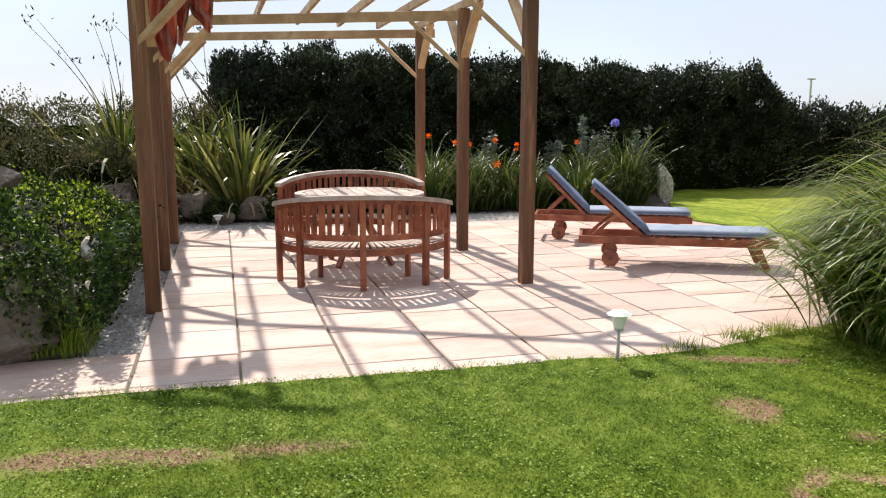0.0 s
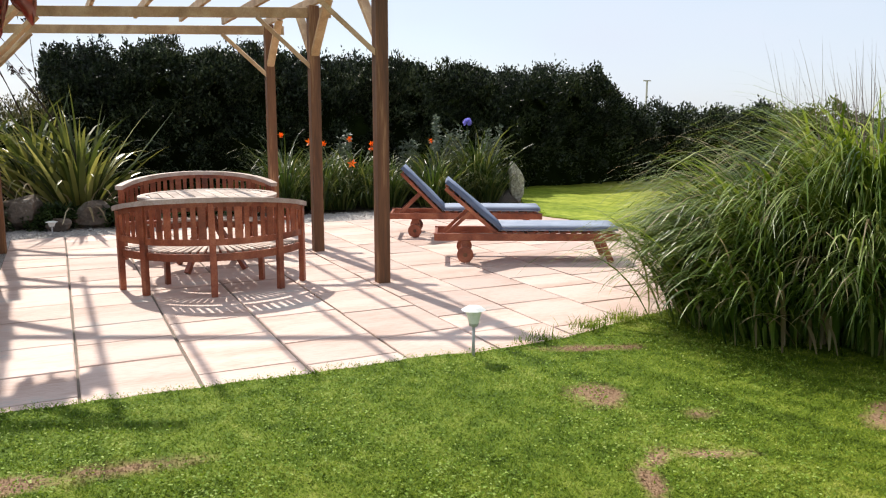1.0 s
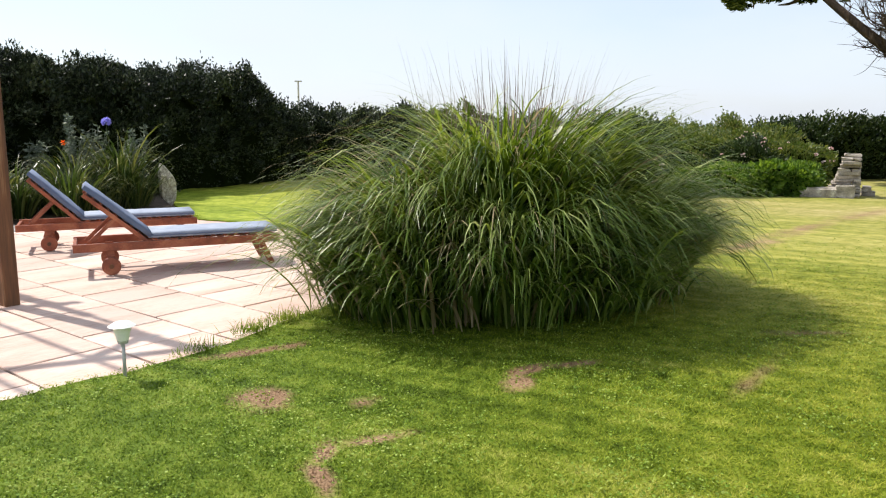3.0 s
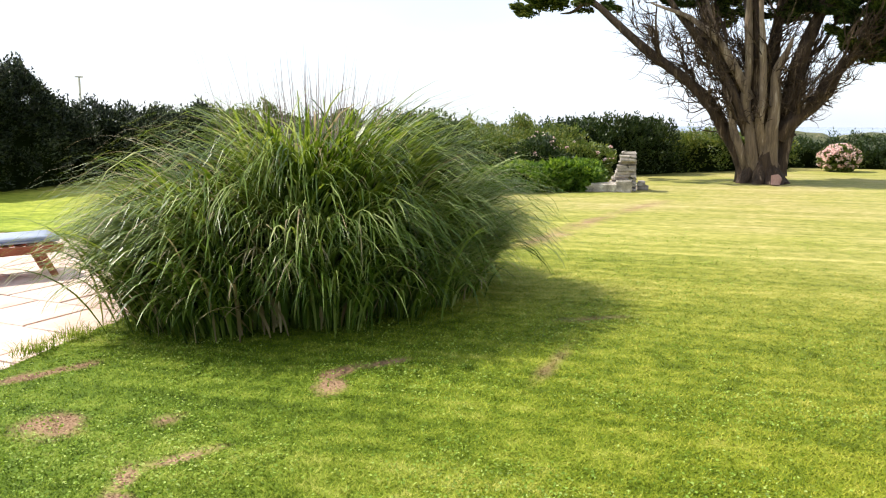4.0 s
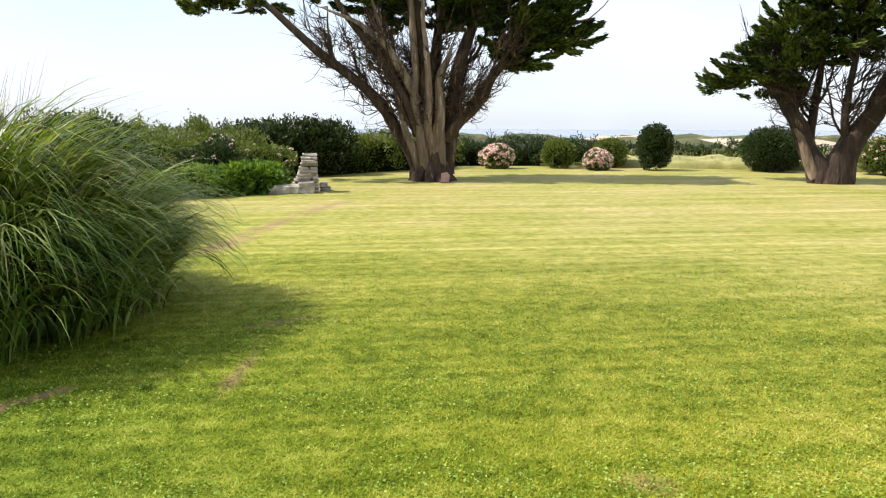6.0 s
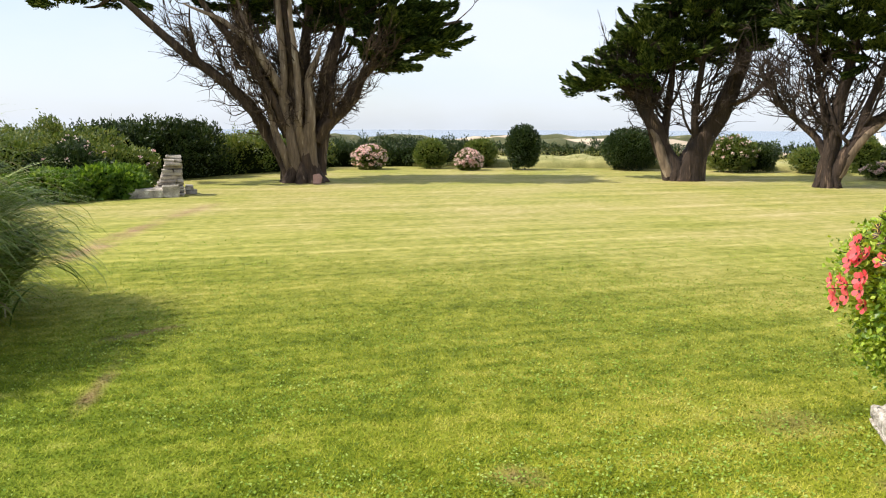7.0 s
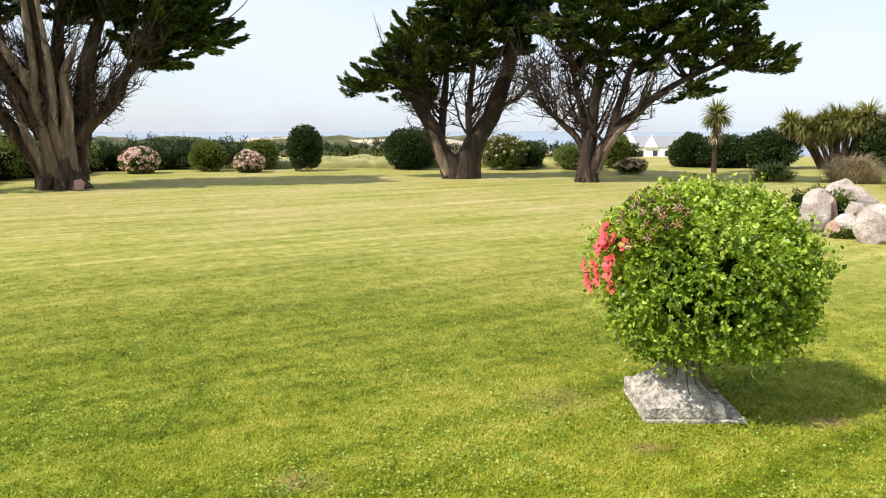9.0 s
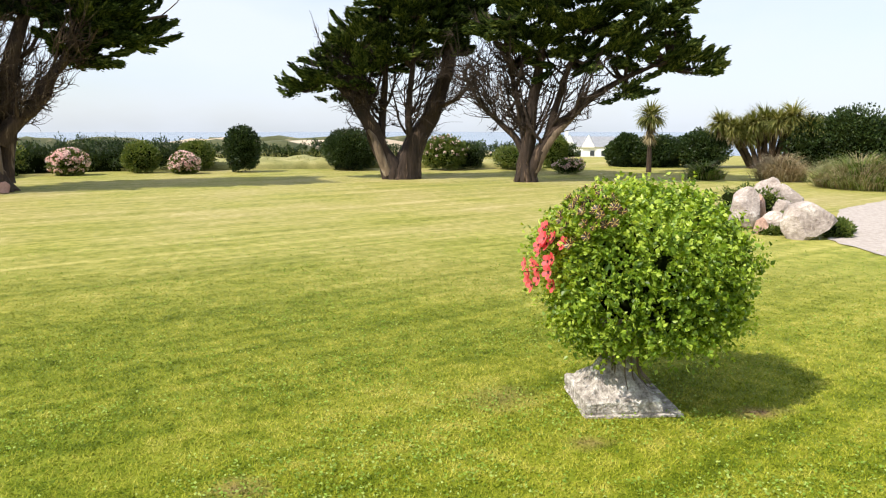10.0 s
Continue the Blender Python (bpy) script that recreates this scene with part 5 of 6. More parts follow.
# ---- stub of dry-stone wall ----
def stone_wall():
    g = np.random.default_rng(55)
    ob = thing("stone_wall", "short stepped dry-stone wall with flat grey stones", "wall", (16.30, 9.87, 0), -58)

    def stone(x0, x1, y, z, deep, h, name="stone"):
        bm = bar(bmesh.new(), (x0, y, z), (x1, y, z), deep, h, 0.014)
        for v in bm.verts:
            v.co += Vector(g.normal(0, 0.011, 3))
        part(name, bm, WALL_STONE, ob)

    # stepped courses: long at the foot, short at the top
    lefts = [-0.2, -0.16, -0.06, 0.0, 0.06, 0.07, 0.11, 0.10, 0.14, 0.17, 0.16, 0.22]
    for course, left in enumerate(lefts):
        z, x, right = 0.045 + course * 0.076, left, 0.58 - course * 0.003
        while x < right - 0.05:
            w = min(g.uniform(0.22, 0.42), right - x)
            if right - x - w < 0.12:
                w = right - x
            stone(x, x + w - 0.014, g.normal(0, 0.025), z, 0.46 + g.normal(0, 0.04), 0.068)
            x += w
    # long flat foot slabs run out over the lawn, a sloping buttress behind
    stone(-0.62, 0.10, -0.36, 0.10, 0.42, 0.20, "foot_slab")
    stone(0.08, 0.44, -0.36, 0.13, 0.36, 0.25, "foot_slab")
    for k in range(2):
        stone(0.6, 0.86 - 0.08 * k, 0.34, 0.05 + 0.1 * k, 0.38, 0.095)
    return ob


stone_wall()


# ---- old cypresses ----
def cypress(at, label, limbs, dead, pads, seed, twigs, sprays, bark, thick, drop=0.0, branches=60):
    """limbs and dead wood: (points, radii) in metres, as (right, depth, up) seen from the lawn; pads: foliage plates (right, depth, up, rx, rz)."""
    g = np.random.default_rng(seed)
    bear = math.atan2(at[1], at[0])
    r, d = np.array([math.sin(bear), -math.cos(bear), 0]), np.array([math.cos(bear), math.sin(bear), 0])

    def w(p):
        p = np.atleast_2d(np.array(p, float))
        return p[:, :1] * r + p[:, 1:2] * d + p[:, 2:3] * np.array([0, 0, 1.0])

    ob = thing("cypress_tree", label, "tree", at, 0, "old cypresses")
    limbs = [(p, [k * thick for k in q]) for p, q in limbs]
    pads = [(x * 0.93, y, z - drop, rx * 0.98, rz * 1.25) for x, y, z, rx, rz in pads]
    # root flares
    foot = limbs[0][1][0]
    for k in range(7):
        a = k * 0.9 + g.uniform(-0.2, 0.2)
        c, s = math.cos(a) * foot, math.sin(a) * foot
        limbs = limbs + [([(c * 1.12, s * 1.12, -0.12), (c * 0.78, s * 0.78, 0.12), (c * 0.5, s * 0.5, 0.5)], [foot * 0.16, foot * 0.25, foot * 0.22])]
    V, F = tubes([(w(p), q) for p, q in limbs], 14, 0.10, seed, 0.28)
    raw("trunk", V, F, bark, ob, smooth=True)
    if dead:
        for p, q in dead:
            V, F = tubes([(w(p), q)], 9, 0.16, int(g.integers(9999)), 0.5)
            raw("dead_limb", V, F, DEAD, ob, "bleached dead limb", smooth=True)
    # branches that rise from the limbs, and fine bare twigs on all of them
    tw, more = [], []
    main = limbs[:-7]
    for _ in range(branches):
        p, q = main[int(g.integers(len(main)))]
        k = int(g.integers(1, len(p)))
        f = g.uniform(0, 1)
        s0 = np.array(p[k - 1]) * (1 - f) + np.array(p[k]) * f
        if s0[2] < 1.0 or s0[2] > 3.4:
            continue
        r0 = min(0.5 * q[k], g.uniform(0.035, 0.08))
        side = np.sign(s0[0] + g.normal(0, 0.8)) * g.uniform(0.15, 0.6)
        ln = g.uniform(1.2, 2.6)
        a1 = s0 + np.array([side, g.normal(0, 0.3), 0.5]) * ln * 0.4
        a2 = a1 + np.array([side * 0.7, g.normal(0, 0.3), 0.9]) * ln * 0.4
        a3 = a2 + np.array([side * 0.5, g.normal(0, 0.3), 0.8]) * ln * 0.35
        if drop < 0.5 and abs(a3[0]) > 1.5 and a3[2] > 3.9:
            continue
        more.append(([tuple(s0), tuple(a1), tuple(a2), tuple(a3)], [r0, r0 * 0.75, r0 * 0.5, r0 * 0.2]))
    for p, q in more:
        V, F = tubes([(w(p), q)], 6, 0.08, int(g.integers(9999)), 0.8)
        raw("branch", V, F, bark, ob, smooth=True)
    every = main + dead + more
    for _ in range(twigs):
        p, q = every[int(g.integers(len(every)))]
        k = int(g.integers(1, len(p)))
        f = g.uniform(0, 1)
        s = np.array(p[k - 1]) * (1 - f) + np.array(p[k]) * f
        if s[2] < 1.3 or (s[2] > 4.2 and g.uniform(0, 1) < 0.8):
            continue
        out = np.array([np.sign(s[0] + g.normal(0, 0.6)) * g.uniform(0.3, 1.0), g.normal(0, 0.5), g.uniform(0.1, 1.1)])
        ln = g.uniform(0.35, 1.15)
        m1 = s + out * ln * 0.5 + g.normal(0, 0.16, 3)
        e = s + out * [0.7, 1, 1.5] * ln + g.normal(0, 0.12, 3)
        tw.append((w([s, m1, e]), [0.02, 0.012, 0.003]))
        for _ in range(4):
            e2 = m1 + (out * [0.7, 1, 0.8] + g.normal(0, 0.5, 3)) * ln * 0.5
            tw.append((w([m1, (m1 + e2) / 2 + g.normal(0, 0.05, 3), e2]), [0.010, 0.006, 0.002]))
    V, F = tubes(tw, 5, 0.0, seed + 2)
    raw("twigwork", V, F, bark, ob, kind="stuff")
    # foliage: each plate is a bundle of flat feathered sprays that sweep outwards and turn up at the tip
    P, D = [], []
    area = sum(p[3] * p[4] for p in pads)
    for (x, y, z, rx, rz) in pads:
        n = int(sprays * rx * rz / area)
        sub = max(14, int(rx * rz * 34))
        q = sphere_dirs(sub, g, -0.8) * g.uniform(0.3, 1, sub)[:, None] ** 0.6
        root = q * [rx * 0.72, rx * 0.75, rz * 0.8] + [x, y, z]
        run = unit(q * [1.0, 1.0, 0.35] + np.array([0.45 * np.sign(x) * min(1, abs(x) / 1.5), 0, 0.1]) + g.normal(0, 0.2, (sub, 3)))
        ln = g.uniform(0.45, 0.95, sub) * min(1.0, 0.5 + rx * 0.4)
        pick = g.integers(sub, size=n)
        f = g.uniform(0, 1, n) ** 0.8
        side = unit(np.cross(run, [0, 0, 1.0]))[pick]
        off = g.uniform(-1, 1, n) * 0.21 * np.sin(np.clip(f * 0.86 + 0.14, 0, 1) * math.pi) ** 0.7
        p = root[pick] + run[pick] * (ln[pick] * f)[:, None] + side * off[:, None]
        p[:, 2] += 0.10 * f**2 + g.normal(0, 0.035, n) - 0.12 * np.abs(off)
        P.append(p)
        D.append(run[pick] + side * (off * 3.2)[:, None] + np.array([0, 0, 0.18]) + g.normal(0, 0.16, (n, 3)))
    P, D = w(np.concatenate(P)), w(np.concatenate(D))
    V, F = leaf_mesh(P, D, g.uniform(0.10, 0.22, len(P)), g.uniform(0.04, 0.075, len(P)), g)
    raw("crown", V, F, CYPRESS_LEAF, ob, kind="stuff")
    # inner boughs carrying the plates
    for (x, y, z, rx, rz) in pads:
        for _ in range(3):
            a = np.array([x, y, z]) + g.normal(0, 0.3, 3) * [rx, rx, rz]
            best = min((np.array(q) for p, _ in limbs for q in p), key=lambda q: np.linalg.norm(q - a))
            V, F = tubes([(w([best, (best + a) / 2 + [0, 0, -0.15], a]), [0.07, 0.045, 0.012])], 6, 0.05, seed + 3)
            raw("bough", V, F, bark, ob)
    return ob


cypress((21.2, 8.25, 0), "old cypress with gnarled bare trunk and dark foliage",
        [([(0.1, 0, -0.1), (0.05, 0, 0.5), (-0.1, 0, 1.6), (-0.35, 0, 3.2), (-0.6, 0.2, 5.2), (-0.7, 0.3, 7.5)], [0.95, 0.62, 0.5, 0.38, 0.28, 0.12]),
         ([(-0.35, 0, -0.1), (-0.55, 0.1, 0.6), (-1.0, 0.1, 1.4), (-1.75, 0, 2.4), (-3.2, -0.2, 3.6), (-4.8, -0.3, 5.0), (-6.2, -0.3, 5.7)], [0.5, 0.34, 0.26, 0.22, 0.17, 0.12, 0.05]),
         ([(0.35, 0, 1.2), (0.75, -0.1, 1.75), (1.2, -0.1, 2.05), (1.55, 0, 2.8), (2.3, 0.1, 3.6), (3.6, 0.1, 4.3), (4.6, 0.2, 4.6)], [0.36, 0.28, 0.24, 0.2, 0.15, 0.1, 0.04]),
         ([(0.3, 0.3, 0.2), (0.55, 0.3, 1.6), (0.75, 0.3, 3.2), (1.2, 0.4, 4.6), (1.9, 0.5, 6.2)], [0.5, 0.36, 0.26, 0.2, 0.1]),
         ([(-0.2, 0.2, 1.2), (-0.9, 0.4, 2.8), (-1.6, 0.5, 4.4), (-2.2, 0.6, 6.0)], [0.32, 0.24, 0.17, 0.08]),
         ([(-0.4, -0.2, 1.3), (-1.1, -0.5, 2.9), (-2.4, -0.6, 4.6), (-3.2, -0.6, 5.8)], [0.22, 0.16, 0.11, 0.05]),
         ([(0.1, 0.5, 1.4), (0.1, 0.6, 3.4), (0.3, 0.8, 5.4), (0.2, 0.8, 7.4)], [0.3, 0.22, 0.15, 0.08])],
        [([(0.2, -0.2, 0.0), (0.22, -0.3, 1.0), (0.2, -0.36, 2.0), (0.25, -0.4, 2.9), (0.5, -0.4, 3.75)], [0.2, 0.17, 0.14, 0.11, 0.03]),
         ([(-0.05, -0.2, 0.0), (-0.3, -0.35, 1.1), (-0.48, -0.4, 2.2), (-0.5, -0.4, 3.6), (-0.65, -0.3, 5.6)], [0.17, 0.15, 0.12, 0.09, 0.05]),
         ([(0.05, -0.2, 0.4), (-0.12, -0.42, 1.6), (-0.1, -0.5, 2.8), (-0.28, -0.5, 4.2), (-0.2, -0.4, 5.8)], [0.14, 0.12, 0.1, 0.07, 0.03]),
         ([(-0.3, 0, 0.0), (-0.62, -0.3, 1.0), (-0.95, -0.35, 2.0), (-1.2, -0.4, 3.4), (-1.7, -0.4, 5.0)], [0.13, 0.11, 0.09, 0.07, 0.03]),
         ([(-0.4, -0.3, 2.2), (-1.2, -0.6, 3.6), (-2.0, -0.7, 4.3), (-3.0, -0.8, 4.7)], [0.13, 0.1, 0.06, 0.02])],
        [(2.6, 0.2, 5.2, 0.9, 0.7), (3.0, 0, 4.9, 1.2, 0.65), (3.7, 0.1, 4.95, 0.9, 0.5), (2.3, 0.4, 4.35, 0.7, 0.5), (2.7, -0.3, 4.3, 0.9, 0.4), (4.1, 0.2, 4.75, 0.6, 0.3), (2.9, 0.3, 5.9, 1.2, 0.7), (1.2, 0.5, 6.3, 1.4, 0.8),
         (-0.6, 0.5, 7.2, 2.0, 1.0), (-2.8, 0.4, 6.9, 1.8, 0.8), (-6.5, -0.3, 5.45, 0.75, 0.25), (-5.4, -0.3, 5.7, 0.9, 0.3), (-4.4, 0, 6.4, 1.4, 0.6), (1.2, 0.3, 7.9, 2.2, 0.9), (-0.4, 1.3, 5.6, 1.3, 0.4), (-1.9, 1.2, 5.85, 1.1, 0.35), (0.9, 1.3, 5.3, 0.9, 0.5), (1.3, 0.6, 5.7, 0.9, 0.5), (0.6, 0.9, 5.9, 0.8, 0.4)], 401, 860, 140000, OLD_BARK, 0.66, 0.75, 100)
cypress((24.6, -2.35, 0), "leaning cypress with forked trunk and dense dark crown",
        [([(-0.05, 0, -0.1), (-0.2, 0, 0.5), (-0.75, 0, 1.5), (-1.35, 0, 2.5), (-2.2, 0, 3.2)], [0.62, 0.42, 0.3, 0.2, 0.08]),
         ([(0.25, 0, -0.1), (0.4, 0, 0.6), (0.95, 0.1, 1.7), (1.4, 0.1, 3.0), (1.9, 0.2, 4.6), (2.2, 0.2, 6.5)], [0.72, 0.5, 0.38, 0.3, 0.22, 0.1]),
         ([(-0.5, 0.1, 1.0), (-0.4, 0.2, 2.2), (-0.3, 0.2, 3.6), (-0.5, 0.2, 5.2)], [0.2, 0.15, 0.11, 0.06]),
         ([(0.5, 0, 0.9), (0.35, -0.2, 2.0), (0.5, -0.2, 3.4), (0.7, -0.2, 5.0)], [0.18, 0.13, 0.1, 0.05]),
         ([(-0.9, 0, 1.7), (-1.0, -0.2, 2.9), (-1.6, -0.2, 3.9)], [0.15, 0.1, 0.05]),
         ([(1.2, 0, 2.2), (1.9, -0.2, 2.5), (2.5, -0.3, 3.2)], [0.12, 0.08, 0.03])],
        [([(-0.25, -0.25, 0.15), (-0.6, -0.3, 0.95), (-0.85, -0.3, 1.5)], [0.14, 0.11, 0.04])],
        [(-2.4, 0, 3.15, 0.9, 0.35), (-3.0, 0, 2.95, 0.5, 0.2), (-1.8, 0.2, 3.7, 1.0, 0.5), (-0.9, 0, 4.3, 1.0, 0.6), (-1.4, 0, 4.4, 0.8, 0.4), (0.0, 0.2, 5.1, 1.1, 0.7), (-1.3, -0.2, 3.3, 0.9, 0.45), (-0.2, -0.2, 4.2, 1.0, 0.6),
         (0.9, 0.2, 5.0, 1.3, 0.8), (1.8, 0.2, 5.3, 1.1, 0.7), (0.9, 0.3, 6.2, 1.4, 0.9), (2.1, 0.2, 6.4, 1.6, 0.8), (1.0, 0.2, 7.3, 1.9, 0.8), (1.6, 0, 4.3, 0.6, 0.5), (0.0, 0.1, 5.7, 0.9, 0.5), (0.4, 0.0, 4.1, 0.8, 0.4), (1.3, 0.1, 4.8, 0.8, 0.6), (-0.7, 0.1, 3.75, 0.7, 0.35), (1.7, 0.1, 5.8, 0.9, 0.6)], 402, 430, 105000, BARK, 0.72, 0.25, 70)
cypress((22.7, -6.0, 0), "wind-shaped cypress with spreading flat foliage plates",
        [([(0, 0, -0.1), (0.02, 0, 0.6), (0.05, 0, 1.5), (0.25, 0, 3.0), (0.5, 0.1, 4.4), (0.7, 0.1, 6.0)], [0.5, 0.34, 0.27, 0.2, 0.15, 0.06]),
         ([(0.1, 0, 0.2), (0.5, -0.1, 1.1), (1.15, -0.1, 1.8), (1.8, 0, 2.4), (2.8, 0.1, 3.0), (4.0, 0.1, 3.5)], [0.36, 0.26, 0.2, 0.16, 0.11, 0.04]),
         ([(-0.05, 0, 0.7), (-0.35, 0.1, 1.3), (-0.9, 0.1, 1.8), (-1.4, 0, 2.3), (-1.7, 0, 2.9)], [0.18, 0.14, 0.1, 0.07, 0.03]),
         ([(0, 0.1, 1.0), (-0.25, 0.1, 2.2), (-0.5, 0.1, 3.4), (-0.8, 0.1, 4.6)], [0.2, 0.15, 0.11, 0.05]),
         ([(0.6, 0, 1.2), (0.9, 0, 2.4), (1.3, 0.1, 3.6), (1.9, 0.1, 4.8)], [0.2, 0.15, 0.1, 0.05])],
        [([(0.25, -0.12, 0.3), (0.6, -0.2, 1.05), (1.1, -0.2, 1.7), (1.5, -0.15, 2.05)], [0.10, 0.10, 0.07, 0.03])],
        [(1.2, 0, 3.6, 1.0, 0.35), (2.4, 0.1, 3.75, 1.1, 0.35), (3.5, 0.1, 3.7, 1.1, 0.3), (4.7, 0.1, 3.55, 0.8, 0.25), (5.2, 0.1, 3.35, 0.5, 0.16), (0.3, 0.1, 4.1, 1.1, 0.4), (2.0, 0, 4.5, 1.5, 0.4), (3.6, 0, 4.4, 1.2, 0.35),
         (0.2, 0, 5.0, 1.4, 0.5), (2.3, 0.1, 5.3, 1.6, 0.5), (-0.8, 0, 4.6, 0.9, 0.4), (1.2, 0.1, 6.1, 1.9, 0.6), (4.2, 0, 5.0, 1.0, 0.3), (3.1, -0.2, 2.75, 0.45, 0.2)], 403, 430, 84000, BARK, 0.66, 0.2, 55)

PINK_ROCK = surface("pink_granite", (0.24, 0.12, 0.09), (0.42, 0.26, 0.21), 0.85, 4, 30, 0.8)
# a cut slab of stone leaning on the old cypress
bm = bmesh.new()
face = bm.faces.new([bm.verts.new(p) for p in ((-0.10, 0, 0), (0.11, 0, 0.02), (0.14, 0.01, 0.22), (0.04, 0.0, 0.31), (-0.13, 0.01, 0.26))])
for v in [e for e in bmesh.ops.extrude_face_region(bm, geom=[face])["geom"] if isinstance(e, bmesh.types.BMVert)]:
    v.co += Vector((0.01, 0.09, 0.01))
bmesh.ops.recalc_face_normals(bm, faces=list(bm.faces))
bmesh.ops.bevel(bm, geom=list(bm.edges), offset=0.015, segments=1, affect="EDGES")
ob = part("rock", bm, PINK_ROCK)
ob.matrix_basis = pose(20.5, 7.62, 0, -14, 6, -68)
tagged(ob, "flat pinkish stone leaning at the foot of the cypress", "rock")

# ---- shrubs at the end of the lawn ----
HY = [(28.0, 8.35, 0.58, 0.84), (28.4, 4.7, 0.47, 0.68)]
for i, (x, y, r, h) in enumerate(HY):
    shrub("hydrangea", "rounded pink hydrangea in full flower", "hydrangea", (x, y, 0), (r, r, h), 2600, 0.12, BUSH_LEAF, 500 + i, 0.1, 0.6, flowers=(150, 0.10, 24, PINK, -0.6), group="hydrangeas")
shrub("conical_shrub", "dense dark green egg-shaped evergreen shrub", "shrub", (29.2, 2.8, 0), (0.6, 0.6, 1.62), 5200, 0.09, DARK_LEAF, 510, 0.1, 0.6)
shrub("round_shrub", "wide dome of dark clipped evergreen", "shrub", (30.15, -1.1, 0), (1.1, 1.0, 1.5), 9000, 0.09, DARK_LEAF, 511, 0.08, 0.8)
shrub("shrub", "yellow-green rounded shrub before the low hedge", "shrub", (29.2, 6.3, 0), (0.62, 0.6, 1.05), 3600, 0.09, BUSH_LEAF, 512, 0.12, 0.6, group="lawn end shrubs")
shrub("shrub", "yellow-green rounded shrub before the low hedge", "shrub", (30.4, 4.6, 0), (0.7, 0.6, 1.1), 3600, 0.09, BUSH_LEAF, 513, 0.12, 0.6, group="lawn end shrubs")
shrub("hydrangea", "green shrub with scattered pink-white flowers", "hydrangea", (29.6, -4.6, 0), (0.95, 0.8, 1.25), 4200, 0.1, BUSH_LEAF, 514, 0.16, 0.7, flowers=(60, 0.07, 10, PINK), group="hydrangeas")
shrub("shrub", "dark green shrub among the cypress trunks", "shrub", (30.0, -5.6, 0), (0.6, 0.6, 1.0), 3000, 0.09, DARK_LEAF, 515, group="lawn end shrubs")
shrub("shrub", "spreading mid-green shrub behind the lawn", "shrub", (29.5, -7.4, 0), (1.1, 0.8, 0.85), 4200, 0.09, BUSH_LEAF, 516, group="lawn end shrubs")
shrub("shrub", "round green shrub behind the cypress trunk", "shrub", (30.1, -9.1, 0), (0.5, 0.5, 1.3), 4200, 0.1, BUSH_LEAF, 517, group="lawn end shrubs")
shrub("hydrangea", "low pink hydrangea at the foot of the cypress", "hydrangea", (26.4, -8.5, 0), (0.5, 0.5, 0.5), 1200, 0.08, BUSH_LEAF, 518, flowers=(60, 0.07, 12, PINK), group="hydrangeas")
for i, (x, y, r, h) in enumerate([(30.9, -12.35, 0.68, 1.35), (30.5, -13.5, 0.95, 1.3), (29.7, -15.0, 1.0, 1.5), (26.9, -19.6, 1.35, 2.35), (27.6, -18.6, 1.1, 2.0), (26.0, -20.6, 1.2, 2.1), (32.2, -13.0, 0.8, 1.1)]):
    shrub("evergreen_shrub", "dark green rounded evergreen beyond the lawn", "shrub", (x, y, -0.1), (r, r, h), 5500, 0.12, DARK_LEAF, 530 + i, 0.24, 1.0, group="evergreens")


def cordyline(at, stems, h, head, seed):
    g = np.random.default_rng(seed)
    ob = thing("cordyline_palm", "cabbage palm with spiky rosettes on bare stems", "palm", at, 0, "cabbage palms")
    limbs, VV, FF, base = [], [], [], 0
    bear = math.atan2(at[1], at[0])
    r = np.array([math.sin(bear), -math.cos(bear), 0])
    d = np.array([math.cos(bear), math.sin(bear), 0])
    for i in range(stems):
        s = 0 if stems == 1 else ((i + g.uniform(-0.3, 0.3)) / (stems - 1) - 0.5)
        lift = 0.92 if stems == 1 else g.uniform(0.62, 1.05) * (1 - 0.45 * abs(s))
        top = r * s * h * 1.55 + d * g.normal(0, 0.02 + 0.3 * (stems > 1)) + np.array([0, 0, h * lift])
        b = r * s * h * 0.55 + d * g.normal(0, 0.12 * (stems > 1))
        limbs.append(([b, b * 0.6 + top * 0.4 + [0, 0, 0.1], top], [0.10, 0.075, 0.06]))
        n = 560
        dd = sphere_dirs(n, g, -0.55)
        az, e0 = np.arctan2(dd[:, 1], dd[:, 0]), np.arcsin(dd[:, 2])
        hl = head * g.uniform(0.75, 1.1)
        V, F = strap_mesh(np.repeat(top[None], n, 0), az, e0, g.uniform(0.2, 1.5, n), hl * g.uniform(0.6, 1.1, n), g.uniform(0.04, 0.075, n), seg=4, twist=g.normal(0, 0.6, n))
        VV.append(V)
        FF.append(F + base)
        base += len(V)
        # last year's leaves hang as a skirt under the head
        n = 170 if stems == 1 else 60
        drop = top - np.array([0, 0, 1.0])[None] * g.uniform(0, 0.75 if stems == 1 else 0.3, n)[:, None]
        V, F = strap_mesh(drop, g.uniform(0, 6.28, n), g.normal(-0.5, 0.3, n), g.uniform(0.5, 1.1, n), head * g.uniform(0.4, 0.75, n), g.uniform(0.03, 0.06, n), seg=4)
        raw("dead_skirt", V, F, STRAW_LEAF, ob, "hanging straw-brown dead leaves", kind="stuff")
    for one in limbs:
        V, F = tubes([one], 8, 0.05, seed)
        raw("stem", V, F, OLD_BARK, ob, smooth=True)
    raw("leaves", np.concatenate(VV), np.concatenate(FF), PALM_LEAF, ob, kind="stuff")
    return ob


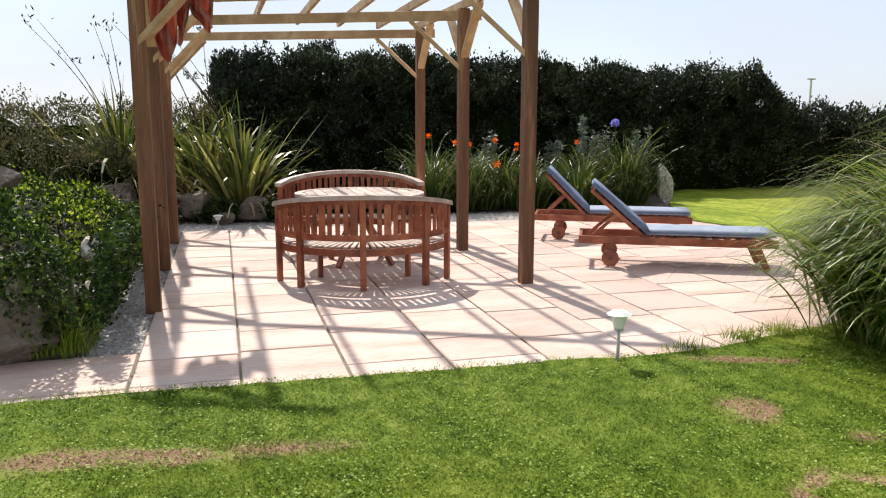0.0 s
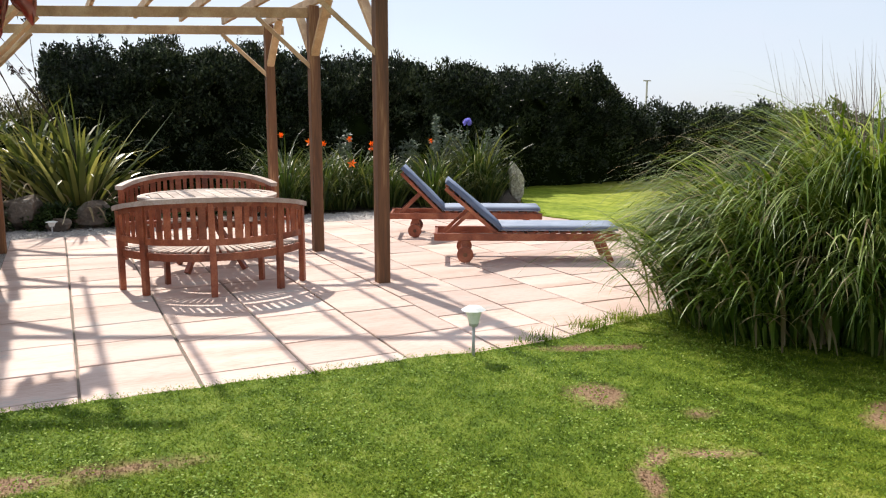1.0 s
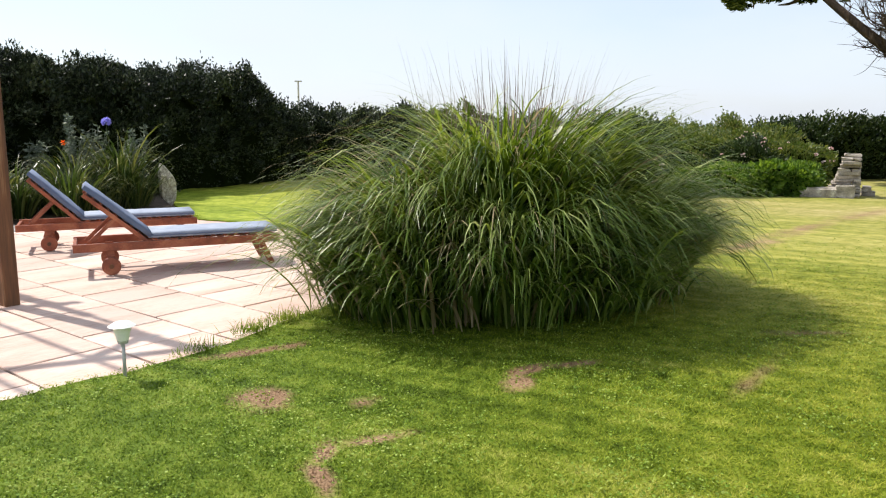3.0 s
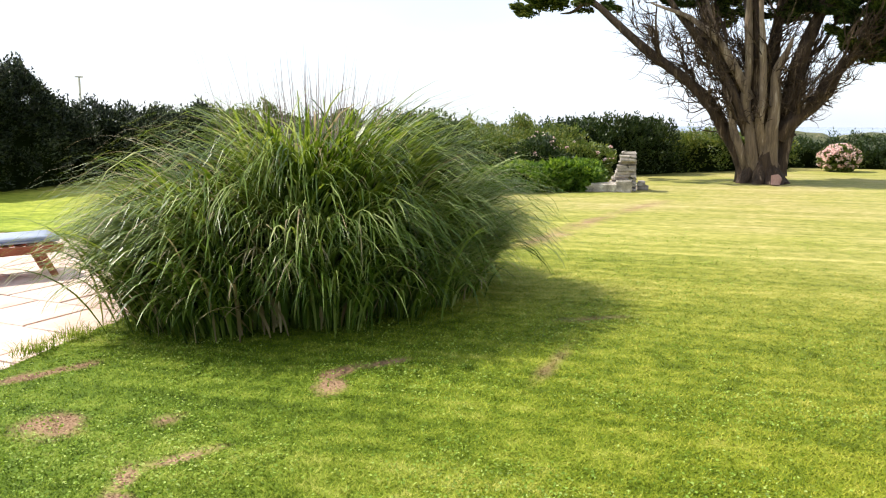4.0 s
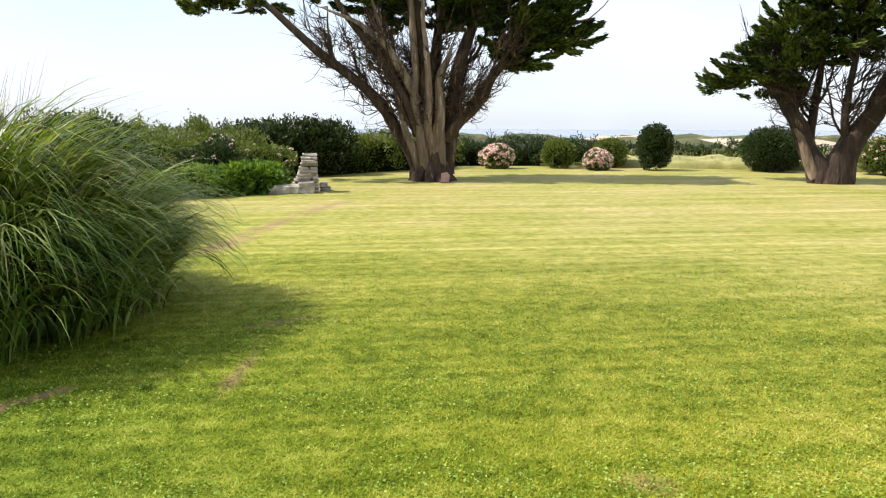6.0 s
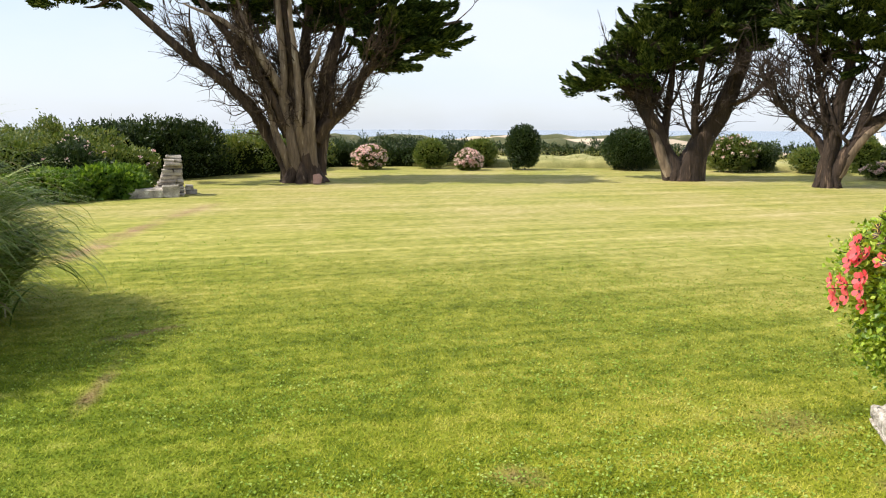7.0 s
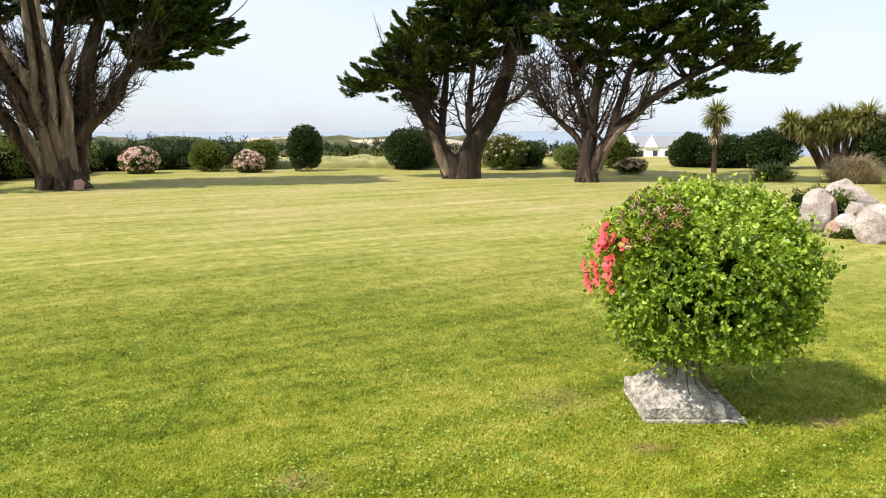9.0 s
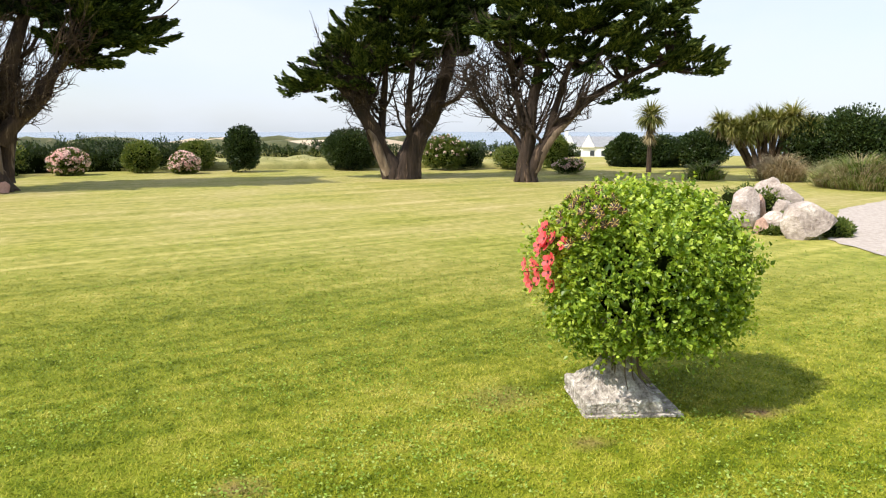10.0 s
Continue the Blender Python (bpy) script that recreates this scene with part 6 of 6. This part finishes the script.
cordyline((26.8, -11.6, 0), 1, 2.15, 0.8, 601)
cordyline((28.45, -17.2, 0), 16, 2.25, 0.82, 602)
pampas((19.0, -14.1, 0), (1.5, 1.1), 1.02, 5200, 612, "tussock_grass", "brown-green dry tussock grass by the drive", 0.8, False, 0.016)
pampas((21.9, -13.7, 0), (0.85, 0.7), 0.95, 2200, 613, "tussock_grass", "straw-coloured tussock grass above the boulders", 0.6, False, 0.016, STRAW_LEAF)
pampas((22.8, -11.7, 0), (0.6, 0.6), 0.72, 900, 614, "tussock_grass", "green-brown tussock grass at the lawn edge", 0.3, False, 0.016)

# ---- boulders and drive ----
# x, y, half width, height over the ground, turn, reddish or pale
BO = [(10.57, -7.0, 0.36, 0.54, 20, 0), (11.69, -6.7, 0.225, 0.66, 12, 0), (11.88, -6.97, 0.16, 0.52, 50, 1), (11.16, -6.83, 0.165, 0.33, 70, 0), (11.04, -6.61, 0.12, 0.25, 15, 1),
      (11.77, -7.37, 0.165, 0.44, 130, 0), (12.2, -7.61, 0.31, 0.68, 75, 0), (12.92, -7.79, 0.27, 0.74, 40, 0), (12.3, -7.1, 0.3, 0.42, 160, 1), (12.9, -8.1, 0.28, 0.4, 95, 0), (11.4, -7.5, 0.2, 0.2, 10, 1)]
RED_ROCK = surface("reddish_granite", (0.20, 0.11, 0.075), (0.44, 0.29, 0.22), 0.85, 4, 25, 1.0, spot=(0.62, 0.54, 0.47), bump_size=0.03)
for i, (x, y, a, h, turn, red) in enumerate(BO):
    V, F = rock_mesh((1, 1, 1), 640 + i)
    V = (V - (V.max(0) + V.min(0)) / 2) / (np.ptp(V, axis=0) / 2) * [a, a * 1.1, h / 2 + 0.05] + [0, 0, h / 2 - 0.05]
    ob = raw("boulder", V, F, RED_ROCK if red else PALE_ROCK)
    ob.matrix_basis = pose(x, y, 0, 0, 0, turn)
    tagged(ob, "reddish weathered granite boulder beside the drive" if red else "pale pinkish granite boulder beside the drive", "boulder", "boulders by the drive")
for i, (x, y, r, h) in enumerate([(11.3, -7.25, 0.22, 0.3), (12.1, -7.3, 0.3, 0.55), (10.55, -7.5, 0.16, 0.2), (11.0, -6.75, 0.2, 0.1), (12.3, -6.5, 0.4, 0.3), (13.2, -7.6, 0.5, 0.55), (10.9, -7.75, 0.2, 0.22)]):
    shrub("low_plant", "low green weedy plant growing between the boulders", "plant", (x, y, -0.02), (r, r, h), 700, 0.07, BUSH_LEAF, 660 + i, 0.25, 0.3, group="plants between the boulders")
bm = bmesh.new()
c = [(4.0, -6.4), (8.83, -6.95), (10.35, -7.2), (11.75, -8.3), (14.0, -10.0), (15.55, -12.2), (17.0, -15.5), (14.0, -19.0), (8.0, -15.0), (4.0, -10.0)]
bm.faces.new([bm.verts.new((x, y, 0.012)) for x, y in dense(c, 0.25, np.random.default_rng(64), 0.02)])
tagged(part("drive", bm, DRIVE, None, kind="structure"), "pale gravel drive curving past the boulders", "drive")


# ---- urn of flowers on the lawn ----
def urn():
    ob = thing("stone_urn", "lichen-covered stone urn on a square plinth", "urn", (4.425, -1.745, 0), -5)
    bm = bar(bmesh.new(), (-0.275, -0.02, 0.008), (0.25, -0.02, 0.008), 0.56, 0.02, 0.004)
    part("base_slab", bm, LICHEN, ob, "thin worn slab flush with the grass")
    bm = bmesh.new()
    rings = [(0.255, 0.018), (0.26, 0.03), (0.258, 0.082), (0.245, 0.096), (0.215, 0.104), (0.19, 0.125), (0.155, 0.16), (0.12, 0.20), (0.10, 0.23), (0.085, 0.27)]
    prev, side = None, 10
    edge = [(-1 + 2 * k / side, -1) for k in range(side)] + [(1, -1 + 2 * k / side) for k in range(side)] + [(1 - 2 * k / side, 1) for k in range(side)] + [(-1, 1 - 2 * k / side) for k in range(side)]
    for r, z in rings:
        # the square rounds off towards the neck
        k = max(0.0, (0.16 - r) / 0.07)
        cur = []
        for x, y in edge:
            d = math.hypot(x, y)
            f = (1 - k) + k * 1.08 / d
            cur.append(bm.verts.new((x * r * f + random.uniform(-0.003, 0.003), y * r * f * 0.84 + 0.035 + random.uniform(-0.006, 0.006), z + random.uniform(-0.006, 0.006))))
        if prev:
            for k in range(len(edge)):
                bm.faces.new((prev[k - 1], prev[k], cur[k], cur[k - 1]))
        prev = cur
    bm.faces.new(prev)
    part("plinth", bm, LICHEN, ob)
    # dry stems that have grown down round the neck
    for k in range(9):
        a = 2.2 + 2.6 * k / 8 + random.uniform(-0.15, 0.15)
        c, s2 = math.cos(a), math.sin(a)
        V, F = tubes([([(c * 0.2, s2 * 0.2, 0.44), (c * 0.12, s2 * 0.12, 0.33), (c * 0.13, s2 * 0.13, 0.2), (c * 0.19, s2 * 0.19, 0.13)], [0.006, 0.006, 0.005, 0.003])], 5, 0.1, 900 + k)
        raw("dry_stem", V, F, DEAD, ob)
    prof = [(0.085, 0.22), (0.10, 0.245), (0.075, 0.28), (0.068, 0.32), (0.11, 0.35), (0.19, 0.40), (0.24, 0.48), (0.26, 0.53), (0.285, 0.555), (0.25, 0.555)]
    V, F, n = [], [], 28
    for r, z in prof:
        V += [(r * math.cos(2 * math.pi * k / n), r * math.sin(2 * math.pi * k / n), z) for k in range(n)]
    for j in range(len(prof) - 1):
        F += [(j * n + k, j * n + (k + 1) % n, (j + 1) * n + (k + 1) % n, (j + 1) * n + k) for k in range(n)]
    raw("bowl", V, F, LICHEN, ob, smooth=True)
    return ob


urn()


def urn_plants():
    g = np.random.default_rng(70)
    ob = thing("urn_planting", "bushy bright green foliage spilling over the urn", "plant", (4.47, -1.90, 0.30))
    rad = np.array([0.51, 0.54, 0.46])

    def shell(d, k):
        P = d * rad
        P = P * (1 + 0.19 * waves(P, 0.36, 71))[:, None] * k
        return P + [0, 0, 0.44]

    # near-black core, painted as the shade among the leaves
    V, F = blob(rad * 0.72, 71, 0.12, 0.45)
    raw("core", V + [0, 0, 0.44], F, CORE, ob, smooth=True)
    # sprigs: short stems with pairs of small round leaves
    s = 4300
    d = sphere_dirs(s, g, -0.85)
    root = shell(d, g.uniform(0.78, 0.98, s)[:, None])
    grow = unit(d + [0, 0, 0.25] + g.normal(0, 0.35, (s, 3)))
    per = 9
    f = np.linspace(0.1, 1, per)
    ln = g.uniform(0.07, 0.17, s)
    P = root[:, None] + grow[:, None] * (ln[:, None] * f[None])[..., None]
    side = g.normal(size=(s, per, 3))
    D = unit(np.cross(np.broadcast_to(grow[:, None], side.shape), side)) + grow[:, None] * 0.5
    P, D = P.reshape(-1, 3), D.reshape(-1, 3)
    size = g.uniform(0.016, 0.04, len(P))
    V, F = leaf_mesh(P, D, size, size * 0.75, g, 0.15)
    raw("leaves", V, F, MINT_LEAF, ob, kind="stuff")
    # hanging sprigs under the rim
    m = 500
    a = g.uniform(0, 6.28, m)
    r = g.uniform(0.32, 0.56, m)
    Q = np.stack([np.cos(a) * r, np.sin(a) * r, g.uniform(0.0, 0.3, m)], 1)
    V, F = leaf_mesh(Q, g.normal(0, 0.6, (m, 3)) + [0, 0, -0.4], 0.034, 0.024, g, 0.15)
    raw("trailing_leaves", V, F, MINT_LEAF, ob, kind="stuff")

    def blooms(name, centres, petals, size, material, label, star=False):
        for c in centres:
            k = petals
            out = unit(np.array(c) - [0, 0, 0.44])
            u = unit(np.cross(out, [0, 0, 1.0]))
            v = np.cross(out, u)
            aa = np.linspace(0, 2 * math.pi, k, endpoint=False) + g.uniform(0, 1)
            D = np.cos(aa)[:, None] * u + np.sin(aa)[:, None] * v + out * 0.45
            V, F = [], []
            for j in range(k):
                t = unit(D[j])
                sd = np.cross(t, out)
                c0 = np.array(c)
                pts = [c0, c0 + t * size * 0.7 - sd * size * 0.42, c0 + t * size - sd * size * 0.2, c0 + t * size + sd * size * 0.2, c0 + t * size * 0.7 + sd * size * 0.42]
                b = len(V)
                V += pts
                F += [(b, b + 1, b + 2), (b, b + 2, b + 3), (b, b + 3, b + 4)]
            flower = raw(name, V, F, material, ob, label)
            if not star:
                V, F = [], []
                for j in range(k):
                    t, t2 = unit(D[j]), unit(D[(j + 1) % k])
                    b = len(V)
                    V += [np.array(c) + out * 0.004, np.array(c) + t * size * 0.24 + out * 0.004, np.array(c) + t2 * size * 0.24 + out * 0.004]
                    F += [(b, b + 1, b + 2)]
                raw("throat", V, F, DARK_PETAL, flower, "dark flower throat")
            if star:
                V, F = [], []
                for j in range(k):
                    t = unit(D[j])
                    sd = np.cross(t, out)
                    b = len(V)
                    V += [c0 + out * 0.003 - t * 0.002, c0 + t * size * 0.95 - sd * size * 0.08 + out * 0.004, c0 + t * size * 0.95 + sd * size * 0.08 + out * 0.004]
                    F += [(b, b + 1, b + 2)]
                raw("star", V, F, YELLOW, flower)

    # the petunias' own small dark leaves, on thin stems that reach out past the rest
    m = 1500
    d = unit(np.stack([g.uniform(-0.7, 0.3, m), g.uniform(0.55, 1.1, m), g.uniform(-0.15, 1.1, m)], 1))
    P = d * rad * g.uniform(1.0, 1.3, m)[:, None] + [0, 0, 0.44]
    V, F = leaf_mesh(P, d + g.normal(0, 0.7, (m, 3)), g.uniform(0.02, 0.042, m), g.uniform(0.012, 0.024, m), g, 0.15)
    raw("petunia_leaves", V, F, MINT_LEAF, ob, kind="stuff")
    for k in range(26):
        d = unit(np.array([g.uniform(-0.6, 0.3), g.uniform(0.5, 1.1), g.uniform(0.0, 1.1)]))
        a, b = d * rad * 0.8, d * rad * g.uniform(1.15, 1.35) + [0, 0, 0.03]
        V, F = tubes([([a + [0, 0, 0.44], (a + b) / 2 + [0, 0, 0.46], b + [0, 0, 0.44]], [0.004, 0.003, 0.002])], 5, 0.0, 950 + k)
        raw("petunia_stem", V, F, DARK_LEAF, ob)
    # coral petunias low on one side, dark yellow-starred ones above them
    C = []
    for _ in range(24):
        d = unit(np.array([g.uniform(-0.45, 0.05), g.uniform(0.95, 1.1), g.uniform(-0.05, 0.62)]))
        C.append(d * rad * g.uniform(1.16, 1.36) + [0, 0, 0.44])
    blooms("petunia", C, 5, 0.044, CORAL, "coral-red petunia")
    C = []
    for _ in range(70):
        d = unit(np.array([g.uniform(-0.7, 0.3), g.uniform(0.38, 1.1), g.uniform(0.45, 1.2)]))
        C.append(d * rad * g.uniform(1.12, 1.3) + [0, 0, 0.44])
    blooms("petunia", C, 5, 0.031, DARK_PETAL, "black-maroon petunia with yellow star", True)
    return ob


urn_plants()


# ---- distance ----
def white_house(at, turn):
    ob = thing("white_house", "white rendered house with slate roof in the distance", "house", at, turn)
    part("wall", bar(bmesh.new(), (-6, 0, 1.6), (6, 0, 1.6), 6, 3.4, 0.0), RENDER_WALL, ob)
    bm = bmesh.new()
    a = [bm.verts.new(p) for p in ((-6.3, -3.3, 3.3), (6.3, -3.3, 3.3), (6.3, 3.3, 3.3), (-6.3, 3.3, 3.3), (-6.3, 0, 5.6), (6.3, 0, 5.6))]
    for f in ((0, 1, 5, 4), (2, 3, 4, 5), (1, 2, 5), (3, 0, 4), (3, 2, 1, 0)):
        bm.faces.new([a[k] for k in f])
    roof = part("roof", bm, SLATE, ob)
    part("chimney", bar(bmesh.new(), (-4.5, 0, 4.0), (-4.5, 0, 6.8), 0.8, 0.8, 0.02, up=(1, 0, 0)), RENDER_WALL, roof)
    for x in (-3.6, 0.6):
        bm = bmesh.new()
        a = [bm.verts.new(p) for p in ((x - 1.5, -3.5, 3.2), (x + 1.5, -3.5, 3.2), (x, -3.5, 5.9), (x - 1.5, 0.5, 3.2), (x + 1.5, 0.5, 3.2), (x, 0.5, 5.9))]
        for f in ((0, 1, 2), (5, 4, 3), (0, 2, 5, 3), (1, 4, 5, 2), (0, 3, 4, 1)):
            bm.faces.new([a[k] for k in f])
        part("gable", bm, RENDER_WALL, ob)
    for x in (-4, -1.5, 1.5, 4):
        w = part("window", bar(bmesh.new(), (x - 0.5, -3.03, 1.9), (x + 0.5, -3.03, 1.9), 0.08, 1.2, 0.0), WINDOW, ob)
        part("sill", bar(bmesh.new(), (x - 0.6, -3.08, 1.25), (x + 0.6, -3.08, 1.25), 0.2, 0.08, 0.0), RENDER_WALL, w)
    return ob


white_house((171.3, -59.2, -6.0), -112)
# sandy ridge and scrubby dunes towards the sea
for i, (x, y, rx, ry, h, m) in enumerate([(235, 38, 10, 60, 6.5, SAND), (240, -12, 8, 45, 6.0, SAND), (215, 60, 12, 40, 6.9, SCRUB), (222, 20, 9, 26, 6.4, SCRUB), (250, 5, 10, 60, 7.0, SCRUB), (200, 78, 14, 22, 7.4, SCRUB)]):
    V, F = blob(np.array([rx, ry, h]), 700 + i, 0.2, 20, 4)
    ob = raw("dune", V, F, m, None, smooth=True)
    ob.matrix_basis = pose(x, y, -8.5)
    tagged(ob, "far sandy dune ridge" if m is SAND else "far scrub-covered dune", "dune", "dunes", "structure")
# a thin mast far behind the hedge
ob = thing("mast", "thin distant lamp mast", "mast", (24.2, 60, 0))
part("pole", bar(bmesh.new(), (0, 0, -1), (0, 0, 4.75), 0.12, 0.12, 0.01, up=(1, 0, 0)), METAL, ob)
part("head", bar(bmesh.new(), (-0.3, 0, 4.75), (0.3, 0, 4.75), 0.12, 0.10, 0.01), METAL, ob)


# ---- grass blades, clover, gravel ----
def grass():
    g = np.random.default_rng(80)
    n = 900000
    d = 2.3 * (15.5 / 2.3) ** g.uniform(0, 1, n) ** 1.1
    a = np.radians(g.uniform(-52, 128, n))
    # an even cover over the nearest stretch, thinning out over the wider lawn
    even = 260000
    d[:even] = 9.5 * np.sqrt(g.uniform(0, 1, even))
    a[:even] = g.uniform(0, 2 * math.pi, even)
    P = np.stack([d * np.cos(a), d * np.sin(a), 0 * d], 1)
    keep = ~inside(P, EDGE) & (g.uniform(0, 1, n) < np.clip((15.5 - d) / 8.5, 0, 1))
    fade = np.clip((d - 2.3) / 0.9, 0, 1) * np.clip((np.degrees(a) + 52) / 9, 0, 1) * np.clip((128 - np.degrees(a)) / 9, 0, 1)
    fade[:even] = 1
    keep &= g.uniform(0, 1, n) < fade
    for x, y, rx, ry, deg, much in DRY:
        c, s = math.cos(radians(deg)), math.sin(radians(deg))
        u, v = (P[:, 0] - x) * c + (P[:, 1] - y) * s, -(P[:, 0] - x) * s + (P[:, 1] - y) * c
        keep &= ~(((u / rx) ** 2 + (v / ry) ** 2 < 1.0) & (g.uniform(0, 1, n) < 0.7 * much))
    P = P[keep]
    d = d[keep]
    n = len(P)
    h = g.uniform(0.006, 0.017, n) * np.clip((13.5 - d) / 8, 0.18, 1)
    w = 0.0044 * (0.8 + 0.24 * np.maximum(d, 2.5))
    az = g.uniform(0, 2 * math.pi, n)
    lean = np.stack([np.cos(az), np.sin(az), 0 * az], 1) * (g.uniform(0.006, 0.024, n) * (0.8 + 0.08 * d))[:, None]
    side = np.stack([-np.sin(az), np.cos(az), 0 * az], 1) * (w / 2)[:, None]
    V = np.stack([P - side, P + side, P + lean + np.stack([0 * h, 0 * h, h], 1)], 1).reshape(-1, 3)
    tagged(raw("grass", V, np.arange(3 * n).reshape(-1, 3), BLADE, None, kind="stuff"), "short mown grass blades of the lawn", "grass")
    # longer blades along the cut edge
    e = np.array(HOLE)
    e = e[(e[:, 0] > -4) & (e[:, 1] < 14)]
    k = 9000
    p = e[g.integers(len(e), size=k)] + g.normal(0, 0.035, (k, 2))
    az = g.uniform(0, 6.28, k)
    tuft = waves(np.c_[p, 0 * az], 1.0, 6)
    V, F = strap_mesh(np.c_[p, 0 * az], az, g.normal(0.85, 0.35, k), g.uniform(0.3, 1.6, k), g.uniform(0.015, 0.035, k) * (1 + 1.5 * np.clip(tuft, 0, 1)), np.full(k, 0.004), seg=3)
    tagged(raw("edge_grass", V, F, BLADE, None, kind="stuff"), "untrimmed grass along the patio edge", "grass")
    # clover leaves and heads
    k = 110000
    d = 2.4 * (12 / 2.4) ** g.uniform(0, 1, k)
    a = np.radians(g.uniform(-45, 125, k))
    P = np.stack([d * np.cos(a), d * np.sin(a), g.uniform(0.012, 0.03, k)], 1)
    ok = ~inside(P, EDGE) & (waves(P * [1, 1, 0], 1.1, 12) + g.normal(0, 0.35, k) > 0.05)
    P = P[ok]
    V, F = leaf_mesh(P, np.c_[g.normal(size=(len(P), 2)), np.zeros(len(P))], g.uniform(0.01, 0.022, len(P)), g.uniform(0.009, 0.016, len(P)), g, 0.1)
    tagged(raw("clover", V, F, CLOVER, None, kind="stuff"), "pale clover leaves among the grass", "clover")


grass()


def pebbles():
    g = np.random.default_rng(81)
    n = 9000
    a = np.where(g.uniform(0, 1, n) < 0.5, g.uniform(-1.3, -0.62, n), g.uniform(-2.4, 5.2, n))
    b = np.where(a < -0.62, g.uniform(5.72, 13.0, n), g.uniform(12.12, 13.4, n))
    c = np.stack([NA[0] * a + UA[0] * b, NA[1] * a + UA[1] * b, g.uniform(-0.045, -0.03, n)], 1)
    o = np.array([[1, 0, 0], [-1, 0, 0], [0, 1, 0], [0, -1, 0], [0, 0, 0.7], [0, 0, -0.5]])
    f = np.array([[0, 2, 4], [2, 1, 4], [1, 3, 4], [3, 0, 4]])
    s = g.uniform(0.008, 0.018, n)[:, None, None]
    V = c[:, None] + (o[None] + g.normal(0, 0.2, (n, 6, 3))) * s
    F = (np.arange(n)[:, None, None] * 6 + f[None]).reshape(-1, 3)
    tagged(raw("gravel", V.reshape(-1, 3), F, GRAVEL, None, kind="stuff"), "loose grey gravel stones beside the patio", "gravel")


pebbles()

# ---- paving slabs, each its own stone ----
SLABS = {}


def slab(a0, a1, b0, b1, g):
    gap = 0.009
    w, l = round(a1 - a0 - 2 * gap, 3), round(b1 - b0 - 2 * gap, 3)
    key = (round(w, 2), round(l, 2), int(g.integers(3)))
    if key not in SLABS:
        bm = bmesh.new()
        bmesh.ops.create_cube(bm, size=1)
        bmesh.ops.scale(bm, vec=(w, l, 0.03), verts=bm.verts)
        bmesh.ops.bevel(bm, geom=[e for e in bm.edges if all(v.co.z > 0 for v in e.verts)], offset=0.006, segments=1, affect="EDGES")
        for v in bm.verts:
            v.co.x += g.uniform(-0.004, 0.004)
            v.co.y += g.uniform(-0.004, 0.004)
        me = bpy.data.meshes.new("slab")
        bm.to_mesh(me)
        bm.free()
        me.materials.append(SLAB)
        SLABS[key] = me
    ob = new("slab", SLABS[key])
    ob.parent = patio
    x, y, _ = pt((a0 + a1) / 2, (b0 + b1) / 2)
    ob.matrix_basis = pose(x, y, -0.033 + g.uniform(0, 0.003), g.uniform(-0.12, 0.12), g.uniform(-0.12, 0.12), TURN)


g3 = np.random.default_rng(82)
cols = [-0.62, 0.06, 0.75, 1.44, 2.13, 2.82, 3.51, 4.20, 4.89, 5.58, 6.27, 6.96, 7.65]
for c0, c1 in zip(cols, cols[1:]):
    b = 3.6 + g3.uniform(0, 0.5)
    while b < 12.05:
        l = float(g3.choice([0.56, 0.69, 0.84], p=[0.3, 0.4, 0.3]))
        e = min(b + l, 12.08)
        if 12.08 - e < 0.25:
            e = 12.08
        slab(c0, c1, b, e, g3)
        b = e
for k, (b0, b1) in enumerate(((3.3, 4.12), (4.12, 4.92), (4.92, 5.70))):
    a = -0.62
    while a > -6:
        l = float(g3.choice([0.75, 0.84, 1.0]))
        slab(a - l, a, b0, b1, g3)
        a -= l
